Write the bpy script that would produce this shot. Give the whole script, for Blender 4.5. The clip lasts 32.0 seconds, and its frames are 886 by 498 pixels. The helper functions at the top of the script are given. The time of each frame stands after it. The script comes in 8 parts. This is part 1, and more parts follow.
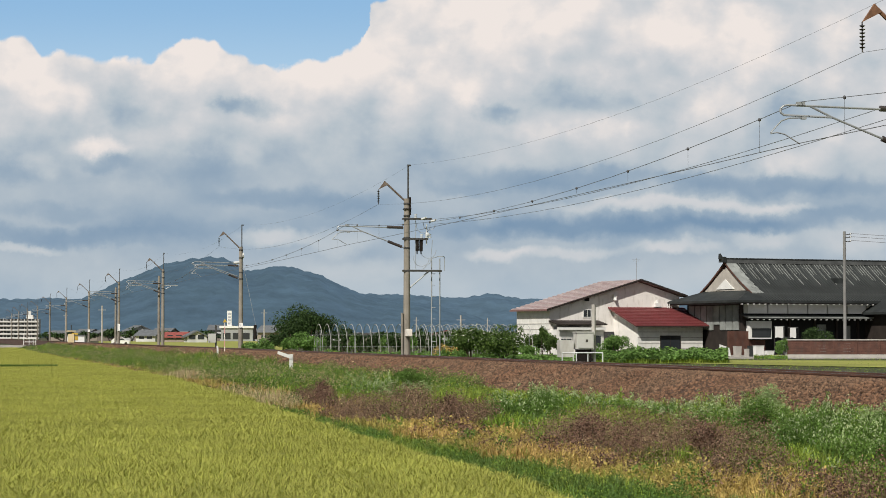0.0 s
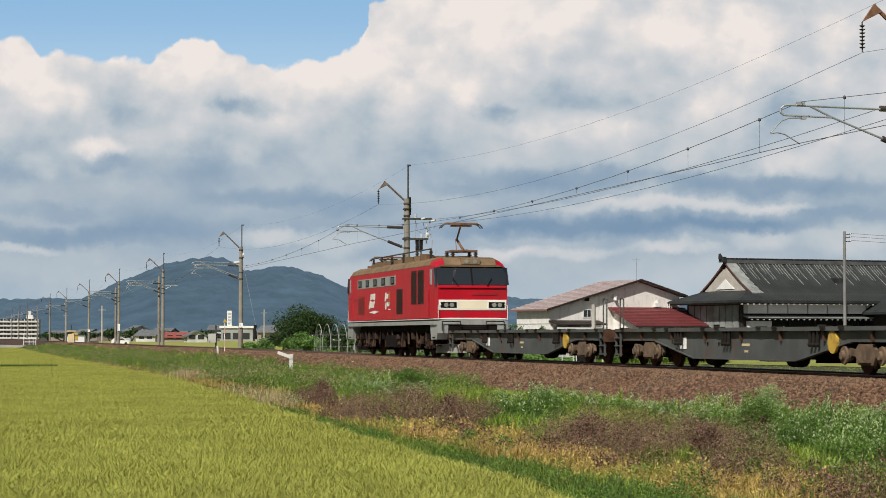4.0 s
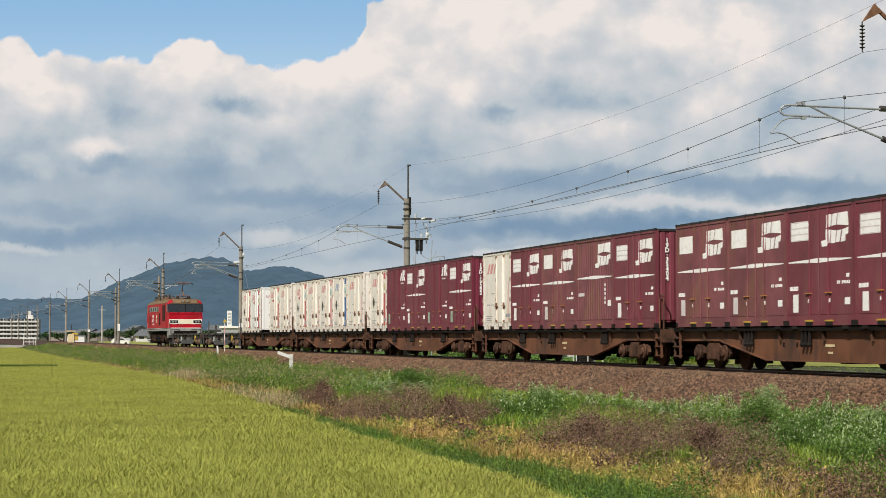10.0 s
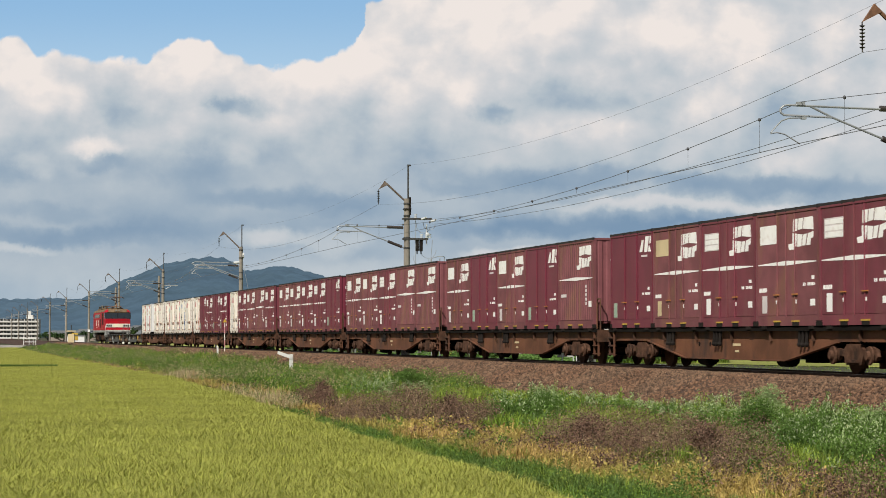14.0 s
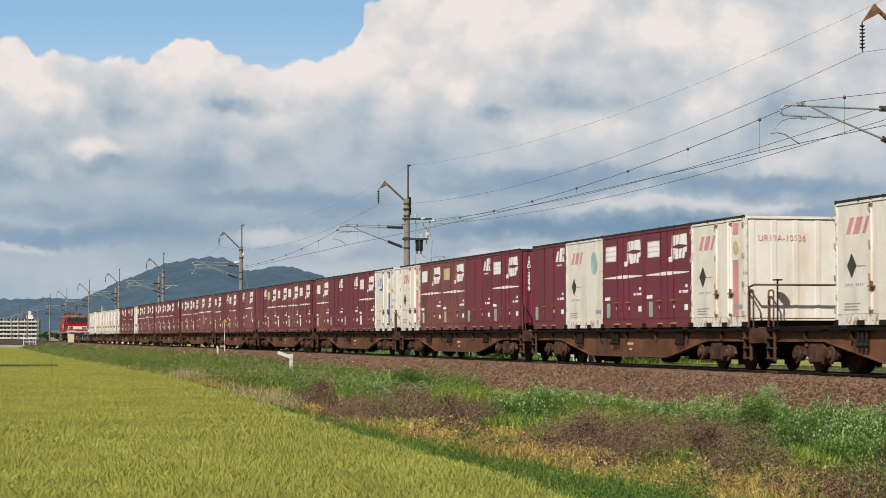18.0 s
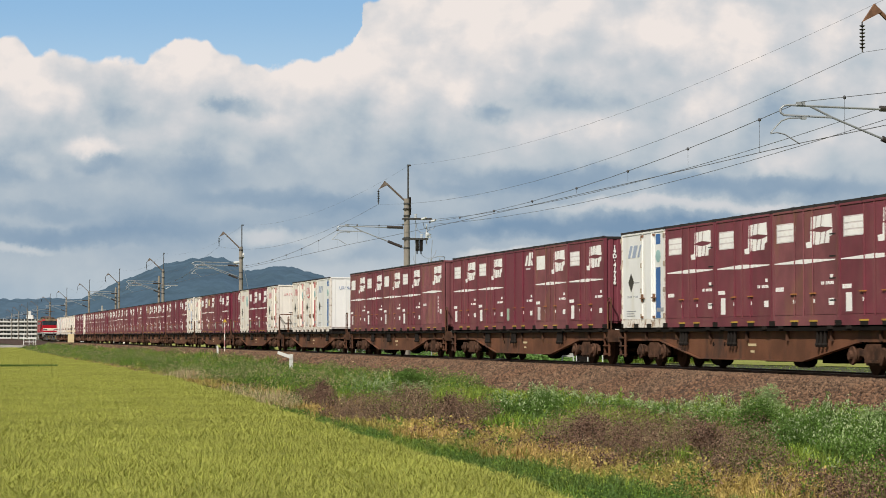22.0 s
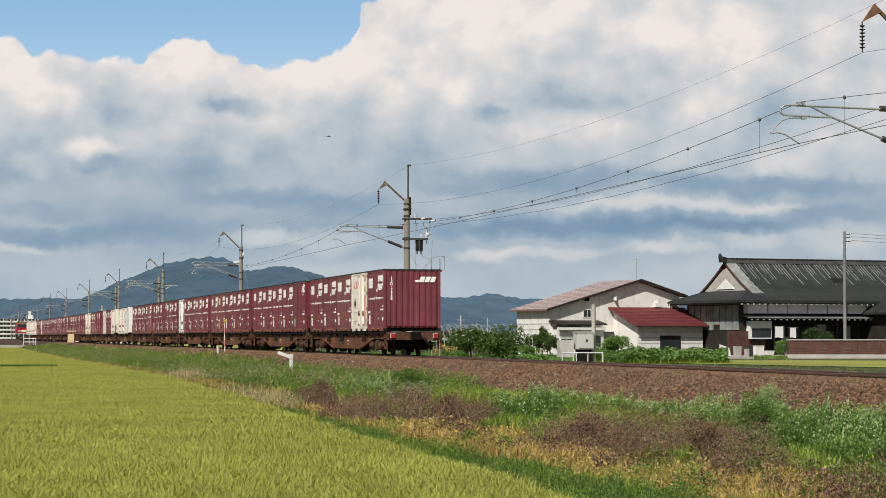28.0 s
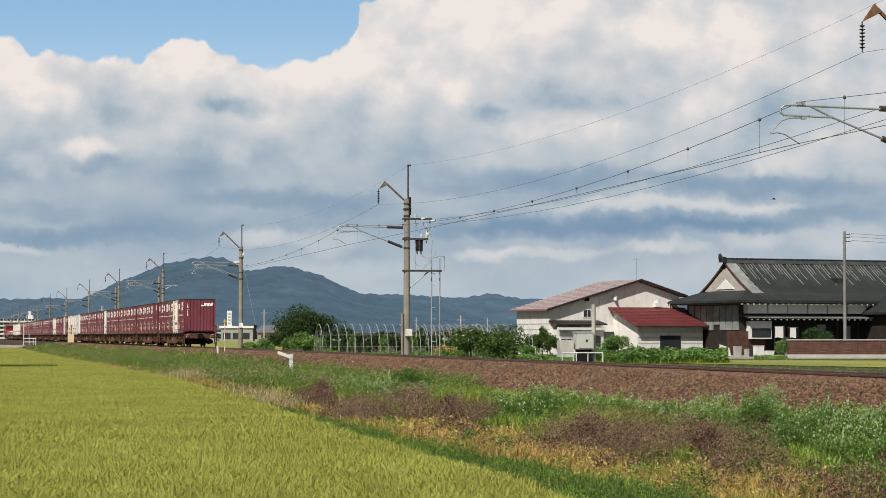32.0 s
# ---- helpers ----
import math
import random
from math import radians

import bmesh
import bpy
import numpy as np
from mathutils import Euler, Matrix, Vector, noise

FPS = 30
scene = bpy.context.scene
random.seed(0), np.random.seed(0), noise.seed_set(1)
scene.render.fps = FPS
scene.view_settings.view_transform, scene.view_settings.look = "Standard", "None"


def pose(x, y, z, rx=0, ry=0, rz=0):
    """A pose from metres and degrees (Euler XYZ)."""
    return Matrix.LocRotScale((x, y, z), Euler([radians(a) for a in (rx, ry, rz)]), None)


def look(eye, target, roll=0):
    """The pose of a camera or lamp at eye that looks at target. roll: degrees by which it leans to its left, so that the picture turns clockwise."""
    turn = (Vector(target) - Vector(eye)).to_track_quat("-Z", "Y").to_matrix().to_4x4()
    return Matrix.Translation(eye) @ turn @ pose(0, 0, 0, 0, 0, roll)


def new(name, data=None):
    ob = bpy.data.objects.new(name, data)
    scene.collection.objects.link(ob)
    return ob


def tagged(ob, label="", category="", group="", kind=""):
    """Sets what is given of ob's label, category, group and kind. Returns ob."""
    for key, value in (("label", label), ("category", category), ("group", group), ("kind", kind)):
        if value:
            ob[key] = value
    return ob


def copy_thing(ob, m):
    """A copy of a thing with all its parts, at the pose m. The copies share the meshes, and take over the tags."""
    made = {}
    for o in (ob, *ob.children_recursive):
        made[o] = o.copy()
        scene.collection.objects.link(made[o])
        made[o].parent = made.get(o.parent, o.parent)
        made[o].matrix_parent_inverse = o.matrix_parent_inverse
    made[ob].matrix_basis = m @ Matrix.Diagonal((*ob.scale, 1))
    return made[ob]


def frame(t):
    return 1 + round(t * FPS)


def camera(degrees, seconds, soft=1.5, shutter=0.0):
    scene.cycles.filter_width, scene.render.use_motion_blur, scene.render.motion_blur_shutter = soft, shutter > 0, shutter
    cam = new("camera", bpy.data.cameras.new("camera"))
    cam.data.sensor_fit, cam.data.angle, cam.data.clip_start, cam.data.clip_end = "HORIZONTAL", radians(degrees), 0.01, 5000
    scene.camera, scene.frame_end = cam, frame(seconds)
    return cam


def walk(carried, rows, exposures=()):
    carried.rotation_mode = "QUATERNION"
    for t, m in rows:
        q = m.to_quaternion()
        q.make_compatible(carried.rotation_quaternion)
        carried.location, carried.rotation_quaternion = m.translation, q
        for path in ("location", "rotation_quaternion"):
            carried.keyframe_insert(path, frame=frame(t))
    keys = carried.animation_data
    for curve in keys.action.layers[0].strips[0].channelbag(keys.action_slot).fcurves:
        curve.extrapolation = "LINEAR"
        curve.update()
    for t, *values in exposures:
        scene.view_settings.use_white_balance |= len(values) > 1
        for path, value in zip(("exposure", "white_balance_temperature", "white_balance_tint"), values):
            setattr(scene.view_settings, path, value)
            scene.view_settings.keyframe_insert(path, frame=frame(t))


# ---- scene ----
# Track runs along +y (train travels that way), rail heads near z = -0.07, rice field on the -x side.
EYE = (-19.813, 0.0, 0.741)
YAW, PITCH = 0.2258, 0.0393
AIM = (EYE[0] + math.sin(YAW) * math.cos(PITCH), EYE[1] + math.cos(YAW) * math.cos(PITCH), EYE[2] + math.sin(PITCH))
cam = camera(22.574, 32.0, soft=0.9, shutter=0.1)
walk(cam, [(0.0, look(EYE, AIM)), (32.0, look(EYE, AIM))])
scene.view_settings.exposure = 0.0

# ---- world, sun ----
SUN_AZ, SUN_EL = radians(221), radians(45)   # from +y clockwise
world = bpy.data.worlds.new("world")
scene.world = world
world.use_nodes = True
wn, wl = world.node_tree.nodes, world.node_tree.links
sky = wn.new("ShaderNodeTexSky")
sky.sky_type, sky.sun_disc = "NISHITA", False
sky.sun_elevation, sky.sun_rotation = SUN_EL, SUN_AZ
sky.air_density, sky.dust_density = 1.0, 1.5
# broken cloud over the whole sky, so that reflections see it too
wtc = wn.new("ShaderNodeTexCoord")
wnoise = wn.new("ShaderNodeTexNoise")
wnoise.inputs["Scale"].default_value, wnoise.inputs["Detail"].default_value = 3.0, 6
wramp = wn.new("ShaderNodeValToRGB")
wramp.color_ramp.elements[0].position, wramp.color_ramp.elements[1].position = 0.42, 0.62
wmix = wn.new("ShaderNodeMix")
wmix.data_type = "RGBA"
wmix.inputs[7].default_value = (7.2, 7.4, 7.8, 1)
wl.new(wtc.outputs["Generated"], wnoise.inputs["Vector"])
wl.new(wnoise.outputs["Fac"], wramp.inputs[0])
wl.new(wramp.outputs[0], wmix.inputs[0])
wl.new(sky.outputs[0], wmix.inputs[6])
wl.new(wmix.outputs[2], wn["Background"].inputs[0])
wn["Background"].inputs[1].default_value = 0.039
sun = new("sun", bpy.data.lights.new("sun", "SUN"))
sun.data.energy, sun.data.angle, sun.data.color = 5.0, radians(0.6), (1.0, 0.95, 0.86)
sd = Vector((math.sin(SUN_AZ) * math.cos(SUN_EL), math.cos(SUN_AZ) * math.cos(SUN_EL), math.sin(SUN_EL)))
sun.matrix_world = look(sd * 100, (0, 0, 0))


# ---- mesh tools ----
class Geo:
    """Collects vertices and faces of one mesh."""

    def __init__(self):
        self.v, self.f = [], []

    def add(self, vs, fs):
        n = len(self.v)
        self.v += [tuple(p) for p in vs]
        self.f += [tuple(i + n for i in q) for q in fs]
        return self

    def box(self, x0, x1, y0, y1, z0, z1):
        return self.add([(x0, y0, z0), (x1, y0, z0), (x1, y1, z0), (x0, y1, z0), (x0, y0, z1), (x1, y0, z1), (x1, y1, z1), (x0, y1, z1)],
                        [(3, 2, 1, 0), (4, 5, 6, 7), (0, 1, 5, 4), (1, 2, 6, 5), (2, 3, 7, 6), (3, 0, 4, 7)])

    def prism(self, pts, axis, a0, a1):
        """A polygon of two coordinates, pushed along the third axis."""
        put = {"x": lambda p, a: (a, p[0], p[1]), "y": lambda p, a: (p[0], a, p[1]), "z": lambda p, a: (p[0], p[1], a)}[axis]
        n = len(pts)
        vs = [put(p, a0) for p in pts] + [put(p, a1) for p in pts]
        return self.add(vs, [tuple(range(n)), tuple(range(2 * n - 1, n - 1, -1))] + [(i, i + n, (i + 1) % n + n, (i + 1) % n) for i in range(n)])

    def cyl(self, p0, p1, r0, r1=None, n=10):
        r1 = r0 if r1 is None else r1
        a, b = Vector(p0), Vector(p1)
        d = (b - a).normalized()
        u = d.orthogonal().normalized()
        w = d.cross(u)
        ring = [u * math.cos(2 * math.pi * i / n) + w * math.sin(2 * math.pi * i / n) for i in range(n)]
        vs = [a + c * r0 for c in ring] + [b + c * r1 for c in ring]
        return self.add(vs, [(i, (i + 1) % n, (i + 1) % n + n, i + n) for i in range(n)] + [tuple(range(n - 1, -1, -1)), tuple(range(n, 2 * n))])

    def tube(self, pts, r, n=5):
        for a, b in zip(pts[:-1], pts[1:]):
            self.cyl(a, b, r, n=n)
        return self

    def loft(self, rings):
        """Closed rings of equal length, one after another, capped."""
        n = len(rings[0])
        vs = [p for ring in rings for p in ring]
        fs = [tuple(range(n)), tuple(range(len(vs) - 1, len(vs) - n - 1, -1))]
        for k in range(len(rings) - 1):
            fs += [(k * n + i, (k + 1) * n + i, (k + 1) * n + (i + 1) % n, k * n + (i + 1) % n) for i in range(n)]
        return self.add(vs, fs)

    def ball(self, c, r, n=8, m=5):
        vs, fs = [], []
        for j in range(m + 1):
            th = math.pi * j / m
            for i in range(n):
                ph = 2 * math.pi * i / n
                vs.append((c[0] + r * math.sin(th) * math.cos(ph), c[1] + r * math.sin(th) * math.sin(ph), c[2] + r * math.cos(th)))
        for j in range(m):
            fs += [(j * n + i, (j + 1) * n + i, (j + 1) * n + (i + 1) % n, j * n + (i + 1) % n) for i in range(n)]
        return self.add(vs, fs)

    def mesh(self, name, material, fix=True):
        me = bpy.data.meshes.new(name)
        me.from_pydata(self.v, [], self.f)
        if fix:
            bm = bmesh.new()
            bm.from_mesh(me)
            bmesh.ops.recalc_face_normals(bm, faces=bm.faces)
            bm.to_mesh(me)
            bm.free()
        me.materials.append(material)
        return me


def part(name, geo, material, parent, label="", at=None):
    """One mesh object under a thing or a part."""
    ob = new(name, geo if isinstance(geo, bpy.types.Mesh) else geo.mesh(name, material))
    ob.parent = parent
    if at is not None:
        ob.matrix_basis = at
    return tagged(ob, label)


def thing(name, label, category, group="", at=None, geo=None, material=None, kind=""):
    """A top-level thing: an Empty at its base, or one mesh."""
    ob = new(name, geo.mesh(name, material) if geo else None)
    if at is not None:
        ob.matrix_basis = at
    return tagged(ob, label, category, group, kind)


def tri_mesh(name, v, f, material):
    """A large mesh of triangles from arrays."""
    me = bpy.data.meshes.new(name)
    me.vertices.add(len(v))
    me.vertices.foreach_set("co", np.asarray(v, dtype=np.float32).ravel())
    me.loops.add(3 * len(f))
    me.loops.foreach_set("vertex_index", np.asarray(f, dtype=np.int32).ravel())
    me.polygons.add(len(f))
    me.polygons.foreach_set("loop_start", np.arange(0, 3 * len(f), 3, dtype=np.int32))
    me.update(calc_edges=True)
    me.materials.append(material)
    return me


def text_mesh(body, size, material, spacing=1.0, line=1.0, bold=0.0):
    """Raised letters in the built-in font, as a mesh in the x-y plane."""
    cu = bpy.data.curves.new("letters", "FONT")
    cu.body, cu.size, cu.extrude, cu.align_x, cu.align_y = body, size, 0.002, "CENTER", "CENTER"
    cu.space_character, cu.space_line, cu.resolution_u, cu.offset = spacing, line, 2, bold
    ob = bpy.data.objects.new("letters", cu)
    me = bpy.data.meshes.new_from_object(ob)
    bpy.data.objects.remove(ob)
    me.materials.append(material)
    return me


# ---- materials ----
def mat(name, col, rough=0.7, metal=0.0, var=0.15, scale=1.5, fine=25.0, bump=0.15, dirt=None, amount=0.35, streak=1.0, spot=3.0, island=0.0, each=0.0,
        spec=0.4, second=None, sub=0.0):
    """Base colour with variation at two scales, optional stains (streak < 1 draws them out downwards), bump, and variation by island or object."""
    m = bpy.data.materials.new(name)
    m.use_nodes = True
    n, l = m.node_tree.nodes, m.node_tree.links
    p = n["Principled BSDF"]
    p.inputs["Roughness"].default_value, p.inputs["Metallic"].default_value = rough, metal
    p.inputs["Specular IOR Level"].default_value = spec
    tc = n.new("ShaderNodeTexCoord")

    def noise_at(s, detail=3.0, stretch=(1, 1, 1)):
        mp = n.new("ShaderNodeMapping")
        mp.inputs["Scale"].default_value = stretch
        t = n.new("ShaderNodeTexNoise")
        t.inputs["Scale"].default_value, t.inputs["Detail"].default_value = s, detail
        l.new(tc.outputs["Object"], mp.inputs[0])
        l.new(mp.outputs[0], t.inputs["Vector"])
        return t.outputs["Fac"]

    def mix(fac, a, b, mode="MIX"):
        x = n.new("ShaderNodeMix")
        x.data_type, x.blend_type = "RGBA", mode
        for s, val in ((0, fac), (6, a), (7, b)):
            if isinstance(val, (int, float)):
                x.inputs[s].default_value = val
            elif isinstance(val, tuple):
                x.inputs[s].default_value = (*val, 1)
            else:
                l.new(val, x.inputs[s])
        return x.outputs[2]

    def ramp(val, a, b):
        r = n.new("ShaderNodeMapRange")
        r.interpolation_type = "SMOOTHSTEP"
        r.inputs["From Min"].default_value, r.inputs["From Max"].default_value = a, b
        l.new(val, r.inputs["Value"])
        return r.outputs[0]

    def times(val, k):
        r = n.new("ShaderNodeMath")
        r.operation = "MULTIPLY"
        l.new(val, r.inputs[0])
        r.inputs[1].default_value = k
        return r.outputs[0]

    lo, hi = tuple(c * (1 - var) for c in col), tuple(min(1, c * (1 + var)) for c in col)
    c = mix(ramp(noise_at(scale), 0.3, 0.7), lo, hi)
    if second:
        c = mix(times(ramp(noise_at(scale * 0.37 + 0.01), 0.42, 0.6), 0.8), c, second)
    fine_out = noise_at(fine, 2.0)
    c = mix(times(ramp(fine_out, 0.25, 0.75), min(1.0, var * 1.5)), c, tuple(x * 0.65 for x in col))
    if dirt:
        c = mix(times(ramp(noise_at(spot, 5.0, (1, 1, streak)), 0.5, 0.68), amount), c, dirt)
    for k, node in ((island, "ShaderNodeNewGeometry"), (each, "ShaderNodeObjectInfo")):
        if k:
            src = n.new(node)
            r = n.new("ShaderNodeMapRange")
            l.new(src.outputs["Random Per Island" if node.endswith("Geometry") else "Random"], r.inputs["Value"])
            r.inputs["To Min"].default_value, r.inputs["To Max"].default_value = 1 - k, 1 + k
            h = n.new("ShaderNodeHueSaturation")
            l.new(r.outputs[0], h.inputs["Value"])
            l.new(c, h.inputs["Color"])
            c = h.outputs[0]
    l.new(c, p.inputs["Base Color"])
    if bump:
        b = n.new("ShaderNodeBump")
        b.inputs["Strength"].default_value, b.inputs["Distance"].default_value = bump, 0.02
        l.new(fine_out, b.inputs["Height"])
        l.new(b.outputs[0], p.inputs["Normal"])
    if sub:
        tr = n.new("ShaderNodeBsdfTranslucent")
        ms = n.new("ShaderNodeMixShader")
        ms.inputs[0].default_value = sub
        l.new(c, tr.inputs[0])
        l.new(p.outputs[0], ms.inputs[1])
        l.new(tr.outputs[0], ms.inputs[2])
        l.new(ms.outputs[0], n["Material Output"].inputs[0])
    return m


def glass(name, col=(0.02, 0.025, 0.03), rough=0.06):
    m = mat(name, col, rough=rough, var=0.05, bump=0, spec=0.9)
    return m


RUST = (0.16, 0.065, 0.03)
M = {}
M["wine"] = mat("wine_red_paint", (0.18, 0.041, 0.058), 0.5, each=0.1, var=0.14, dirt=(0.19, 0.075, 0.075), amount=0.5, streak=0.25, spot=2.2, bump=0.05)
M["wine_fresh"] = mat("fresh_wine_red_paint", (0.175, 0.03, 0.052), 0.42, each=0.06, var=0.08, dirt=(0.13, 0.04, 0.045), amount=0.3, streak=0.25, bump=0.04)
M["wine_faded"] = mat("faded_wine_red_paint", (0.2, 0.067, 0.076), 0.6, each=0.12, var=0.18, dirt=(0.2, 0.1, 0.06), amount=0.75, streak=0.3, spot=1.6, bump=0.06)
M["cream"] = mat("cream_white_paint", (0.82, 0.77, 0.705), 0.5, var=0.05, dirt=(0.6, 0.45, 0.29), amount=0.4, streak=0.3, spot=2.0, bump=0.04)
M["cream_rust"] = mat("rusted_cream_paint", (0.8, 0.75, 0.69), 0.6, var=0.08, dirt=(0.27, 0.14, 0.07), amount=0.85, spot=7.0)
M["white"] = mat("white_paint", (0.83, 0.83, 0.82), 0.45, var=0.03, dirt=(0.66, 0.62, 0.52), amount=0.35, streak=0.2, spot=2.0, bump=0.03)
M["mark"] = mat("white_marking", (0.9, 0.89, 0.87), 0.6, var=0.04, bump=0, dirt=(0.65, 0.55, 0.5), amount=0.35, spot=5.0)
M["mark_dim"] = mat("worn_white_marking", (0.7, 0.64, 0.64), 0.6, var=0.12, bump=0)
M["mark_tan"] = mat("yellowed_marking", (0.62, 0.5, 0.3), 0.6, var=0.1, bump=0)
M["green_tag"] = mat("pale_green_card", (0.36, 0.46, 0.36), 0.6, var=0.15, bump=0)
M["red_mark"] = mat("red_marking", (0.5, 0.1, 0.11), 0.6, var=0.1, bump=0)
M["pink_mark"] = mat("faded_red_marking", (0.66, 0.3, 0.31), 0.6, var=0.12, bump=0)
M["blue_mark"] = mat("blue_marking", (0.05, 0.14, 0.36), 0.6, var=0.1, bump=0)
M["tile_blue"] = mat("faded_blue_marking", (0.36, 0.42, 0.55), 0.6, var=0.1, bump=0)
M["globe"] = mat("blue_green_marking", (0.36, 0.56, 0.56), 0.6, var=0.2, bump=0)
M["grey_print"] = mat("grey_lettering", (0.36, 0.37, 0.4), 0.6, var=0.15, bump=0)
M["diamond"] = mat("dark_diamond_plate", (0.06, 0.055, 0.045), 0.6, var=0.3, bump=0)
M["rod"] = mat("rust_edged_paint", (0.42, 0.34, 0.26), 0.7, var=0.3, scale=4)
M["seam"] = mat("dark_door_seam", (0.06, 0.012, 0.018), 0.8, var=0.3)
M["lid"] = mat("black_roof_edge", (0.025, 0.022, 0.022), 0.8, var=0.3)
M["pocket"] = mat("black_steel", (0.02, 0.016, 0.014), 0.8, var=0.3, spec=0.15)
M["yellow"] = mat("yellow_paint", (0.5, 0.33, 0.05), 0.6, var=0.15, dirt=RUST, amount=0.6, bump=0.05)
M["orange"] = mat("orange_paint", (0.42, 0.17, 0.05), 0.6, var=0.15, bump=0)
M["wagon"] = mat("rusty_brown_paint", (0.15, 0.06, 0.03), 0.75, var=0.3, dirt=(0.045, 0.026, 0.02), amount=0.95, streak=0.5, spot=1.3)
M["wagon_grey"] = mat("weathered_grey_paint", (0.08, 0.086, 0.085), 0.65, var=0.2, dirt=(0.09, 0.055, 0.04), amount=0.7, streak=0.4, spot=1.5)
M["bogie"] = mat("brown_brake_dust", (0.1, 0.052, 0.034), 0.9, var=0.4, scale=4, dirt=(0.03, 0.02, 0.016), amount=0.75, spec=0.1)
M["loco_bogie"] = mat("dark_brake_grime", (0.07, 0.042, 0.03), 0.9, var=0.4, scale=4, dirt=(0.015, 0.012, 0.01), amount=0.85, spec=0.1)
M["bogie_tan"] = mat("pale_brake_dust", (0.15, 0.1, 0.065), 0.9, var=0.3, scale=4, dirt=(0.05, 0.035, 0.03), amount=0.6)
M["wheel"] = mat("dark_wheel_steel", (0.085, 0.042, 0.026), 0.85, var=0.3, spec=0.1)
M["under"] = mat("black_underframe", (0.011, 0.009, 0.008), 0.9, var=0.3, spec=0.1)
M["red"] = mat("red_loco_paint", (0.45, 0.008, 0.021), 0.4, var=0.08, dirt=(0.27, 0.022, 0.03), amount=0.45, streak=0.3, spot=1.5, bump=0.02, spec=0.2)
M["loco_grey"] = mat("grey_loco_paint", (0.3, 0.31, 0.3), 0.45, var=0.08, dirt=(0.2, 0.16, 0.13), amount=0.5, streak=0.3, bump=0.03)
M["loco_roof"] = mat("brown_roof_grime", (0.19, 0.125, 0.07), 0.85, var=0.25, dirt=(0.09, 0.06, 0.045), amount=0.5)
M["loco_cream"] = mat("cream_loco_band", (0.8, 0.72, 0.55), 0.4, var=0.05, bump=0)
M["loco_white"] = mat("white_loco_line", (0.8, 0.78, 0.74), 0.4, var=0.05, bump=0)
M["glass"] = glass("dark_glass")
M["grey_glass"] = glass("pale_reflecting_glass", (0.3, 0.33, 0.34), 0.15)
M["lamp"] = mat("lamp_lens", (0.25, 0.25, 0.22), 0.1, var=0.1, bump=0, spec=0.8)
M["louvre"] = mat("dark_louvre", (0.03, 0.022, 0.02), 0.7, var=0.2)
M["slat"] = mat("dark_red_slat", (0.07, 0.012, 0.014), 0.6, var=0.2)
M["red_louvre"] = mat("red_louvre", (0.3, 0.015, 0.02), 0.5, var=0.15)
M["tail"] = mat("red_tail_disc", (0.4, 0.025, 0.025), 0.35, var=0.1, bump=0)
M["concrete"] = mat("pole_concrete", (0.26, 0.235, 0.2), 0.9, var=0.18, scale=1.2, dirt=(0.14, 0.11, 0.085), amount=0.5, streak=0.15)
M["pole_grey"] = mat("grey_pole_concrete", (0.2, 0.2, 0.195), 0.85, var=0.15, dirt=(0.13, 0.125, 0.12), amount=0.4, streak=0.15)
M["steel"] = mat("galvanised_steel", (0.38, 0.4, 0.41), 0.5, metal=0.35, var=0.12)
M["steel_dark"] = mat("dark_steel", (0.07, 0.068, 0.065), 0.6, metal=0.3, var=0.2)
M["rusty"] = mat("rusted_steel", (0.2, 0.1, 0.055), 0.85, var=0.35, scale=5)
M["feeder"] = mat("weathered_arm_steel", (0.16, 0.125, 0.1), 0.8, var=0.3, scale=4)
M["wire"] = mat("wire", (0.15, 0.15, 0.16), 0.5, metal=0.5, var=0.1, bump=0)
M["insulator"] = mat("dark_porcelain", (0.06, 0.05, 0.045), 0.25, var=0.2, bump=0)
M["hoop"] = mat("dull_galvanised_pipe", (0.36, 0.36, 0.34), 0.6, var=0.25)
M["white_insulator"] = mat("pale_porcelain", (0.6, 0.62, 0.62), 0.25, var=0.1, bump=0)
M["rail"] = mat("rusty_rail", (0.12, 0.058, 0.038), 0.7, metal=0.2, var=0.25, dirt=(0.06, 0.035, 0.03), amount=0.5)
M["rail_top"] = mat("worn_rail_head", (0.42, 0.4, 0.4), 0.25, metal=0.9, var=0.1)
M["sleeper"] = mat("concrete_sleeper", (0.12, 0.082, 0.058), 0.9, var=0.2)
# darker than the stones, to paint shade into the gaps between them
M["ballast_bed"] = mat("ballast_bed", (0.06, 0.034, 0.024), 0.95, var=0.35, scale=9, fine=22, bump=1.0)
M["ballast"] = mat("ballast_stone", (0.15, 0.09, 0.055), 0.9, var=0.2, scale=0.9, island=0.65, bump=0.2, second=(0.15, 0.08, 0.046))
# soil darkened to stand in for shade between the weeds
M["verge"] = mat("verge_soil", (0.06, 0.055, 0.026), 0.95, var=0.4, scale=0.7, fine=9, bump=1.0, second=(0.045, 0.07, 0.02))
# crop bed dimmed as painted shade between the rice hills
M["rice_far"] = mat("ripening_rice", (0.24, 0.25, 0.05), 0.8, var=0.22, scale=0.25, fine=5, bump=1.0, second=(0.22, 0.24, 0.045))
M["far_field"] = mat("far_green_field", (0.27, 0.28, 0.06), 0.9, var=0.2, scale=0.12, fine=3, bump=0.6)
M["lawn"] = mat("mown_grass", (0.16, 0.21, 0.05), 0.9, var=0.25, scale=0.3, fine=6, bump=0.8)
M["gravel"] = mat("pale_gravel", (0.3, 0.28, 0.25), 0.95, var=0.2, scale=1, fine=15, bump=0.6)


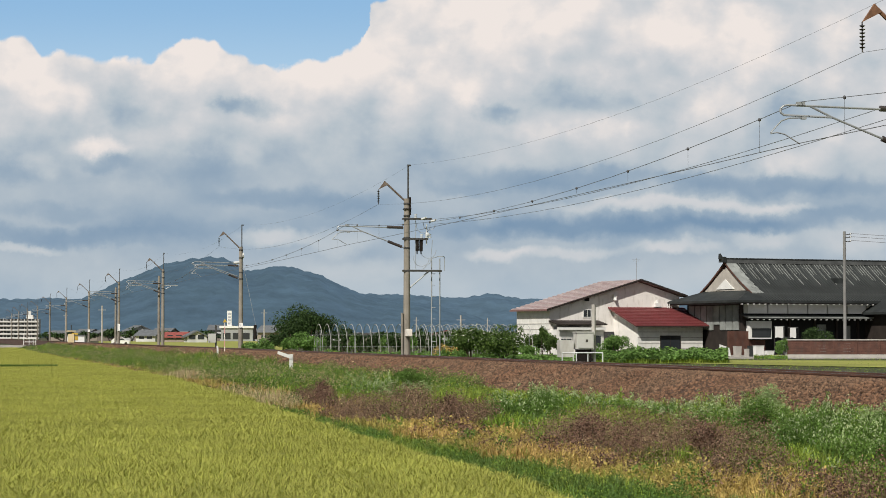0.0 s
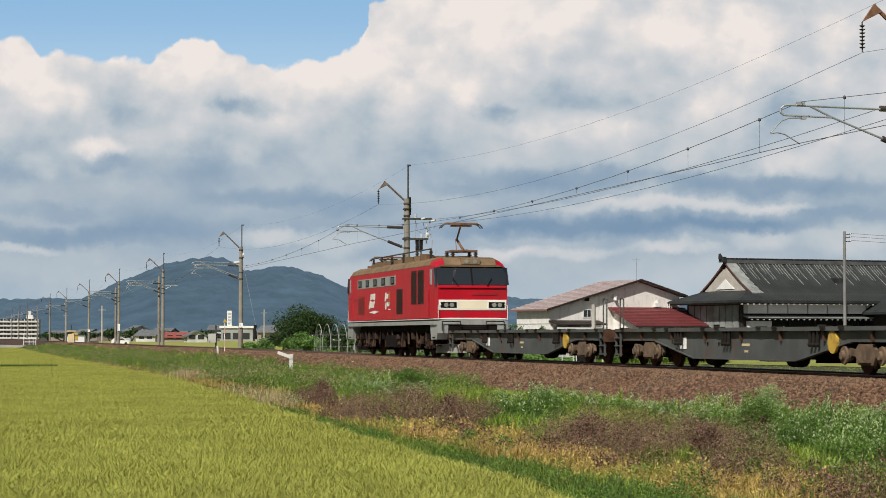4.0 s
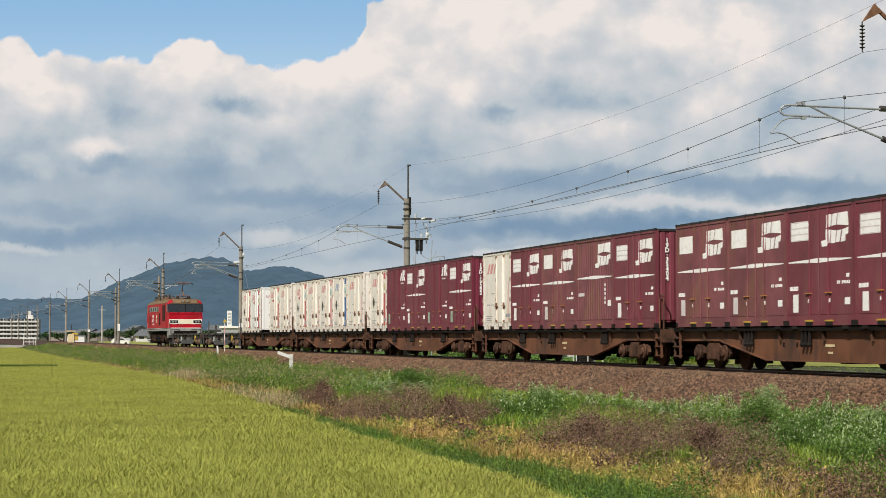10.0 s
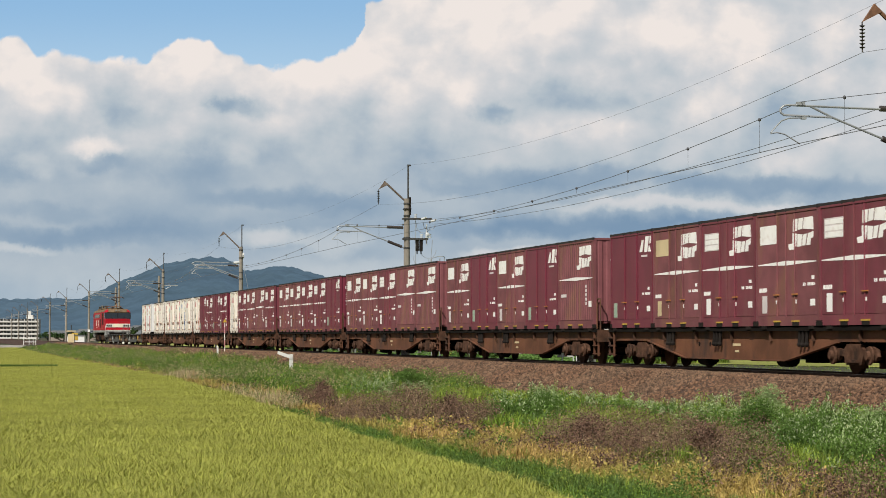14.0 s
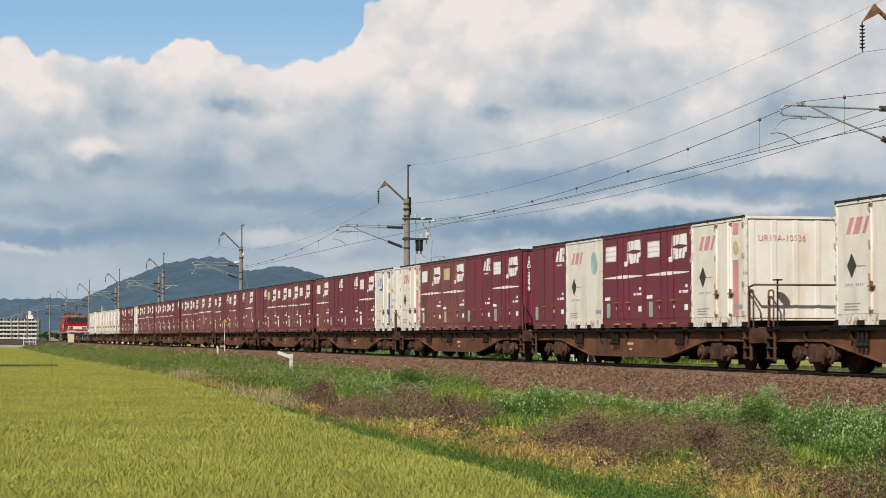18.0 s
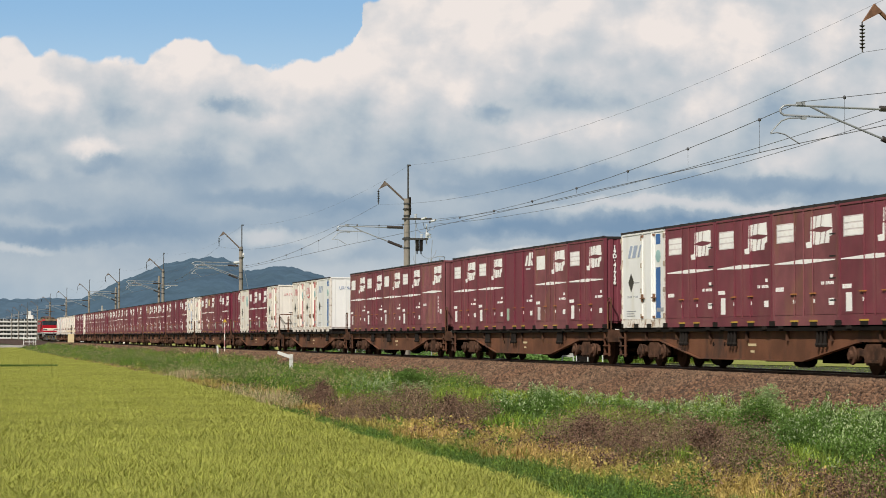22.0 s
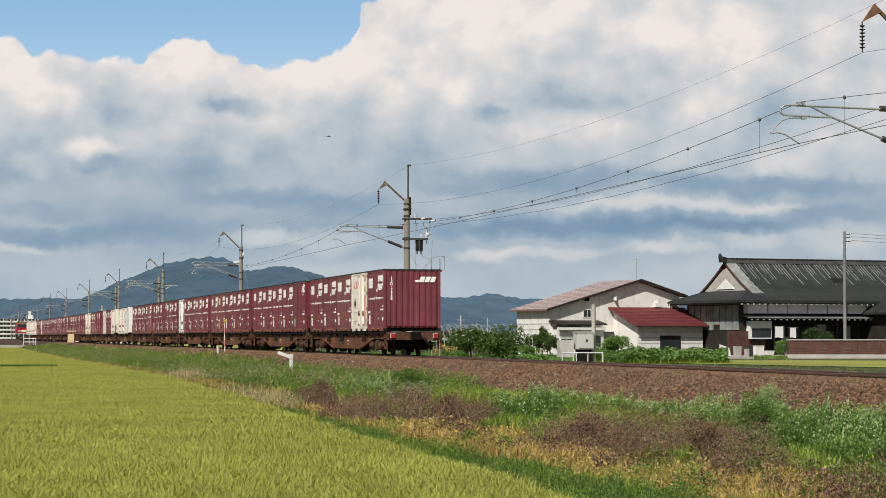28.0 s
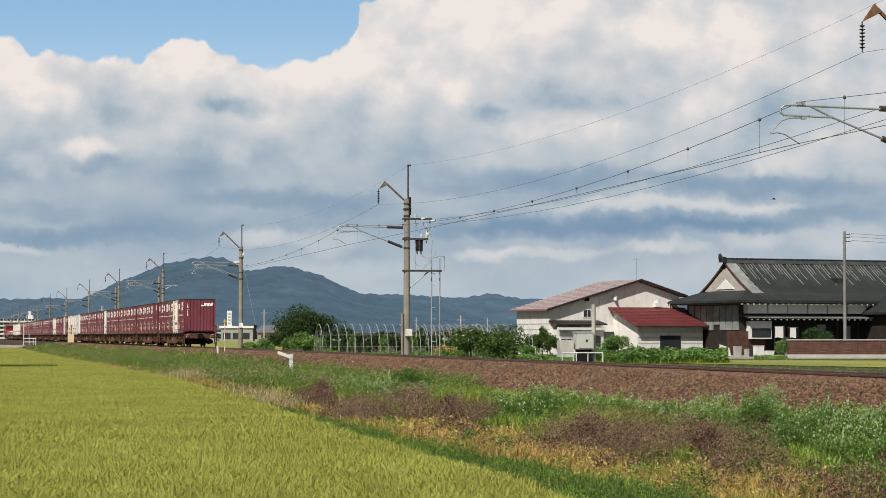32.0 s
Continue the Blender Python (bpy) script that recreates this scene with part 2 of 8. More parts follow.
# ---- ground ----
def ground_z(x):
    """Height of the land across the line."""
    pts = ((-900, -1.7), (-15.0, -1.7), (-13.6, -1.45), (-12.0, -1.3), (-9.5, -1.25), (-7.0, -1.1), (-4.6, -0.98), (-3.9, -0.97), (-2.1, -0.2), (-0.82, -0.19), (-0.68, -0.27), (2.1, -0.29),
           (3.8, -0.75), (6.0, -0.9), (900, -0.9))
    for (x0, z0), (x1, z1) in zip(pts[:-1], pts[1:]):
        if x <= x1:
            return z0 + (z1 - z0) * (x - x0) / (x1 - x0)
    return pts[-1][1]


def strip(name, xs, ys, material, lift=0.0, rough=0.0, seed=0):
    """A sheet over the land between the given stations."""
    v = []
    for y in ys:
        for x in xs:
            v.append((x, y, ground_z(x) + lift + (rough * noise.noise((x * 0.9 + seed, y * 0.5, 0.3)) if rough else 0)))
    n = len(xs)
    f = [(j * n + i, j * n + i + 1, (j + 1) * n + i + 1, (j + 1) * n + i) for j in range(len(ys) - 1) for i in range(n - 1)]
    g = Geo()
    g.v, g.f = v, f
    return new(name, g.mesh(name, material, fix=False))


def span(a, b, step):
    n = max(1, int(round((b - a) / step)))
    return [a + (b - a) * i / n for i in range(n + 1)]


far_x = [-4000, -1500, -600, -200, -60, -25, -15.2]
mid_x = [-15.0] + span(-14.5, -4.6, 0.45) + [-4.2, -3.9, -3.5, -3.0, -2.5, -2.1, -0.82, -0.68, 0, 2.1, 2.5, 3.0, 3.8, 5.0, 6.0]
out_x = [20, 60, 150, 400, 900, 2000, 4000]
tagged(strip("ground", far_x + mid_x + out_x, [-400, -100, -20] + span(0, 120, 1.0) + span(124, 400, 8) + [500, 700, 1000, 1600, 2600, 4600], M["verge"], rough=0.0),
       "flat farmland, soil and short grass", "ground", kind="structure")

# rice field: crop surface below the ears
RICE_TOP = -0.72


EDGE = ((0, -13.8), (20, -13.67), (28, -13.2), (37, -13.05), (47.5, -12.45), (64, -11.55), (87, -10.75), (121, -10.5), (168, -10.4), (315, -8.45), (900, -5.0))


def rice_edge(y):
    """x of the field's edge beside the verge."""
    for (y0, x0), (y1, x1) in zip(EDGE[:-1], EDGE[1:]):
        if y <= y1:
            return x0 + (x1 - x0) * (y - y0) / (y1 - y0)
    return EDGE[-1][1]


ys = span(8, 318, 5)
g = Geo()
for y0, y1 in zip(ys[:-1], ys[1:]):
    xs0 = [-160, -60, -30, rice_edge(y0)]
    xs1 = [-160, -60, -30, rice_edge(y1)]
    z = RICE_TOP - 0.17
    for k in range(3):
        g.add([(xs0[k], y0, z), (xs0[k + 1], y0, z), (xs1[k + 1], y1, z), (xs1[k], y1, z)], [(0, 1, 2, 3)])
    g.add([(xs0[3], y0, z), (xs0[3] + 0.15, y0, -1.6), (xs1[3] + 0.15, y1, -1.6), (xs1[3], y1, z)], [(0, 1, 2, 3)])
rice_bed = tagged(new("rice_field", g.mesh("rice_field", M["rice_far"], fix=False)), "dense ripening yellow-green rice crop", "rice field", kind="structure")

# ballast bed with its two shoulders
bed_y = span(5, 120, 2.0) + span(126, 700, 14)
tagged(strip("ballast_bed", [-3.95, -3.5, -3.0, -2.5, -2.1, -1.4, -0.82, -0.68, 0, 1, 2.1, 2.5, 3.0, 3.6], bed_y, M["ballast_bed"], lift=0.03, rough=0.03), "reddish-brown crushed stone bed", "ballast", kind="structure")
tagged(strip("trackside_grass", [4.0, 5, 7, 10, 14, 20], span(20, 70, 2) + span(74, 300, 10), M["lawn"], lift=0.02, rough=0.03), "mown grass strip along the railway", "grass", kind="structure")


def rails():
    """Two rails on concrete sleepers."""
    prof = [(-0.065, -0.23), (0.065, -0.23), (0.065, -0.215), (0.012, -0.2), (0.012, -0.125), (0.034, -0.112), (0.034, -0.075), (-0.034, -0.075), (-0.034, -0.112), (-0.012, -0.125), (-0.012, -0.2), (-0.065, -0.215)]
    track = thing("railway_track", "single rusty railway track on concrete sleepers", "railway track", kind="structure")
    for s in (-0.5665, 0.5665):
        r = part("rail", Geo().prism([(x + s, z) for x, z in prof], "y", 0, 720), M["rail"], track, "rust-brown steel rail")
        part("rail_head", Geo().box(s - 0.028, s + 0.028, 0, 720, -0.075, -0.07), M["rail_top"], r, "bright worn running surface")
    me = Geo().prism([(-1.0, -0.38), (1.0, -0.38), (1.0, -0.27), (0.8, -0.235), (0.3, -0.25), (-0.3, -0.25), (-0.8, -0.235), (-1.0, -0.27)], "y", -0.12, 0.12).mesh("sleeper", M["sleeper"])
    for i in range(70):
        part("sleeper", me, None, track, at=pose(0, 30 + i * 0.62, 0))
    g = Geo()
    for i in range(770):
        y = 30 + 70 * 0.62 + i * 0.62
        g.box(-1.0, 1.0, y - 0.12, y + 0.12, -0.38, -0.25)
    tagged(part("sleepers_far", g, M["sleeper"], track), kind="stuff")


rails()


# ---- containers ----
CL, CW, CH = 3.72, 2.45, 2.5      # length, width, height


def fy(frac):
    """y on the near side from the fraction of the length, counted from the leading end."""
    return CL / 2 - CL * frac


def side_box(fr0, fr1, z0, z1, x0=-1.2175, x1=-1.2):
    return Geo().box(x0, x1, fy(fr1), fy(fr0), z0, z1)


def side_poly(pts, x0=-1.2175, x1=-1.2):
    return Geo().prism([(fy(a), z) for a, z in pts], "x", x0, x1)


def container_shell(c, body, ribbed=False, roof="lid", foot=None, end_rail=None, flat=False):
    """Body, end walls, corner posts, rails, roof and fork pockets."""
    g = Geo().box(-1.19, 1.19, -1.8, 1.8, 0.14, 2.44)
    if ribbed:
        for s in (-1, 1):
            fold = [(s * 1.15, -1.78)]
            for i in range(16):
                y = -1.66 + i * 0.2215
                fold += [(s * 1.192, y - 0.075), (s * 1.215, y - 0.06), (s * 1.215, y + 0.06), (s * 1.192, y + 0.075)]
            part("corrugated_wall", Geo().prism(fold + [(s * 1.15, 1.78)], "z", 0.24, 2.4), body, c)
    part("body", g, body, c)
    # added black box that keeps the gap above the deck in shade
    part("base_frame", Geo().box(-1.14, 1.14, -1.7, 1.7, 0.0, 0.14), M["pocket"], c, "black filler for the shaded gap below")
    for s in (-1, 1):                       # end walls: corrugated, or flat with shallow seams
        outer = [(-1.15, 1.8)]
        pitch, deep = (0.25, 0.035) if not flat else (0.55, 0.008)
        for i in range(int(2.2 / pitch) + 1):
            x = -1.0 + i * pitch
            outer += [(x - 0.085, 1.82), (x - 0.05, 1.82 + deep), (x + 0.05, 1.82 + deep), (x + 0.085, 1.82)]
        outer = [q for q in outer if q[0] < 1.15] + [(1.15, 1.8)]
        part("end_wall", Geo().prism([(x, s * y) for x, y in outer + [(1.15, 1.76), (-1.15, 1.76)]], "z", 0.2, 2.42), body, c)
        for t in (-1, 1):
            part("corner_post", Geo().box(t * 1.225 - 0.1 * (t > 0), t * 1.225 + 0.1 * (t < 0), s * CL / 2 - 0.09 * (s > 0), s * CL / 2 + 0.09 * (s < 0), 0.1, 2.46), foot or body, c)
            part("corner_casting", Geo().box(t * 1.228 - 0.14 * (t > 0), t * 1.228 + 0.14 * (t < 0), s * 1.874 - 0.16 * (s > 0), s * 1.874 + 0.16 * (s < 0), 0.0, 0.11), M["pocket"], c)
    fold = [(-1.85, 2.44), (-1.85, 2.5)]
    for i in range(8):
        y = -1.55 + i * 0.44
        fold += [(y - 0.09, 2.5), (y - 0.06, 2.513), (y + 0.06, 2.513), (y + 0.09, 2.5)]
    roof_g = Geo().prism(fold + [(1.85, 2.5), (1.85, 2.44)], "x", -1.18, 1.18)
    part("roof", roof_g, M["lid"] if roof == "lid" else body, c)
    for s in (-1, 1):
        part("top_rail", Geo().box(s * 1.228 - 0.05 * (s > 0), s * 1.228 + 0.05 * (s < 0), -1.86, 1.86, 2.41, 2.456), body, c)
        g = Geo().box(s * 1.226 - 0.04 * (s > 0), s * 1.226 + 0.04 * (s < 0), -1.86, 1.86, 2.458, 2.512)
        for y in (-1.82, -0.62, 0.0, 0.62, 1.82):
            g.box(s * 1.238 - 0.05 * (s > 0), s * 1.238 + 0.05 * (s < 0), y - 0.04, y + 0.04, 2.45, 2.518)
        part("roof_edge", g, M["lid"], c, "black roof edge")
        part("bottom_rail", Geo().box(s * 1.222 - 0.06 * (s > 0), s * 1.222 + 0.06 * (s < 0), -1.78, 1.78, 0.004, 0.22), foot or body, c)
        for y in (-0.55, 0.55) if s < 0 else ():
            p = part("fork_pocket", Geo().box(s * 1.232 - 0.1 * (s > 0), s * 1.232 + 0.1 * (s < 0), y - 0.19, y + 0.19, 0.0, 0.1), M["pocket"], c, "black fork pocket")
            if end_rail is not None:
                part("pocket_rim", Geo().box(s * 1.238 - 0.05 * (s > 0), s * 1.238 + 0.05 * (s < 0), y - 0.22, y + 0.22, 0.085, 0.118), end_rail, p, "yellow painted rim")


def doors(c, body, cuts, rods, r0=0.015, seam="seam", rod=None):
    """Door leaves and their lock rods."""
    for s in (-1,):
        for a, b in zip(cuts[:-1], cuts[1:]):
            part("door", Geo().box(s * 1.19, s * 1.212, fy(b) + 0.012, fy(a) - 0.012, 0.23, 2.4), body, c)
        for r in rods:
            part("lock_rod", Geo().cyl((s * 1.226, fy(r), 0.2), (s * 1.226, fy(r), 2.4), r0, n=6), rod or body, c)
        # strips drawing the shadow line between leaves; rust-brown on cream containers
        for k in cuts[1:-1]:
            part("door_seam", Geo().box(s * 1.192, s * 1.2, fy(k) - 0.014, fy(k) + 0.014, 0.24, 2.39), M[seam], c)


def labels(c, right=True, left=True, tag="mark", tagx=0.1):
    """Rows of small lettering too fine to read, and the card holder."""
    if left:
        g = Geo()
        for a, b in ((0.05, 0.075), (0.08, 0.1), (0.105, 0.125), (0.13, 0.15), (0.155, 0.175)):
            g.box(-1.2175, -1.2, fy(b), fy(a), 0.74, 0.83)
        part("lettering", g, M["mark"], c)
    if tag:
        part("card_holder", side_box(tagx, tagx + 0.08, 0.28, 0.66), M[tag], c, "pale card in a holder")
    if right:
        g = Geo()
        for k in range(8):
            if k != 2:
                g.box(-1.2175, -1.2, fy(0.775 + k * 0.0235), fy(0.76 + k * 0.0235), 0.84, 0.905)
        part("lettering", g.box(-1.2175, -1.2, fy(0.93), fy(0.89), 0.97, 1.045), M["mark"], c)
        part("notice", side_box(0.87, 0.94, 0.42, 0.56), M["mark"], c)
    for k, zz in ((0.33, 0.52), (0.63, 0.52)):
        part("notice", side_box(k, k + 0.03, zz - 0.045, zz + 0.035), M["mark"], c)
        part("door_handle", side_box(k - 0.03, k + 0.05, 0.66, 0.685, x0=-1.25), M["orange"], c, "orange door handle")


def emblem(c, fa, fb, z0, z1, col="mark"):
    """White emblem drawn as plain slanted blocks parted by thin gaps and a lens-shaped slit."""
    w, h = fb - fa, z1 - z0
    g = Geo()
    for pts in (((0.0, 0.0), (0.17, 0.0), (0.28, 0.12), (0.36, 0.5), (0.21, 0.53), (0.16, 0.2), (0.0, 0.18)), ((0.31, 0.08), (0.46, 0.08), (0.55, 0.46), (0.39, 0.49)),
                ((0.49, 0.1), (0.61, 0.1), (0.72, 0.47), (0.58, 0.45)), ((0.65, 0.1), (0.79, 0.1), (0.83, 0.3), (0.92, 0.33), (0.96, 0.53), (0.76, 0.47)),
                ((0.23, 0.57), (0.38, 0.6), (0.47, 0.98), (0.3, 0.97)), ((0.41, 0.61), (0.57, 0.635), (0.66, 0.99), (0.5, 0.98)), ((0.6, 0.635), (0.97, 0.575), (1.0, 1.0), (0.69, 0.99))):
        g.prism([(fy(fa + w * (a - 0.14 * b + 0.1)), z0 + h * b) for a, b in pts], "x", -1.2175, -1.2)
    part("emblem", g, M[col], c, "white emblem of slanted blocks")


def lens_stripe(c, fa, fb, z):
    part("stripe", side_poly([(fa, z - 0.01), ((fa + fb) / 2, z - 0.045), (fb, z - 0.01), (fb, z + 0.01), ((fa + fb) / 2, z + 0.055), (fa, z + 0.01)]), M["mark"], c, "long white tapered stripe")


def end_code(c, code, x=-0.9):
    """The container's code on its trailing end, one character below another."""
    part("end_lettering", text_mesh("\n".join(code.replace(".", "\u00b7")), 0.165, M["mark"], line=0.72, bold=0.006), None, c, at=Matrix.Translation((x, -1.859, 1.72)) @ pose(0, 0, 0, 90, 0, 0))


def end_emblem(c):
    for k in range(3):
        x = 0.28 + k * 0.24
        part("emblem_bar", Geo().prism([(x, 1.98), (x + 0.2, 1.98), (x + 0.29, 2.2), (x + 0.09, 2.2)], "y", -1.872, -1.85), M["mark"], c)
    part("emblem_bar", Geo().prism([(0.12, 1.98), (0.26, 1.98), (0.3, 2.06), (0.12, 2.06)], "y", -1.872, -1.85), M["mark"], c)


GROUP = "containers on the train"


def wine_container(paint, square="mark", tag="mark", code="", slats=False, end=False):
    c = thing("freight_container", "wine-red steel rail container with white markings" if paint != "wine_faded" else "faded brownish wine-red rail container with white markings", "container", GROUP)
    container_shell(c, M[paint], end_rail=M["yellow"])
    doors(c, M[paint], (0.025, 0.335, 0.665, 0.975) if not slats else (0.025, 0.36, 0.64, 0.975), (0.36, 0.5, 0.64))
    if square:
        q = part("panel", side_box(0.07, 0.36, 1.78, 2.19), M[square], c, "pale rectangular notice panel")
        if square == "mark_dim":
            for k in range(3):
                part("lettering", side_box(0.085, 0.345, 1.8 + k * 0.13, 1.9 + k * 0.13, x0=-1.221), M["mark"], q)
    emblem(c, 0.5, 0.93, 1.62, 2.28)
    lens_stripe(c, 0.03, 0.96, 1.34)
    labels(c, tag=tag)
    if slats:
        for k in range(4):
            part("vent_slot", side_box(0.88, 0.98, 0.5 + k * 0.45, 0.53 + k * 0.45), M["lid"], c)
    if code:
        end_code(c, code)
    if end:
        end_emblem(c)
    return c


def plain_wine_container(code=""):
    """The plainer sort, with one small emblem."""
    c = thing("freight_container", "plain wine-red rail container with small white emblem", "container", GROUP)
    container_shell(c, M["wine_fresh"], end_rail=M["yellow"])
    doors(c, M["wine_fresh"], (0.025, 0.335, 0.665, 0.975), (0.36, 0.64))
    g = Geo()
    for pts in (((0.7, 1.95), (0.77, 1.95), (0.8, 2.26), (0.76, 2.26)), ((0.81, 1.94), (0.88, 1.94), (0.92, 2.34), (0.84, 2.34)), ((0.9, 1.94), (0.96, 1.94), (0.93, 2.1), (0.915, 2.1)), ((0.93, 2.14), (0.96, 2.16), (0.965, 2.34), (0.94, 2.34))):
        g.prism([(fy(a), z) for a, z in pts], "x", -1.2175, -1.2)
    part("emblem", g, M["mark"], c, "small white emblem")
    part("lettering", side_box(0.74, 0.88, 1.82, 1.87), M["mark_dim"], c)
    labels(c, left=False, tag="green_tag", tagx=0.08)
    if code:
        end_code(c, code)
    return c


def ribbed_container(code=""):
    c = thing("freight_container", "ribbed wine-red rail container with white emblem", "container", GROUP)
    container_shell(c, M["wine_faded"], ribbed=True, roof="body", end_rail=M["yellow"])
    emblem(c, 0.5, 0.93, 1.66, 2.32)
    lens_stripe(c, 0.04, 0.97, 1.4)
    part("lettering", side_box(0.08, 0.24, 0.9, 0.99), M["mark_dim"], c)
    for k in range(5):
        part("lettering", side_box(0.77, 0.8, 0.66 + k * 0.12, 0.74 + k * 0.12), M["mark_dim"], c)
    part("notice", side_box(0.86, 0.94, 0.6, 0.76), M["mark"], c)
    if code:
        end_code(c, code, -0.66)
    return c


def white_container(paint="cream", stripe="red_mark", where=(0.8, 0.9), logo="red_mark", diamond=True, crescent=False, globe=False, code="", code_mat="blue_mark", smooth=False):
    c = thing("freight_container", ("rust-stained cream" if paint == "cream" else "clean white") + " rail container with coloured band", "container", GROUP)
    container_shell(c, M[paint], roof="body", foot=M["cream_rust"], flat=True)
    if not smooth:
        doors(c, M[paint], (0.02, 0.48, 0.74, 0.98), (0.5, 0.715, 0.765), 0.022, "rod")
        g = Geo()
        for k in (0.0, 0.475, 0.985):
            for zz in (0.3, 0.95, 1.6, 2.3):
                g.box(-1.25, -1.2, fy(k + 0.015), fy(k) + 0.02, zz - 0.06, zz + 0.06)
        part("hinges", g, M["rod"], c, "rust-edged hinge blocks")
        g = Geo()
        for k in (0.5, 0.765):
            g.box(-1.27, -1.225, fy(k) - 0.17, fy(k) + 0.12, 0.74, 0.77).box(-1.26, -1.21, fy(k) - 0.04, fy(k) + 0.04, 0.66, 0.86).box(-1.255, -1.21, fy(k) - 0.05, fy(k) + 0.05, 0.24, 0.3).box(-1.255, -1.21, fy(k) - 0.05, fy(k) + 0.05, 2.32, 2.38)
        part("door_handles", g, M["rusty"], c, "rusty lock handles and keepers")
    if smooth:
        part("side_panel", Geo().box(-1.212, -1.18, -1.78, 1.78, 0.2, 2.42), M[paint], c)
    g = Geo()
    for pts in (((0.15, 1.82), (0.205, 1.82), (0.265, 2.14), (0.21, 2.14)), ((0.245, 1.82), (0.325, 1.82), (0.385, 2.14), (0.305, 2.14)), ((0.375, 1.82), (0.415, 1.82), (0.475, 2.14), (0.435, 2.14))):
        g.prism([(fy(a), z) for a, z in pts], "x", -1.2175, -1.2)
    part("emblem", g, M["pink_mark" if logo == "red_mark" else "tile_blue"], c, "emblem of slanted strokes")
    if crescent:
        pts = [(0.22 + 0.24 * t, 1.78 - 0.16 * math.sin(math.pi * (0.1 + 0.75 * t))) for t in [i / 8 for i in range(9)]]
        pts += [(0.46, 1.98), (0.42, 1.78), (0.34, 1.7)]
        part("emblem_arc", side_poly(pts), M[logo], c)
    if diamond:
        part("diamond_plate", side_poly([(0.16, 1.18), (0.225, 0.93), (0.29, 1.18), (0.225, 1.43)]), M["diamond"], c, "dark diamond-shaped plate")
    if stripe:
        a, b = where
        part("band", side_box(a, b, 0.24, 1.52, x0=-1.2155), M[stripe], c, "coloured vertical band")
        if b - a > 0.06:
            part("band", side_box(a, b, 2.1, 2.36, x0=-1.2155), M[stripe], c, "coloured vertical band")
            part("round_mark", side_poly([((a + b) / 2 + 0.055 * math.cos(t), 1.8 + 0.16 * math.sin(t)) for t in [i * math.pi / 6 for i in range(12)]]), M["globe"] if globe else M["mark_tan"], c)
    elif globe:
        part("round_mark", side_poly([(0.78 + 0.09 * math.cos(t), 1.8 + 0.33 * math.sin(t)) for t in [i * math.pi / 6 for i in range(12)]]), M["globe"], c)
    g = Geo()
    for k in range(9):
        if k != 4:
            g.box(-1.2165, -1.2, fy(0.155 + k * 0.028), fy(0.14 + k * 0.028), 0.78, 0.83)
    part("lettering", g, M["grey_print"], c)
    part("lettering", Geo().box(-1.2165, -1.2, fy(0.42), fy(0.3), 1.16, 1.18).box(-1.2165, -1.2, fy(0.34), fy(0.12), 0.42, 0.44).box(-1.2165, -1.2, fy(0.3), fy(0.12), 0.36, 0.38).box(-1.2165, -1.2, fy(0.32), fy(0.12), 0.3, 0.32), M["grey_print"], c)
    part("notice", side_box(0.82, 0.97, 0.4, 0.5), M["grey_print"], c)
    if code:
        part("end_lettering", text_mesh(code, 0.2, M[code_mat], spacing=1.05), None, c, at=Matrix.Translation((-0.25, -1.83, 2.0)) @ pose(0, 0, 0, 90, 0, 0))
    return c


# ---- wagons ----
WAGON = 20.5                      # over couplers


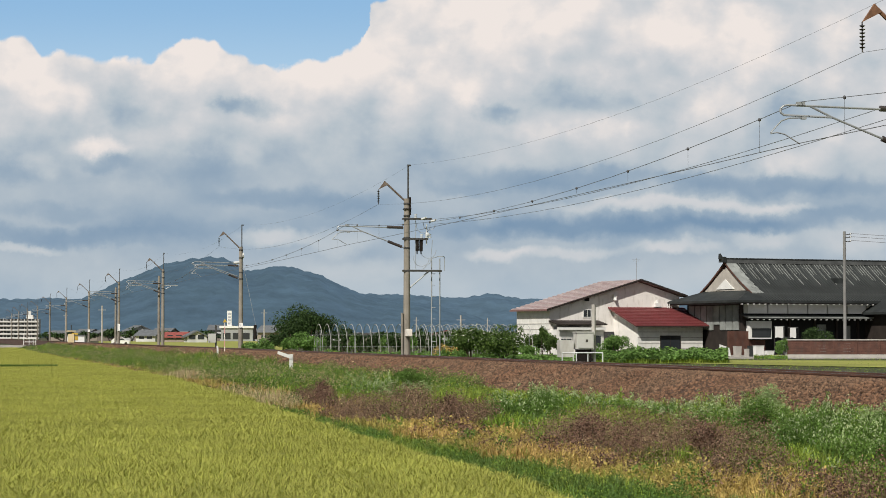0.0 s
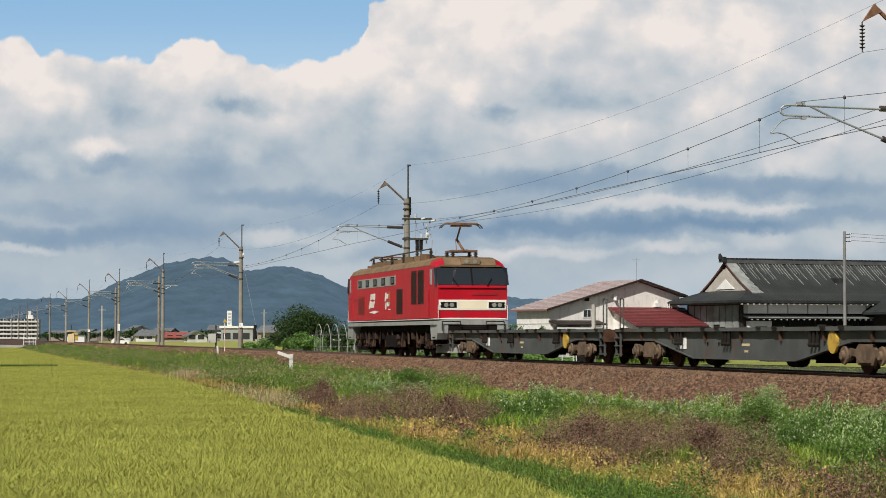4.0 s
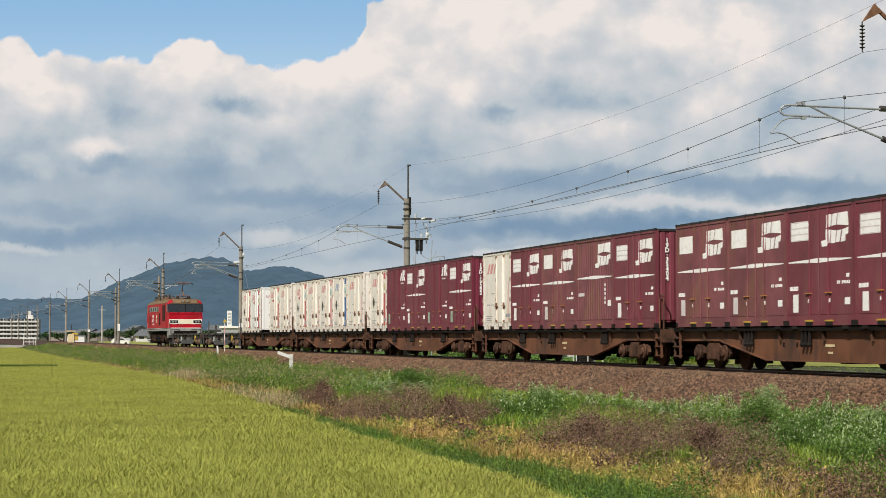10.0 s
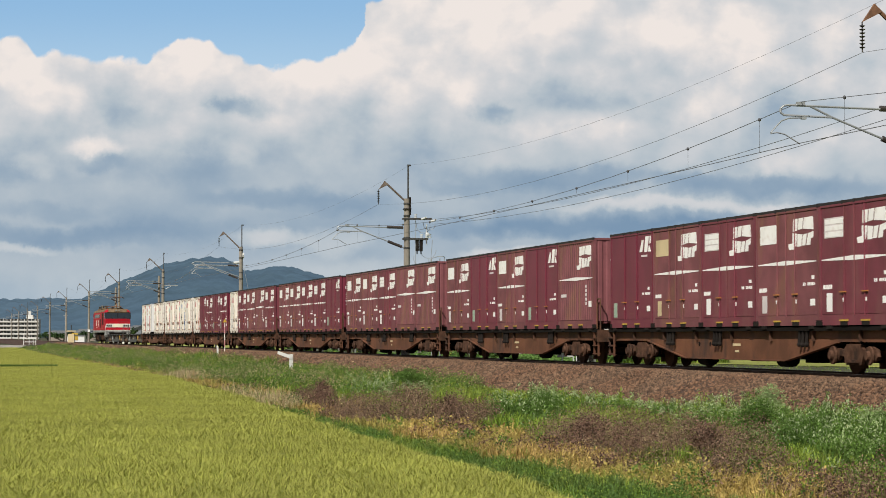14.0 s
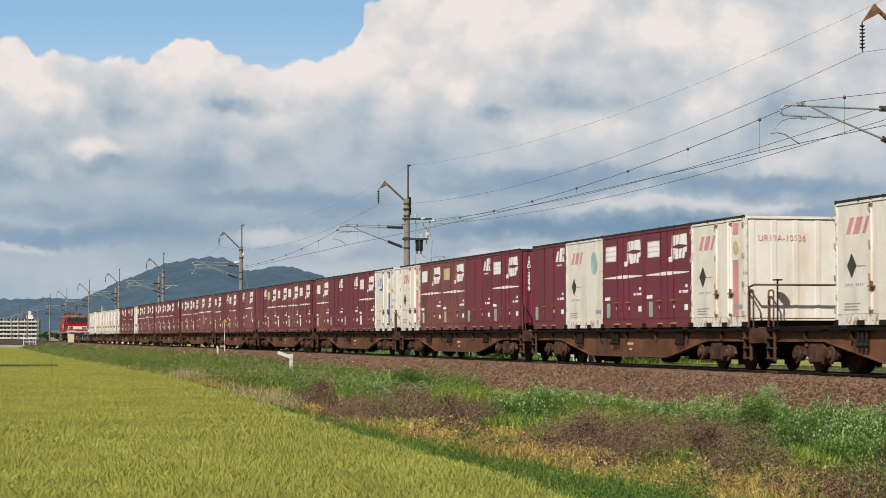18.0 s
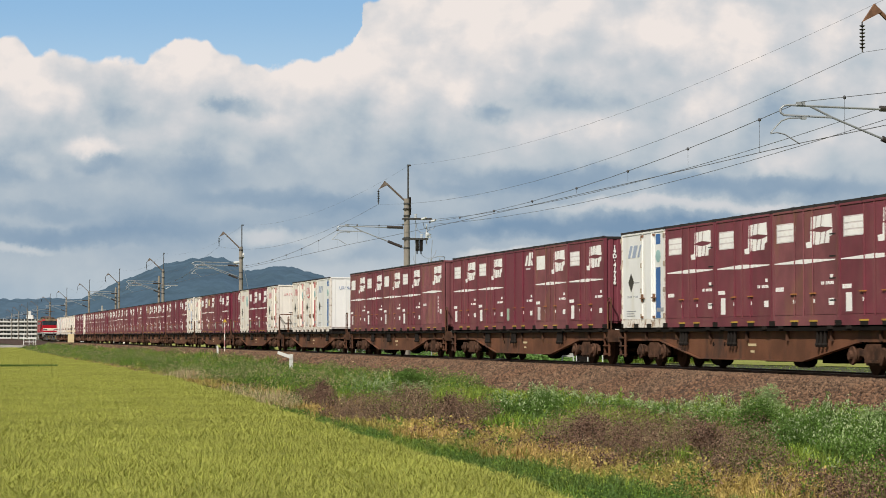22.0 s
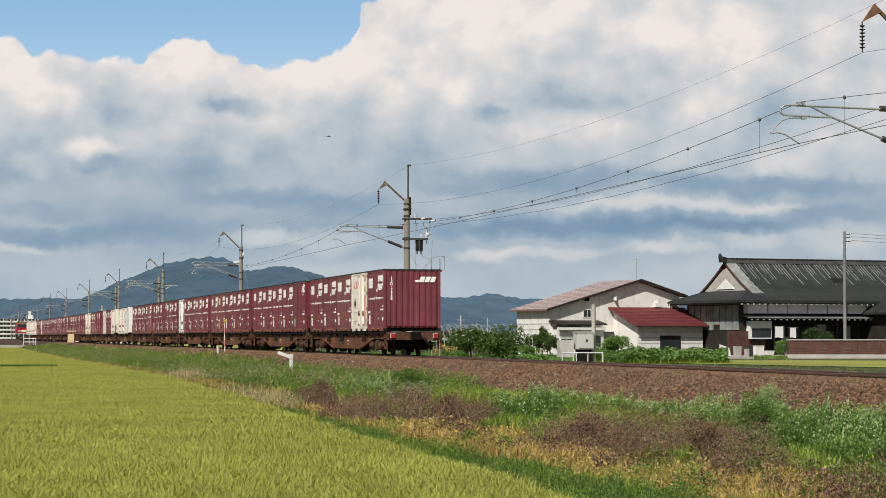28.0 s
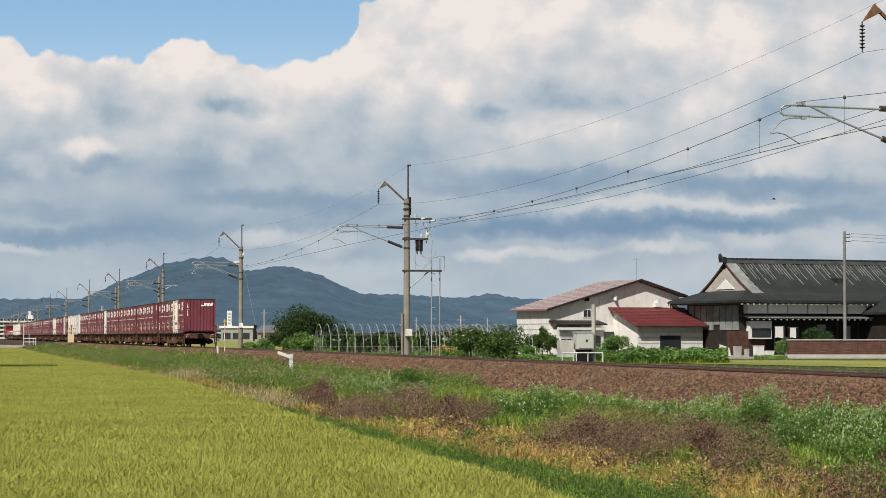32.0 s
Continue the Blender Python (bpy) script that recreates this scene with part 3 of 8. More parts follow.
def bogie(parent, y, frame_mat, wb=0.95, r=0.41):
    """Cast two-axle bogie: bowed side frames, axle boxes with caps, springs, brake rigging, wheelsets."""
    b = part("bogie", Geo().box(-0.85, 0.85, y - 0.2, y + 0.2, 0.22, 0.52), M["under"], parent, "dusty cast bogie")
    zc = r - 0.07
    for s in (-1, 1):
        x0, x1 = s * 0.98, s * 1.06
        top = [(y - wb - 0.26, zc - 0.02), (y - wb - 0.2, zc + 0.13), (y - wb, zc + 0.19), (y - wb + 0.2, zc + 0.14), (y - 0.5, zc + 0.12), (y - 0.34, zc + 0.24), (y + 0.34, zc + 0.24), (y + 0.5, zc + 0.12), (y + wb - 0.2, zc + 0.14), (y + wb, zc + 0.19), (y + wb + 0.2, zc + 0.13), (y + wb + 0.26, zc - 0.02)]
        low = [(y + wb + 0.18, zc - 0.1), (y + wb - 0.16, zc - 0.1), (y + wb - 0.24, zc + 0.0), (y + 0.5, zc - 0.02), (y + 0.38, zc - 0.2), (y - 0.38, zc - 0.2), (y - 0.5, zc - 0.02), (y - wb + 0.24, zc + 0.0), (y - wb + 0.16, zc - 0.1), (y - wb - 0.18, zc - 0.1)]
        part("side_frame", Geo().prism(top + low, "x", x0, x1).prism([(y - 0.3, zc - 0.15), (y + 0.3, zc - 0.15), (y + 0.3, zc - 0.09), (y - 0.3, zc - 0.09)], "x", x1, x1 + s * 0.07), frame_mat, b, "dusty cast side frame")
        for k in (-1, 1):
            ab = part("axle_box", Geo().box(s * 1.0, s * 1.12, y + k * wb - 0.13, y + k * wb + 0.13, zc - 0.13, zc + 0.11), frame_mat, b)
            part("cap", Geo().cyl((s * 1.1, y + k * wb, zc), (s * 1.14, y + k * wb, zc), 0.2, 0.19, n=16).cyl((s * 1.14, y + k * wb, zc), (s * 1.2, y + k * wb, zc), 0.11, 0.09, n=12), frame_mat, ab, "worn round bearing cap")
            part("brake_shoe", Geo().prism([(y + k * (wb - 0.46), 0.06), (y + k * (wb - 0.54), 0.06), (y + k * (wb - 0.56), 0.42), (y + k * (wb - 0.48), 0.44)], "x", s * 0.54, s * 0.66), frame_mat, b)
            part("brake_hanger", Geo().tube([(s * 0.7, y + k * (wb - 0.5), 0.2), (s * 0.72, y + k * (wb - 0.56), 0.6)], 0.022, 5), M["under"], b)
        for k in (-0.18, 0, 0.18):
            g = Geo()
            for i in range(5):
                g.cyl((s * 0.96, y + k, zc - 0.17 + i * 0.055), (s * 0.96, y + k, zc - 0.14 + i * 0.055), 0.07, n=8)
            part("spring", g.cyl((s * 0.96, y + k, zc - 0.19), (s * 0.96, y + k, zc + 0.1), 0.05, n=6), M["under"], b)
    part("brake_beam", Geo().tube([(-0.9, y - wb + 0.46, 0.22), (0.9, y - wb + 0.46, 0.22)], 0.035, 6), M["under"], b)
    part("brake_beam", Geo().tube([(-0.9, y + wb - 0.46, 0.22), (0.9, y + wb - 0.46, 0.22)], 0.035, 6), M["under"], b)
    for k in (-1, 1):
        w = Geo().cyl((-0.62, y + k * wb, zc), (0.62, y + k * wb, zc), 0.08, n=8)
        for s in (-1, 1):
            w.cyl((s * 0.53, y + k * wb, zc), (s * 0.6, y + k * wb, zc), r, n=24)
            w.cyl((s * 0.5, y + k * wb, zc), (s * 0.53, y + k * wb, zc), r + 0.028, n=24)
            w.cyl((s * 0.6, y + k * wb, zc), (s * 0.63, y + k * wb, zc), 0.16, 0.13, n=12)
        part("wheelset", w, M["wheel"], b, "dark steel wheels on an axle")


def build_wagon(paint="wagon", dust="bogie", brake_side=False, tail=False):
    """A flat container wagon; origin at its middle, at rail height zero."""
    p = M[paint]
    w = thing("container_wagon", "rust-brown flat container wagon with fish-belly sills" if paint == "wagon" else "empty weathered grey flat container wagon", "wagon", "wagons of the train")
    half = 9.7
    for s in (-1, 1):
        sill = Geo().prism([(-half, 0.62), (-6.4, 0.62), (-3.4, 0.2), (3.4, 0.2), (6.4, 0.62), (half, 0.62), (half, 0.9), (-half, 0.9)], "x", s * 1.02, s * 1.08)
        sl = part("side_sill", sill, p, w, "fish-belly side sill")
        part("sill_flange", Geo().prism([(-6.4, 0.6), (-3.4, 0.18), (3.4, 0.18), (6.4, 0.6), (6.4, 0.63), (3.4, 0.21), (-3.4, 0.21), (-6.4, 0.63)], "x", s * 1.0, s * 1.13), p, sl)
        part("top_flange", Geo().box(s * 0.98, s * 1.2, -half, half, 0.86, 0.95), M["under"] if paint == "wagon" else p, sl, "deck edge, black on brown wagons")
        for k in range(7 if s < 0 else 0):
            y = -7.6 + k * 2.53
            part("stiffener", Geo().box(s * 1.08, s * 1.15, y - 0.03, y + 0.03, 0.64, 0.87), M["bogie"], sl)
        for y in (-4.6, 4.4, 0.9) if s < 0 else ():
            g = Geo()
            for d in (-0.22, 0, 0.2):
                g.cyl((s * 1.14, y + d, 0.92), (s * 1.16, y + d + 0.03, 0.58), 0.04, n=6)
                g.ball((s * 1.16, y + d + 0.03, 0.56), 0.06, 6, 4)
            part("brake_gear", g, M["pocket"], w, "hanging black hose fittings")
        for y in (-7.62, -3.81, 0.0, 3.81, 7.62) if s < 0 else ():
            for d in (-1.4, 1.4):
                part("lock_fitting", Geo().box(s * 1.04, s * 1.24, y + d - 0.12, y + d + 0.12, 0.9, 0.97), M["pocket"], w)
        if s < 0:
            part("lettering", Geo().box(-1.087, -1.075, -0.5, 0.0, 0.51, 0.57), M["mark_tan"], w)
            part("lettering", Geo().box(-1.087, -1.075, -0.4, -0.15, 0.36, 0.41), M["mark_tan"], w)
            for y in (1.6, 2.4):
                part("sill_hole", Geo().cyl((-1.084, y, 0.55), (-1.07, y, 0.55), 0.06, n=10), M["under"], w)
    part("deck", Geo().box(-1.0, 1.0, -half, half, 0.84, 0.9), p, w)
    part("centre_sill", Geo().prism([(-half, 0.55), (-4, 0.4), (4, 0.4), (half, 0.55), (half, 0.86), (-half, 0.86)], "x", -0.2, 0.2), M["under"], w)
    for y in (-2.2, 1.4):
        part("brake_reservoir", Geo().cyl((-0.5, y, 0.42), (-0.5, y + 1.1, 0.42), 0.2, n=10), M["under"], w)
        part("brake_box", Geo().box(0.2, 0.9, y, y + 0.8, 0.12, 0.6), M["under"], w)
    part("air_tank", Geo().cyl((-0.8, -3.1, 0.22), (-0.8, -2.5, 0.22), 0.18, n=10), M["under"], w)
    part("air_tank", Geo().cyl((-0.8, 2.2, 0.2), (-0.8, 2.9, 0.2), 0.18, n=10), M["under"], w)
    for y in (-7.1, 7.1):
        bogie(w, y, M[dust])
    for s in (-1, 1):
        part("end_beam", Geo().box(-1.2, 1.2, s * (half - 0.02), s * (half + 0.1), 0.58, 0.93), M["bogie"], w)
        part("coupler", Geo().box(-0.14, 0.14, s * half, s * (WAGON / 2 - 0.02), 0.66, 0.9).box(-0.2, 0.2, s * (WAGON / 2 - 0.3), s * (WAGON / 2 - 0.01), 0.62, 0.94), M["under"], w)
        for t in (-1, 1):
            y = s * (half - 0.2)
            lad = Geo()
            for d in (-0.2, 0.2):
                lad.box(t * 1.16 - 0.025, t * 1.16 + 0.025, y + d - 0.025, y + d + 0.025, 0.18, 0.9)
            for zz in (0.22, 0.46, 0.68):
                lad.box(t * 1.16 - 0.06, t * 1.16 + 0.06, y - 0.2, y + 0.2, zz, zz + 0.035)
            part("step_ladder", lad, p, w)
    y = -half - 0.02
    if not tail:
        part("handrail", Geo().tube([(-1.12, y + 0.28, 0.9), (-1.12, y + 0.28, 1.75), (-1.12, y + 0.22, 1.82), (-1.12, y, 1.82), (-1.12, y - 0.05, 1.78), (-1.12, y - 0.05, 0.92)], 0.022), p, w, "looped handrail")
        part("handrail", Geo().tube([(-0.62, y + 0.28, 0.9), (-0.62, y + 0.28, 1.75), (-0.62, y + 0.22, 1.82), (-0.62, y, 1.82), (-0.62, y - 0.05, 1.78), (-0.62, y - 0.05, 0.92)], 0.022), p, w, "looped handrail")
    part("hose", Geo().tube([(0.45, -half - 0.1, 0.7), (0.5, -half - 0.4, 0.45), (0.62, -half - 0.5, 0.36), (0.75, -half - 0.35, 0.5)], 0.03), M["under"], w)
    if brake_side:
        b = part("brake_platform", Geo().tube([(-1.1, y + 0.3, 0.9), (-1.1, y + 0.3, 1.9), (-1.1, y - 0.05, 1.95), (1.1, y - 0.05, 1.95), (1.1, y - 0.05, 0.9)], 0.025), p, w, "brake platform rails")
        part("brake_wheel", Geo().cyl((-0.5, y, 0.9), (-0.5, y, 2.05), 0.02, n=6).cyl((-0.5, y, 2.05), (-0.5, y, 2.08), 0.12, n=12), M["pocket"], b)
    if tail:
        for x in (-0.92, 0.92):
            d = part("tail_disc", Geo().box(x - 0.09, x + 0.09, -half - 0.16, -half - 0.1, 0.68, 0.86), M["tail"], w, "red square tail disc")
            part("disc_rim", Geo().box(x - 0.105, x + 0.105, -half - 0.14, -half - 0.09, 0.665, 0.875), M["mark_dim"], d)
    if paint == "wagon_grey":
        part("emblem_bar", Geo().box(-1.09, -1.075, 4.0, 4.5, 0.42, 0.72), M["mark"], w)
        part("hand_brake_wheel", Geo().cyl((-1.1, -5.6, 0.62), (-1.16, -5.6, 0.62), 0.25, n=16), M["yellow"], w, "yellow hand brake wheel")
    return w


# ---- locomotive ----
def ring(y, w, z0, zs, zr, k=1.0):
    """One cross-section of the loco body: sill, shoulder, roof edge, roof."""
    return [(-w, y, z0), (-w, y, zs), (-w * 0.93, y, zs + (zr - zs) * 0.55), (-w * 0.72, y, zr), (w * 0.72, y, zr), (w * 0.93, y, zs + (zr - zs) * 0.55), (w, y, zs), (w, y, z0)]


def pantograph(parent, y, up):
    """A single-arm pantograph on four insulators."""
    p = part("pantograph", Geo().box(-0.5, 0.5, y - 0.6, y + 0.6, 3.98, 4.04).box(-0.06, 0.06, y - 0.9, y + 0.9, 3.98, 4.05), M["rusty"], parent, "raised pantograph" if up else "folded pantograph")
    for sx in (-0.45, 0.45):
        for sy in (-0.5, 0.5):
            ins = Geo()
            for k in range(4):
                ins.cyl((sx, y + sy, 3.72 + k * 0.065), (sx, y + sy, 3.75 + k * 0.065), 0.09, n=8)
            part("insulator", ins.cyl((sx, y + sy, 3.66), (sx, y + sy, 4.0), 0.05, n=6), M["insulator"], p)
    if up:
        knee, head = (0, y + 0.75, 4.5), (0, y + 0.05, 5.02)
    else:
        knee, head = (0, y + 1.0, 4.12), (0, y - 0.2, 4.2)
    part("arm", Geo().tube([(0, y - 0.4, 4.03), knee], 0.05, 6).tube([knee, head], 0.035, 6).tube([(-0.25, y - 0.3, 4.05), (knee[0] - 0.05, knee[1], knee[2])], 0.015), M["rusty"], p)
    hg = Geo()
    for d in (-0.16, 0.16):
        pts = [(-0.82, head[1] + d, head[2] - 0.12), (-0.72, head[1] + d, head[2] + 0.0), (-0.6, head[1] + d, head[2] + 0.05), (0.6, head[1] + d, head[2] + 0.05), (0.72, head[1] + d, head[2] + 0.0), (0.82, head[1] + d, head[2] - 0.12)]
        hg.tube(pts, 0.025)
    part("collector_strip", Geo().box(-0.62, 0.62, head[1] - 0.2, head[1] - 0.12, head[2] + 0.03, head[2] + 0.09).box(-0.62, 0.62, head[1] + 0.12, head[1] + 0.2, head[2] + 0.03, head[2] + 0.09).box(-0.4, 0.4, head[1] - 0.14, head[1] + 0.14, head[2] - 0.06, head[2] + 0.0), M["rusty"], p, "rust-brown collector strips")
    part("collector_head", hg, M["steel_dark"], p)


def build_loco():
    """Red six-axle electric locomotive; origin at its middle."""
    L = 9.2
    lo = thing("electric_locomotive", "red electric locomotive with cream lamp band and grey skirt", "locomotive")
    W = 1.42
    st = [(-L, W * 0.95, 2.6, 2.62), (-L + 0.36, W * 0.965, 3.34, 3.4), (-L + 0.62, W * 0.98, 3.4, 3.64), (-L + 1.2, W, 3.44, 3.73)]
    rings = [ring(y, w, 1.43, a, b) for y, w, a, b in st] + [ring(-y, w, 1.43, a, b) for y, w, a, b in reversed(st)]
    body = part("body", Geo().loft(rings), M["red"], lo, "red painted body")
    part("roof", Geo().loft([ring(y, W * 1.004, 3.43, 3.452, 3.752) for y in (-L + 1.1, -L + 1.3, L - 1.3, L - 1.1)]), M["loco_roof"], lo, "brown dust-covered roof")
    part("skirt", Geo().loft([ring(-L - 0.02, W * 0.96, 1.18, 1.3, 1.37), ring(-L + 0.3, W * 1.005, 1.18, 1.3, 1.37), ring(L - 0.3, W * 1.005, 1.18, 1.3, 1.37), ring(L + 0.02, W * 0.96, 1.18, 1.3, 1.37)]), M["loco_grey"], lo, "grey lower skirt")
    part("white_line", Geo().loft([ring(-L - 0.015, W * 0.955, 1.38, 1.4, 1.435), ring(-L + 0.3, W * 1.004, 1.38, 1.4, 1.435), ring(L - 0.3, W * 1.004, 1.38, 1.4, 1.435), ring(L + 0.015, W * 0.955, 1.38, 1.4, 1.435)]), M["loco_white"], lo, "thin white line")
    for e in (-1, 1):
        def Y(d):
            return e * (L - d)
        ws = Geo()
        for a, b in ((-1.34, 1.34),):
            ws.add([(a, Y(0.0), 2.68), (b, Y(0.0), 2.68), (b, Y(0.3), 3.36), (a, Y(0.3), 3.36), (a, Y(0.12), 2.66), (b, Y(0.12), 2.66), (b, Y(0.45), 3.3), (a, Y(0.45), 3.3)],
                   [(0, 1, 2, 3), (4, 5, 6, 7), (0, 1, 5, 4), (1, 2, 6, 5), (2, 3, 7, 6), (3, 0, 4, 7)])
        part("windscreen", ws, M["glass"], body, "dark sloping windscreen")
        for s in (-1, 1):
            part("corner_window", Geo().prism([(Y(0.03), 2.68), (Y(0.34), 2.68), (Y(0.5), 3.3), (Y(0.33), 3.34)], "x", s * (W * 0.95), s * (W + 0.006)), M["glass"], body, "dark corner window")
            part("cab_side_window", Geo().prism([(Y(0.78), 2.7), (Y(1.02), 2.7), (Y(1.02), 3.28), (Y(0.78), 3.28)], "x", s * (W * 0.95), s * (W + 0.008)), M["grey_glass"], body, "narrow pale cab window")
            part("wiper", Geo().tube([(s * 0.55, Y(-0.05), 2.62), (s * 0.75, Y(0.06), 2.92)], 0.018), M["under"], body)
            rim = part("headlight", Geo().box(s * 0.93 - 0.36, s * 0.93 + 0.36, Y(0.02), Y(-0.03), 1.765, 2.075), M["loco_white"], body, "twin headlights in a white-rimmed housing")
            part("lamp_recess", Geo().box(s * 0.93 - 0.31, s * 0.93 + 0.31, Y(0.0), Y(-0.038), 1.81, 2.03), M["under"], rim)
            for d in (-0.1, 0.12):
                part("lens", Geo().cyl((s * 0.93 + d, Y(-0.03), 1.92), (s * 0.93 + d, Y(-0.05), 1.92), 0.085, n=14), M["lamp"], rim)
            part("roof_lamp", Geo().cyl((s * 0.16, Y(0.45), 3.57), (s * 0.16, Y(0.3), 3.57), 0.085, n=14), M["lamp"], body)
            part("handrail", Geo().tube([(s * 1.34, Y(-0.06), 1.36), (s * 1.34, Y(-0.06), 1.9), (s * 1.22, Y(-0.05), 1.94)], 0.012), M["loco_white"], body)
            part("side_door", Geo().box(s * (W - 0.01), s * (W + 0.012), min(Y(1.15), Y(1.75)), max(Y(1.15), Y(1.75)), 1.44, 3.3), M["red"], body, "red cab door")
            part("side_handrail", Geo().tube([(s * (W + 0.05), Y(1.05), 1.5), (s * (W + 0.05), Y(1.05), 2.5)], 0.012), M["red_louvre"], body)
            part("cab_step", Geo().box(s * 1.1, s * 1.38, min(Y(0.35), Y(0.8)), max(Y(0.35), Y(0.8)), 0.36, 0.4).box(s * 1.1, s * 1.38, min(Y(0.35), Y(0.8)), max(Y(0.35), Y(0.8)), 0.68, 0.72), M["under"], lo)
        part("roof_front", Geo().prism([(Y(0.36), 3.38), (Y(0.33), 3.44), (Y(0.6), 3.68), (Y(1.3), 3.765), (Y(1.3), 3.5)], "x", -1.0, 1.0), M["loco_roof"], body, "brown dusty roof front")
        part("roof_lamp_case", Geo().prism([(Y(0.31), 3.46), (Y(0.36), 3.68), (Y(0.7), 3.72), (Y(0.7), 3.4)], "x", -0.36, 0.36), M["loco_roof"], body)
        part("band_rim", Geo().box(-1.31, 1.31, Y(0.03), Y(-0.017), 1.725, 2.115), M["loco_white"], body, "white outline of the lamp band")
        part("lamp_band", Geo().box(-1.28, 1.28, Y(0.03), Y(-0.022), 1.755, 2.085), M["loco_cream"], body, "cream band across the end")
        part("nose_ledge", Geo().box(-1.3, 1.3, min(Y(0.05), Y(-0.05)), max(Y(0.05), Y(-0.05)), 2.56, 2.6), M["red"], body)
        part("screen_pillar", Geo().add([(-0.03, Y(-0.012), 2.68), (0.03, Y(-0.012), 2.68), (0.03, Y(0.288), 3.36), (-0.03, Y(0.288), 3.36), (-0.03, Y(0.05), 2.68), (0.03, Y(0.05), 2.68), (0.03, Y(0.35), 3.36), (-0.03, Y(0.35), 3.36)], [(0, 1, 2, 3), (4, 5, 6, 7), (0, 1, 5, 4), (1, 2, 6, 5), (2, 3, 7, 6), (3, 0, 4, 7)]), M["under"], body)
        part("visor", Geo().box(-1.2, 1.2, min(Y(0.24), Y(0.5)), max(Y(0.24), Y(0.5)), 3.37, 3.42), M["loco_roof"], body, "dusty rim over the windscreen")
        part("end_lettering", Geo().box(-0.05, 0.95, Y(0.02), Y(-0.018), 2.3, 2.38), M["red_louvre"], body)
        part("end_skirt", Geo().prism([(Y(-0.03), 1.2), (Y(-0.03), 0.86), (Y(0.12), 0.62), (Y(1.1), 0.62), (Y(1.25), 1.2)], "x", -1.36, -0.95).prism([(Y(-0.03), 1.2), (Y(-0.03), 0.86), (Y(0.12), 0.62), (Y(1.1), 0.62), (Y(1.25), 1.2)], "x", 0.95, 1.36), M["loco_grey"], lo, "grey end skirt")
        part("buffer_beam", Geo().box(-0.96, 0.96, min(Y(0.1), Y(-0.02)), max(Y(0.1), Y(-0.02)), 0.72, 1.18), M["under"], lo)
        part("snow_plough", Geo().prism([(-1.25, Y(0.75)), (0, Y(-0.15)), (1.25, Y(0.75)), (1.2, Y(0.85)), (0, Y(0.0)), (-1.2, Y(0.85))], "z", 0.12, 0.45), M["loco_grey"], lo)
        part("coupler", Geo().box(-0.14, 0.14, Y(0.4), Y(-0.5), 0.66, 0.9).box(-0.2, 0.2, Y(-0.3), Y(-0.58), 0.62, 0.94), M["under"], lo)
        hose = Geo()
        for x in (-0.9, -0.6, 0.5, 0.8):
            hose.tube([(x, Y(-0.03), 1.0), (x + 0.05, Y(-0.2), 0.75), (x + 0.12, Y(-0.2), 0.5)], 0.03)
        part("hoses", hose, M["under"], lo)
        part("end_rail", Geo().tube([(-1.2, Y(-0.12), 0.95), (-1.2, Y(-0.12), 1.3), (-0.5, Y(-0.12), 1.3), (-0.5, Y(-0.12), 1.1), (0.5, Y(-0.12), 1.1), (0.5, Y(-0.12), 1.3), (1.2, Y(-0.12), 1.3), (1.2, Y(-0.12), 0.95)], 0.02), M["under"], lo)
    for s in (-1, 1):
        x0, x1 = s * (W - 0.01), s * (W + 0.012)
        q = -s                                        # mirrored layout on the far side

        def B(y0, y1, z0, z1, dx=0.0):
            ya, yb = (-q * y0, -q * y1) if s > 0 else (y0, y1)
            return Geo().box(x0, x1 + s * dx, min(ya, yb), max(ya, yb), z0, z1)
        band = part("window_band", B(-1.75, 6.5, 2.82, 3.22), M["loco_grey"], body, "grey band with small windows")
        for y in (-1.2, 0.75, 2.5, 4.2, 5.9):
            fr = part("side_window", B(y - 0.36, y + 0.36, 2.87, 3.17, 0.012), M["under"], band)
            part("pane", B(y - 0.3, y + 0.3, 2.91, 3.13, 0.018), M["glass"], fr)
        for y0, y1, z0, z1, mm in ((-5.8, -4.85, 2.0, 3.3, "louvre"), (-7.1, -6.05, 2.0, 3.3, "louvre"), (-3.15, -2.0, 1.65, 2.65, "louvre"), (4.85, 6.3, 1.7, 2.5, "red_louvre")):
            gr = part("grille", B(y0, y1, z0, z1), M[mm], body, "louvred grille")
            n = int((z1 - z0) / 0.075)
            for i in range(n if s < 0 else 0):
                part("slat", B(y0 + 0.03, y1 - 0.03, z0 + 0.02 + i * 0.075, z0 + 0.045 + i * 0.075, 0.025), M["red_louvre"] if mm != "louvre" else M["slat"], gr)
        def P(pts, dx=0.008):
            return Geo().prism([(y if s < 0 else -y, z) for y, z in pts], "x", x0, x1 + s * dx)
        g = Geo()
        for pts in (((0.0, 0.0), (0.17, 0.0), (0.3, 0.12), (0.36, 0.5), (0.14, 0.53), (0.1, 0.2), (0.0, 0.18)), ((0.33, 0.04), (0.46, 0.04), (0.55, 0.46), (0.39, 0.49)), ((0.49, 0.05), (0.62, 0.05), (0.72, 0.47), (0.58, 0.45)),
                    ((0.65, 0.05), (0.8, 0.05), (0.84, 0.3), (0.93, 0.33), (0.96, 0.53), (0.76, 0.47)), ((0.23, 0.57), (0.38, 0.6), (0.47, 0.98), (0.3, 0.97)), ((0.41, 0.61), (0.57, 0.635), (0.66, 0.99), (0.5, 0.98)), ((0.6, 0.635), (0.97, 0.575), (1.0, 1.0), (0.69, 0.99))):
            g.prism([((3.85 - 1.35 * a) * (1 if s < 0 else -1), 1.92 + 0.64 * b) for a, b in pts], "x", x0, x1 + s * 0.008)
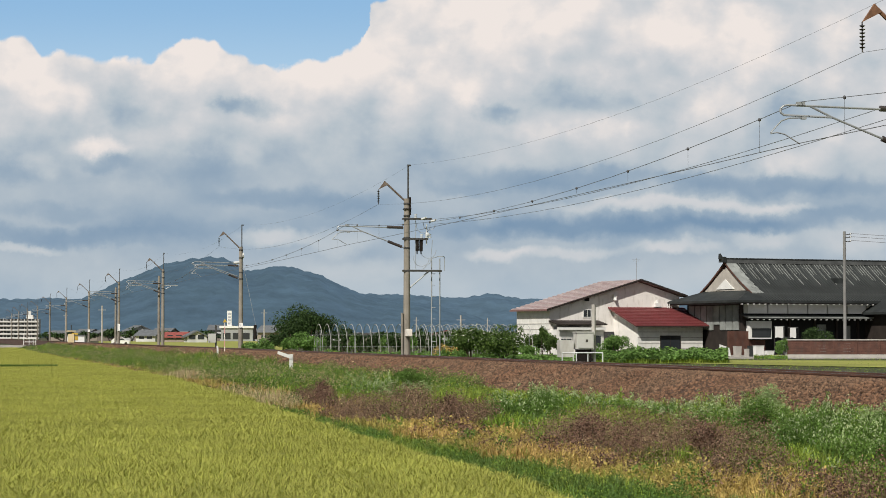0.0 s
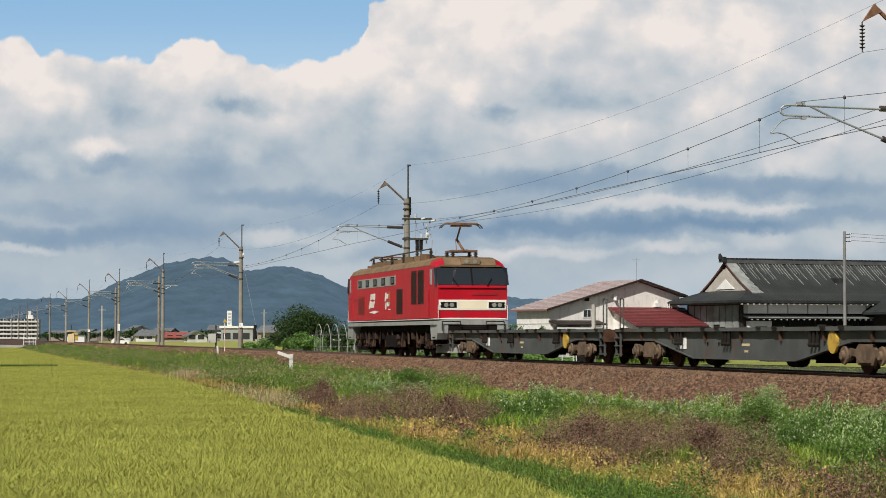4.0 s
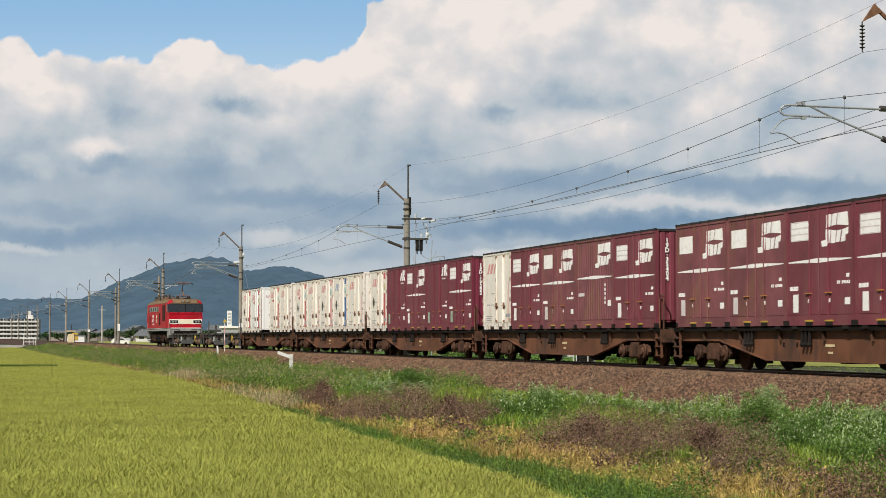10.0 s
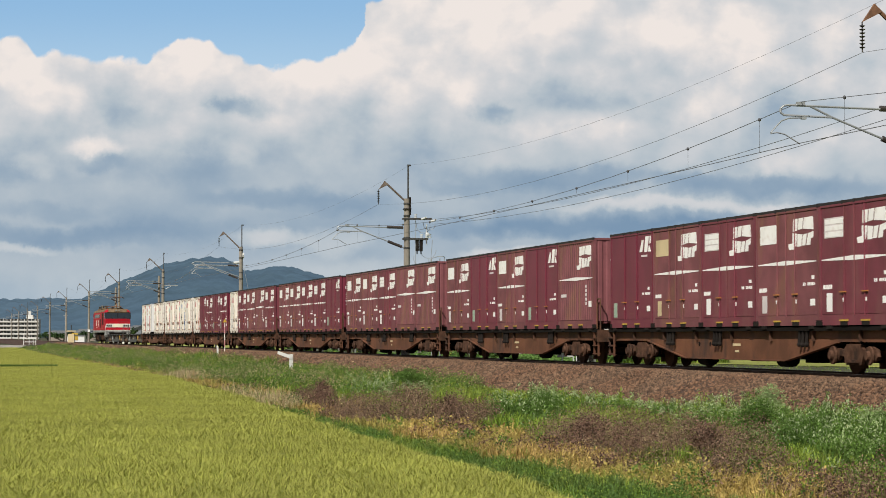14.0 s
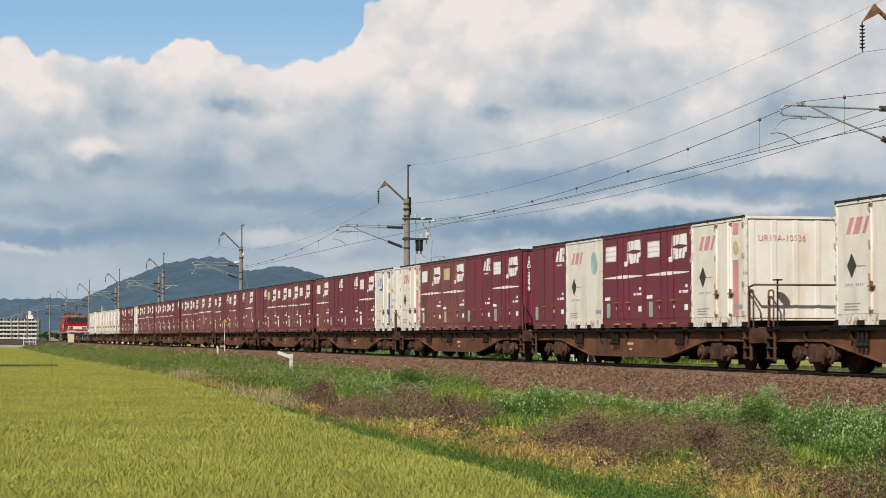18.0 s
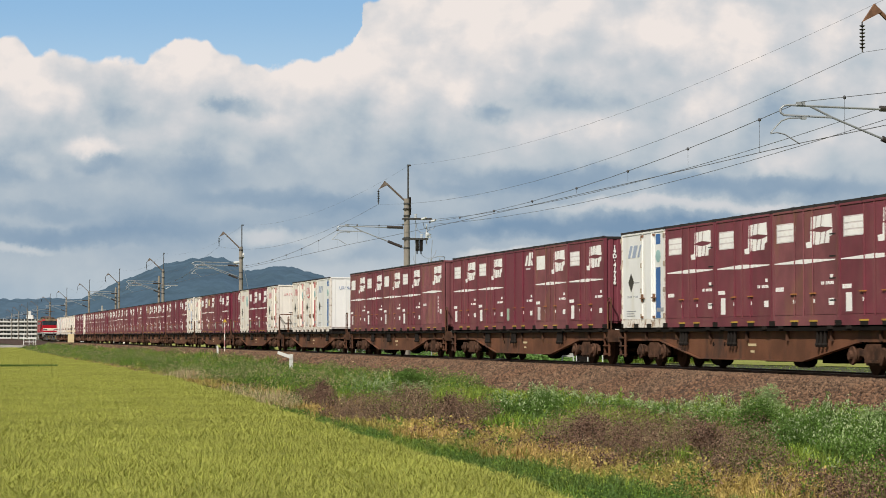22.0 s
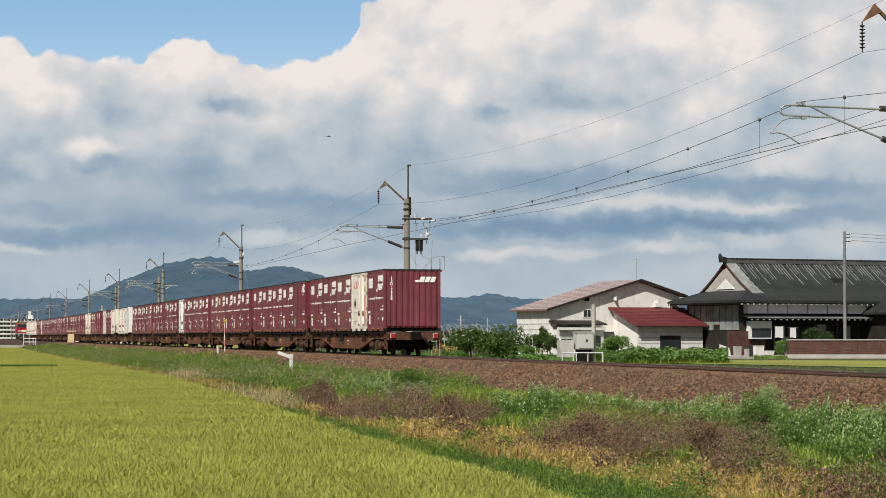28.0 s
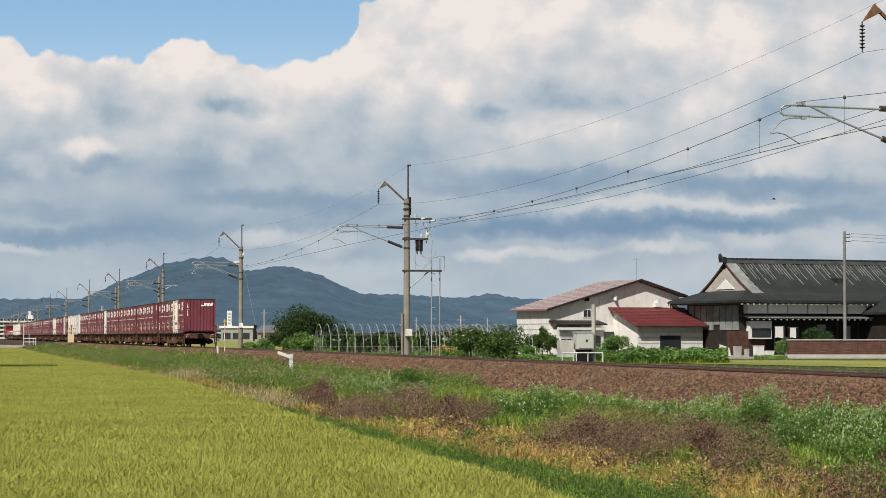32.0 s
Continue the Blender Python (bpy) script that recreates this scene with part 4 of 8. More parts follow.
        part("emblem", g, M["loco_white"], body, "white emblem of slanted blocks")
        part("emblem_stripe", P([(3.85, 1.76), (2.6, 1.7), (1.7, 1.77), (2.6, 1.83)]), M["loco_white"], body)
        for a, b, z0, z1, mm in ((0.2, 0.42, 2.2, 2.56, "loco_white"), (-0.28, 0.12, 2.3, 2.5, "loco_white"), (0.1, 0.34, 1.86, 2.14, "loco_white"), (-0.5, 0.02, 1.98, 2.16, "loco_white"), (-0.55, -0.38, 2.1, 2.6, "orange"), (-0.75, -0.25, 1.83, 1.87, "loco_white")):
            part("emblem_stroke", P([(a, z0), (b, z0), (b - 0.14, z1), (a - 0.14, z1)]), M[mm], body, "side emblem in slanted plain strokes")
        part("lettering", B(6.6, 7.3, 2.3, 2.38, 0.006), M["red_louvre"], body)
    # roof gear
    deck = Geo().box(-0.75, 0.75, -6.2, 6.2, 3.72, 3.86)
    for k in range(5):
        y = -4.6 + k * 2.1
        deck.box(-0.95, 0.95, y, y + 1.5, 3.7, 3.93)
    part("roof_hatch", deck, M["loco_roof"], lo, "dusty roof hatches and ducts")
    bus = Geo().tube([(-1.0, -6.6, 4.13), (-1.0, -2.0, 4.13), (-1.0, 3.0, 4.13), (-1.0, 5.0, 4.13), (-1.0, 5.7, 4.08)], 0.028)
    rr = random.Random(4)
    for k in range(16):
        y = -6.0 + k * 0.8 + rr.uniform(-0.2, 0.2)
        x = rr.choice((-1.0, -0.85, -0.6, 0.3))
        a, hh = rr.uniform(0.15, 0.4), rr.uniform(0.08, 0.22)
        part("roof_unit", Geo().box(x - 0.15, x + 0.2, y, y + a, 3.66, 3.76 + hh), M["rusty"] if k % 3 == 0 else M["loco_roof"], lo, "rust-stained roof equipment")
    part("roof_busbar", bus, M["steel_dark"], lo)
    for y in (-6.5, -4.0, -1.4, 1.0, 3.2, 5.0):
        ins = Geo().cyl((-1.0, y, 3.62), (-1.0, y, 4.1), 0.045, n=6)
        for k in range(7):
            ins.cyl((-1.0, y, 3.7 + k * 0.055), (-1.0, y, 3.725 + k * 0.055), 0.08, n=9)
        part("insulator", ins, M["insulator"], lo)
    pantograph(lo, -7.35, True)
    pantograph(lo, 6.9, False)
    part("underframe", Geo().box(-1.0, 1.0, -L + 1.25, L - 1.25, 0.8, 1.19).box(-1.25, 1.25, -1.0, 1.0, 0.3, 0.8), M["under"], lo)
    for y in (-6.2, 0.0, 6.2):
        bogie(lo, y, M["loco_bogie"], wb=1.15, r=0.52)
        for s in (-1, 1):
            part("bogie_frame", Geo().prism([(y - 1.75, 0.5), (y - 1.7, 0.78), (y - 0.7, 0.92), (y + 0.7, 0.92), (y + 1.7, 0.78), (y + 1.75, 0.5), (y + 1.5, 0.45), (y + 0.6, 0.32), (y - 0.6, 0.32), (y - 1.5, 0.45)], "x", s * 0.9, s * 1.0), M["under"], lo, "black bogie frame")
            for k in (-1, 1):
                part("coil_spring", Geo().cyl((s * 1.08, y + k * 0.85, 0.45), (s * 1.08, y + k * 0.85, 0.8), 0.1, n=10), M["loco_bogie"], lo)
                part("brake_cylinder", Geo().box(s * 1.0, s * 1.14, y + k * 1.6 - 0.14, y + k * 1.6 + 0.14, 0.3, 0.62), M["loco_bogie"], lo)
    rr = random.Random(12)
    for k in range(11):
        y = -7.9 + k * 1.5 + rr.uniform(-0.2, 0.2)
        h = rr.uniform(0.12, 0.3)
        part("damper", Geo().cyl((-1.2, y, 0.42), (-1.2, y + rr.uniform(-0.25, 0.25), 0.95), 0.045, n=8), M["loco_bogie"], lo)
        part("sand_pipe", Geo().tube([(-1.12, y + 0.5, 1.0), (-1.16, y + 0.55, 0.6), (-1.0, y + 0.75, 0.18)], 0.022), M["under"], lo)
        part("junction_box", Geo().box(-1.24, -1.05, y + 0.75, y + 0.75 + h, 0.62, 0.62 + h), M["loco_bogie"] if k % 3 else M["under"], lo)
    return lo


# ---- the train: what each wagon carries, from the leading end ----
RAKE = (
    "-----", "-----", "rs-dw", "cnplw", "rjAja", "nABGA", "BBAAj", "BBAGG", "BjBjG", "jTABA", "BjjAS", "RBTja",
    "jUaak", "-pcb-", "BABAG", "AAjBA", "LVAFA", "FTAAV", "VAAAj", "AABRA")
END_CODES = {5: "19D.19202", 6: "19D.35404", 7: "19D.47405", 8: "19G.7798", 9: "19G.9449", 10: "19D.41522", 12: "19D.32079", 16: "19D.41736", 17: "19D.41810", 18: "V19C.1971", 19: "19D.42699", 20: "19D.7938"}
REAR5 = 178.053                     # the trailing end of the fifth wagon's load at the middle of the clip


def make_kind(k, code="", end=False):
    return {
        "A": lambda: wine_container("wine", "mark_dim", "mark", code, end=end),
        "a": lambda: wine_container("wine_fresh", "mark_dim", "green_tag", code, end=end),
        "B": lambda: wine_container("wine_faded", "mark", "mark_dim", code, end=end),
        "T": lambda: wine_container("wine_faded", "mark_tan", "mark_tan", code, end=end),
        "F": lambda: wine_container("wine_faded", "mark_dim", "", code, slats=True),
        "V": lambda: wine_container("wine", "mark_dim", "", code, slats=True),
        "j": lambda: plain_wine_container(code),
        "G": lambda: ribbed_container(code),
        "r": lambda: white_container("cream", "red_mark", code=code, code_mat="red_mark"),
        "R": lambda: white_container("cream", "pink_mark", code=code),
        "s": lambda: white_container("white", "red_mark", diamond=False, crescent=True, code="UR19A-15567", code_mat="red_mark"),
        "w": lambda: white_container("cream", "pink_mark", (0.9, 0.92), diamond=False, code="UR19A", code_mat="red_mark"),
        "c": lambda: white_container("cream", "red_mark", crescent=True, globe=True),
        "d": lambda: white_container("cream", "red_mark", diamond=False, crescent=True, globe=True),
        "l": lambda: white_container("cream", "blue_mark", logo="blue_mark", globe=True),
        "p": lambda: white_container("cream", "pink_mark", diamond=True, globe=True),
        "k": lambda: white_container("cream", "pink_mark", code="UR19A-10536", code_mat="pink_mark"),
        "b": lambda: white_container("white", "blue_mark", logo="blue_mark", code="UR19A-693", smooth=True, globe=True),
        "L": lambda: white_container("white", "blue_mark", logo="blue_mark", globe=True),
        "n": lambda: white_container("cream", "pink_mark", (0.9, 0.92), diamond=False, globe=True),
        "S": lambda: white_container("cream", "blue_mark", (0.72, 0.85), logo="blue_mark", diamond=False, crescent=True, code="UR19A", code_mat="blue_mark"),
        "U": lambda: white_container("cream", "", logo="red_mark", globe=True, smooth=True),
    }[k]()


MOVERS = []                       # things of the train and their place along it
kinds, wagons = {}, {}
for n, load in enumerate(RAKE, 1):
    rear = REAR5 - WAGON * (n - 5)
    mid = rear + 9.42
    key = "grey" if n < 3 else "plat" if n in (13,) else "tail" if n == 20 else "brown"
    if key not in wagons:
        wagons[key] = build_wagon(*{"grey": ("wagon_grey", "bogie_tan"), "plat": ("wagon", "bogie", True), "tail": ("wagon", "bogie", False, True), "brown": ("wagon", "bogie")}[key])
        w = wagons[key]
    else:
        w = copy_thing(wagons[key], Matrix())
    MOVERS.append((w, mid, 0.0))
    for i, k in enumerate(load):
        if k == "-":
            continue
        code = END_CODES.get(n, "") if i == 4 else ""
        if code:
            c = make_kind(k, code, n == 20)
        elif k in kinds:
            c = copy_thing(kinds[k], Matrix())
        else:
            c = kinds[k] = make_kind(k)
        c.scale = (1, 1, 1.045)
        MOVERS.append((c, rear + 1.86 + (4 - i) * 3.78, 0.97))
loco = build_loco()
MOVERS.append((loco, REAR5 + 111.57, 0.0))


# ---- poles, brackets and wires ----
POLE_X = 3.0
POLES = (48.75, 107.3, 168.0, 226.7, 281.7, 336.7, 394.6, 450.6, 504.8, 559.7, 615.0, 670.0)


def insulator_string(g, top, n=7, pitch=0.085, r=0.075):
    x, y, z = top
    g.cyl((x, y, z), (x, y, z - n * pitch - 0.12), 0.018, n=5)
    for k in range(n):
        g.cyl((x, y, z - 0.09 - k * pitch), (x, y, z - 0.12 - k * pitch), r, r * 0.55, n=10)


def catenary_pole(y, n):
    p = thing("catenary_pole", "weathered concrete catenary pole with steel bracket arm", "utility pole", "catenary poles", at=pose(POLE_X, y, 0))
    part("shaft", Geo().cyl((0, 0, -0.85), (0, 0, 7.55), 0.185, 0.135, n=14), M["concrete"], p, "tapered concrete shaft")
    part("top_post", Geo().box(0.03, 0.1, -0.035, 0.035, 6.6, 9.2).box(0.02, 0.2, -0.05, 0.05, 9.16, 9.24), M["steel_dark"], p, "thin steel post on top")
    for z in (5.1, 5.6, 6.7, 7.3):
        part("band", Geo().cyl((0, 0, z - 0.04), (0, 0, z + 0.04), 0.165, n=14), M["steel_dark"], p)
    # feeder arm with a hanging insulator string
    arm = part("feeder_arm", Geo().tube([(0.25 if n > 1 else 0.0, 0, 7.05 if n > 1 else 7.35), (-1.05, 0, 8.3)], 0.05, 6).prism([(-1.12, 8.42), (-0.95, 8.22), (-1.42, 7.98)], "y", -0.05, 0.05), M["rusty"] if n == 0 else M["feeder"], p, "weathered feeder arm", pose(-0.25 if n > 1 else 0, 0, (0.2, 0.0)[n] if n < 2 else 0.3))
    g = Geo()
    insulator_string(g, (-1.43, 0, 7.98))
    part("insulator", g, M["insulator"], arm)
    # hinged cantilever over the track
    br = part("cantilever", Geo().tube([(-0.15, 0, 6.1), (-3.3, 0, 6.16), (-3.42, 0, 6.14), (-3.5, 0, 6.07), (-3.5, 0, 5.98), (-3.42, 0, 5.92), (-2.2, 0, 5.89)], 0.027, 7).tube([(-0.15, 0, 5.12), (-2.2, 0, 5.89), (-2.75, 0, 6.14)], 0.027, 7), M["steel"], p, "grey tubular cantilever")
    part("insulator", Geo().cyl((-0.2, 0, 6.11), (-1.0, 0, 6.13), 0.07, n=8).cyl((-0.25, 0, 5.16), (-0.95, 0, 5.42), 0.07, n=8), M["insulator"], br)
    part("steady_arm", Geo().tube([(-2.9, 0, 5.87), (-3.3, 0, 5.85), (-3.5, 0, 5.77), (-3.75, 0, 5.5)], 0.018).tube([(-3.75, 0, 5.48), (-3.6, 0, 5.51), (-3.4, 0, 5.47), (-3.02, 0, 5.25)], 0.016), M["steel"], br)
    part("clamp", Geo().box(-3.1, -2.9, -0.04, 0.04, 6.16, 6.24).box(-2.98, -2.87, -0.05, 0.05, 5.83, 5.88), M["steel"], br)
    if n in (2, 3, 4):
        br2 = part("second_cantilever", Geo().tube([(-0.3, 1.2, 6.35), (-3.4, 1.2, 6.42), (-3.6, 1.2, 6.3), (-3.4, 1.2, 6.18), (-2.4, 1.2, 6.15)], 0.027, 6).tube([(-0.3, 1.2, 5.4), (-2.4, 1.2, 6.15), (-2.9, 1.2, 6.4)], 0.027, 6).tube([(-0.3, 0.0, 6.2), (-0.3, 1.2, 6.35)], 0.03, 5).tube([(-0.1, 0.0, 5.3), (-0.3, 1.2, 5.4)], 0.03, 5), M["steel"], p, "second tubular cantilever of the overlap")
        part("steady_arm", Geo().tube([(-2.6, 1.2, 6.14), (-3.2, 1.2, 6.1), (-3.7, 1.2, 5.75), (-3.3, 1.2, 5.6)], 0.018), M["steel"], br2)
    if n == 2:
        part("tension_insulator", Geo().cyl((-0.55, 0, 6.32), (-0.12, 0, 6.36), 0.1, n=8).cyl((0.1, 0, 6.9), (0.22, 0, 6.9), 0.2, n=8), M["white_insulator"], p)
    if n == 3:
        part("stub_arm", Geo().box(0.1, 1.5, -0.05, 0.05, 5.86, 5.96).tube([(0.15, 0, 5.5), (1.0, 0, 5.9)], 0.03), M["steel"], p)
    if n in (3, 4):
        part("second_post", Geo().cyl((-0.35, 0.5, -0.85), (-0.35, 0.5, 6.9), 0.15, 0.12, n=12), M["concrete"], p, "shorter second post")
    if n in (2, 4, 5):
        part("notice_plate", Geo().box(-0.16, 0.14, -0.24, -0.19, 1.4, 1.75 if n != 4 else 2.3), M["mark"], p, "white notice plate")
    if n == 2:
        part("guy_wire", Geo().tube([(0.1, 0, 6.6), (1.3, -0.6, 0.4)], 0.012).cyl((1.3, -0.6, 0.5), (1.38, -0.64, -0.5), 0.06, n=6), M["steel"], p, "slanted guy wire")
        part("balance_weight", Geo().cyl((1.05, -0.4, 0.5), (1.05, -0.4, 1.6), 0.13, n=10), M["pocket"], p)
    if n == 1:
        equipment(p)
    return p


def equipment(p):
    """Cross-arms, switchgear, ladder and boxes of the equipped pole."""
    for z, x1 in ((6.55, 1.25), (5.55, 1.05), (3.98, 1.75)):
        part("cross_arm", Geo().box(-0.2, x1, -0.16, -0.1, z - 0.045, z + 0.045).box(-0.2, x1, 0.1, 0.16, z - 0.045, z + 0.045), M["steel_dark"], p, "dark steel cross-arm")
    part("arm_brace", Geo().tube([(0.15, 0, 3.15), (1.1, 0, 3.95)], 0.04), M["steel"], p)
    part("head_bracket", Geo().box(0.08, 0.2, -0.06, 0.06, 6.75, 7.62).box(-0.17, 0.2, -0.17, 0.17, 7.0, 7.06), M["pocket"], p, "black bracket at the pole's head")
    for x, z in ((0.7, 6.52), (1.2, 6.42)):
        g = Geo().cyl((x, -0.1, z), (x, -1.3, z + 0.05), 0.025, n=6)
        for k in range(6):
            g.cyl((x, -0.3 - k * 0.13, z + 0.01), (x, -0.34 - k * 0.13, z + 0.01), 0.055, 0.03, n=9)
        part("strain_insulator", g, M["white_insulator"], p)
    for x, z in ((0.45, 6.6), (0.75, 5.62), (1.0, 5.62), (1.16, 5.62)):
        g = Geo()
        for k in range(3):
            g.cyl((x, 0, z + k * 0.07), (x, 0, z + 0.04 + k * 0.07), 0.075, n=8)
        part("insulator", g, M["white_insulator"], p)
    part("lightning_arrester", Geo().cyl((1.0, 0, 5.25), (1.0, 0, 6.3), 0.03, n=6).ball((1.05, 0, 5.78), 0.11, 10, 6), M["white_insulator"], p)
    for x in (0.52, 0.72):
        part("switch_box", Geo().box(x - 0.07, x + 0.07, -0.1, 0.1, 4.95, 5.5).cyl((x, 0, 4.8), (x, 0, 5.6), 0.03, n=6), M["pocket"], p, "black switch unit")
    loops = Geo()
    for x, z, r in ((0.85, 6.2, 0.35), (1.15, 6.3, 0.3), (1.1, 5.0, 0.4), (0.75, 4.6, 0.4)):
        loops.tube([(x + r * math.cos(a), 0.05, z + r * math.sin(a)) for a in [math.pi * (0.9 + 0.16 * i) for i in range(8)]], 0.013)
    loops.tube([(0.45, 0, 6.5), (0.45, 0, 4.05)], 0.013).tube([(1.3, 0, 5.5), (1.2, 0, 4.4), (0.8, 0, 4.05)], 0.013)
    part("jumper_cable", loops, M["steel"], p)
    lad = Geo()
    for x in (1.3, 1.72):
        lad.cyl((x, 0.2, -0.9), (x, 0.2, 4.6), 0.03, n=6)
    for k in range(14):
        lad.cyl((1.3, 0.2, 0.2 + k * 0.28), (1.5 if k % 2 else 1.3, 0.2, 0.2 + k * 0.28), 0.015, n=5)
    lad.tube([(1.3, 0.2, 4.6), (1.6, 0.2, 4.7), (1.95, 0.2, 4.7), (1.95, 0.2, 4.0)], 0.02)
    part("access_ladder", lad, M["steel"], p, "grey steel access posts")
    part("meter_box", Geo().box(-0.12, 0.2, -0.36, -0.17, 0.75, 1.1), M["cream"], p, "pale box strapped to the pole")
    part("stub_post", Geo().cyl((-0.25, -0.1, -0.85), (-0.25, -0.1, 1.9), 0.06, 0.06, n=8), M["concrete"], p)


for n, y in enumerate(POLES):
    catenary_pole(y, n)


def wire(name, spans, r, label, sag):
    """A wire hung from point to point."""
    g = Geo()
    pts = []
    for a, b in zip(spans[:-1], spans[1:]):
        for k in range(12):
            t = k / 12
            pts.append((a[0] + (b[0] - a[0]) * t, a[1] + (b[1] - a[1]) * t, a[2] + (b[2] - a[2]) * t - 4 * sag * t * (1 - t)))
    pts.append(spans[-1])
    g.tube(pts, r, 4)
    return thing(name, label, "wire", "overhead wires", geo=g, material=M["wire"])


ALL = (-8.0,) + POLES
wire("earth_wire", [(POLE_X + 0.15, y, 9.22) for y in ALL], 0.0035, "thin earth wire above the poles", 0.85)
wire("feeder_wire", [(POLE_X - 1.43 - (0.25 if y > 150 else 0), y, 7.45 if y < 60 else 7.25 if y < 150 else 7.55) for y in ALL], 0.006, "feeder wire on insulator strings", 0.95)
wire("messenger_wire", [(0.0, y, 6.24) for y in ALL], 0.009, "carrying wire of the overhead line", 0.95)
contact = wire("contact_wire", [(0.1 * (-1) ** i, y, 5.25) for i, y in enumerate(ALL)], 0.01, "contact wire of the overhead line", 0.06)
wire("supply_wire", [(POLE_X + 0.9, y, z) for y, z in zip(ALL[:3], (6.8, 6.78, 6.5))], 0.009, "supply wire ending at the equipped pole", 0.6)
wire("supply_wire", [(POLE_X + 1.3, y, z) for y, z in zip(ALL[:3], (6.6, 6.58, 6.3))], 0.009, "supply wire ending at the equipped pole", 0.6)
drop = Geo()
for a, b in zip(ALL[:4], ALL[1:5]):
    for k in range(11):
        t = (k + 0.5) / 11
        y = a + (b - a) * t
        top = 6.24 - 3.8 * t * (1 - t)
        drop.cyl((0, y, 5.26), (0, y, top), 0.004, n=4)
        drop.ball((0, y, top), 0.045, 6, 4)
thing("droppers", "thin hangers between carrying and contact wire", "wire", geo=drop, material=M["wire"], kind="stuff")


# ---- sky backdrop and mountains ----
FWD = Vector((math.sin(YAW), math.cos(YAW), 0))
RIGHT = Vector((math.cos(YAW), -math.sin(YAW), 0))


def world_at(u, dist, z):
    """u: tangent of the bearing from the middle of the view."""
    return Vector((EYE[0], EYE[1], 0)) + FWD * dist + RIGHT * (u * dist) + Vector((0, 0, z))


# cloud shapes on the sky sheet: tops against the blue, then patches (place, half-widths, lighter or darker)
CLOUD_TOPS = ((-110, 70), (30, 68), (50, 74), (66, 100), (110, 96), (190, 110), (262, 114), (275, 94), (305, 84), (345, 72), (392, 82), (414, 98), (450, 116), (490, 124), (520, 112),
              (590, 104), (632, 84), (645, 66), (654, 10), (690, -8), (740, -25), (800, -90), (900, -150))
CLOUD_HEADS = ((-439, 478, 80, 50, 20), (-764, 495, 50, 40, 12), (-690, 425, 110, 30, 8), (-612, 341, 62, 17, 34), (-720, 305, 45, 25, 14), (-224, 425, 120, 60, 8), (-94, 535, 70, 60, 14), (-80, 415, 42, 40, 18),
               (66, 490, 150, 80, 12), (226, 505, 90, 60, 14), (366, 535, 90, 50, 10), (546, 535, 80, 60, 8), (216, 375, 120, 26, 14), (596, 310, 55, 22, 18), (700, 445, 60, 40, 10), (-350, 330, 40, 20, 8))
CLOUD_BASES = ((-352, 404, 62, 20, -40), (-605, 312, 55, 15, -18), (-544, 388, 60, 35, -12), (-500, 305, 120, 38, -14), (-754, 288, 45, 26, -18), (-360, 290, 120, 45, -10), (-310, 248, 130, 20, -20), (-694, 222, 110, 16, -10),
               (-670, 178, 190, 20, -26), (-480, 195, 140, 18, -14), (-164, 235, 100, 24, -18), (100, 396, 48, 15, -26), (280, 425, 60, 28, -10), (456, 465, 70, 45, -12), (620, 400, 120, 40, -8))
CLOUD_BANDS = ((416, 234, 230, 13, 34), (606, 232, 60, 10, 16), (96, 142, 60, 14, 26), (226, 146, 120, 11, 20), (406, 156, 80, 13, 28), (560, 172, 60, 22, 24), (716, 176, 90, 32, 20), (-294, 170, 70, 17, 30), (-184, 165, 60, 24, 20),
               (-744, 157, 60, 9, 20), (216, 282, 200, 24, -24), (566, 272, 230, 20, -30), (36, 258, 80, 14, -14), (216, 194, 260, 22, -36), (546, 200, 150, 17, -28), (700, 222, 100, 14, -14), (-120, 115, 90, 20, 10))


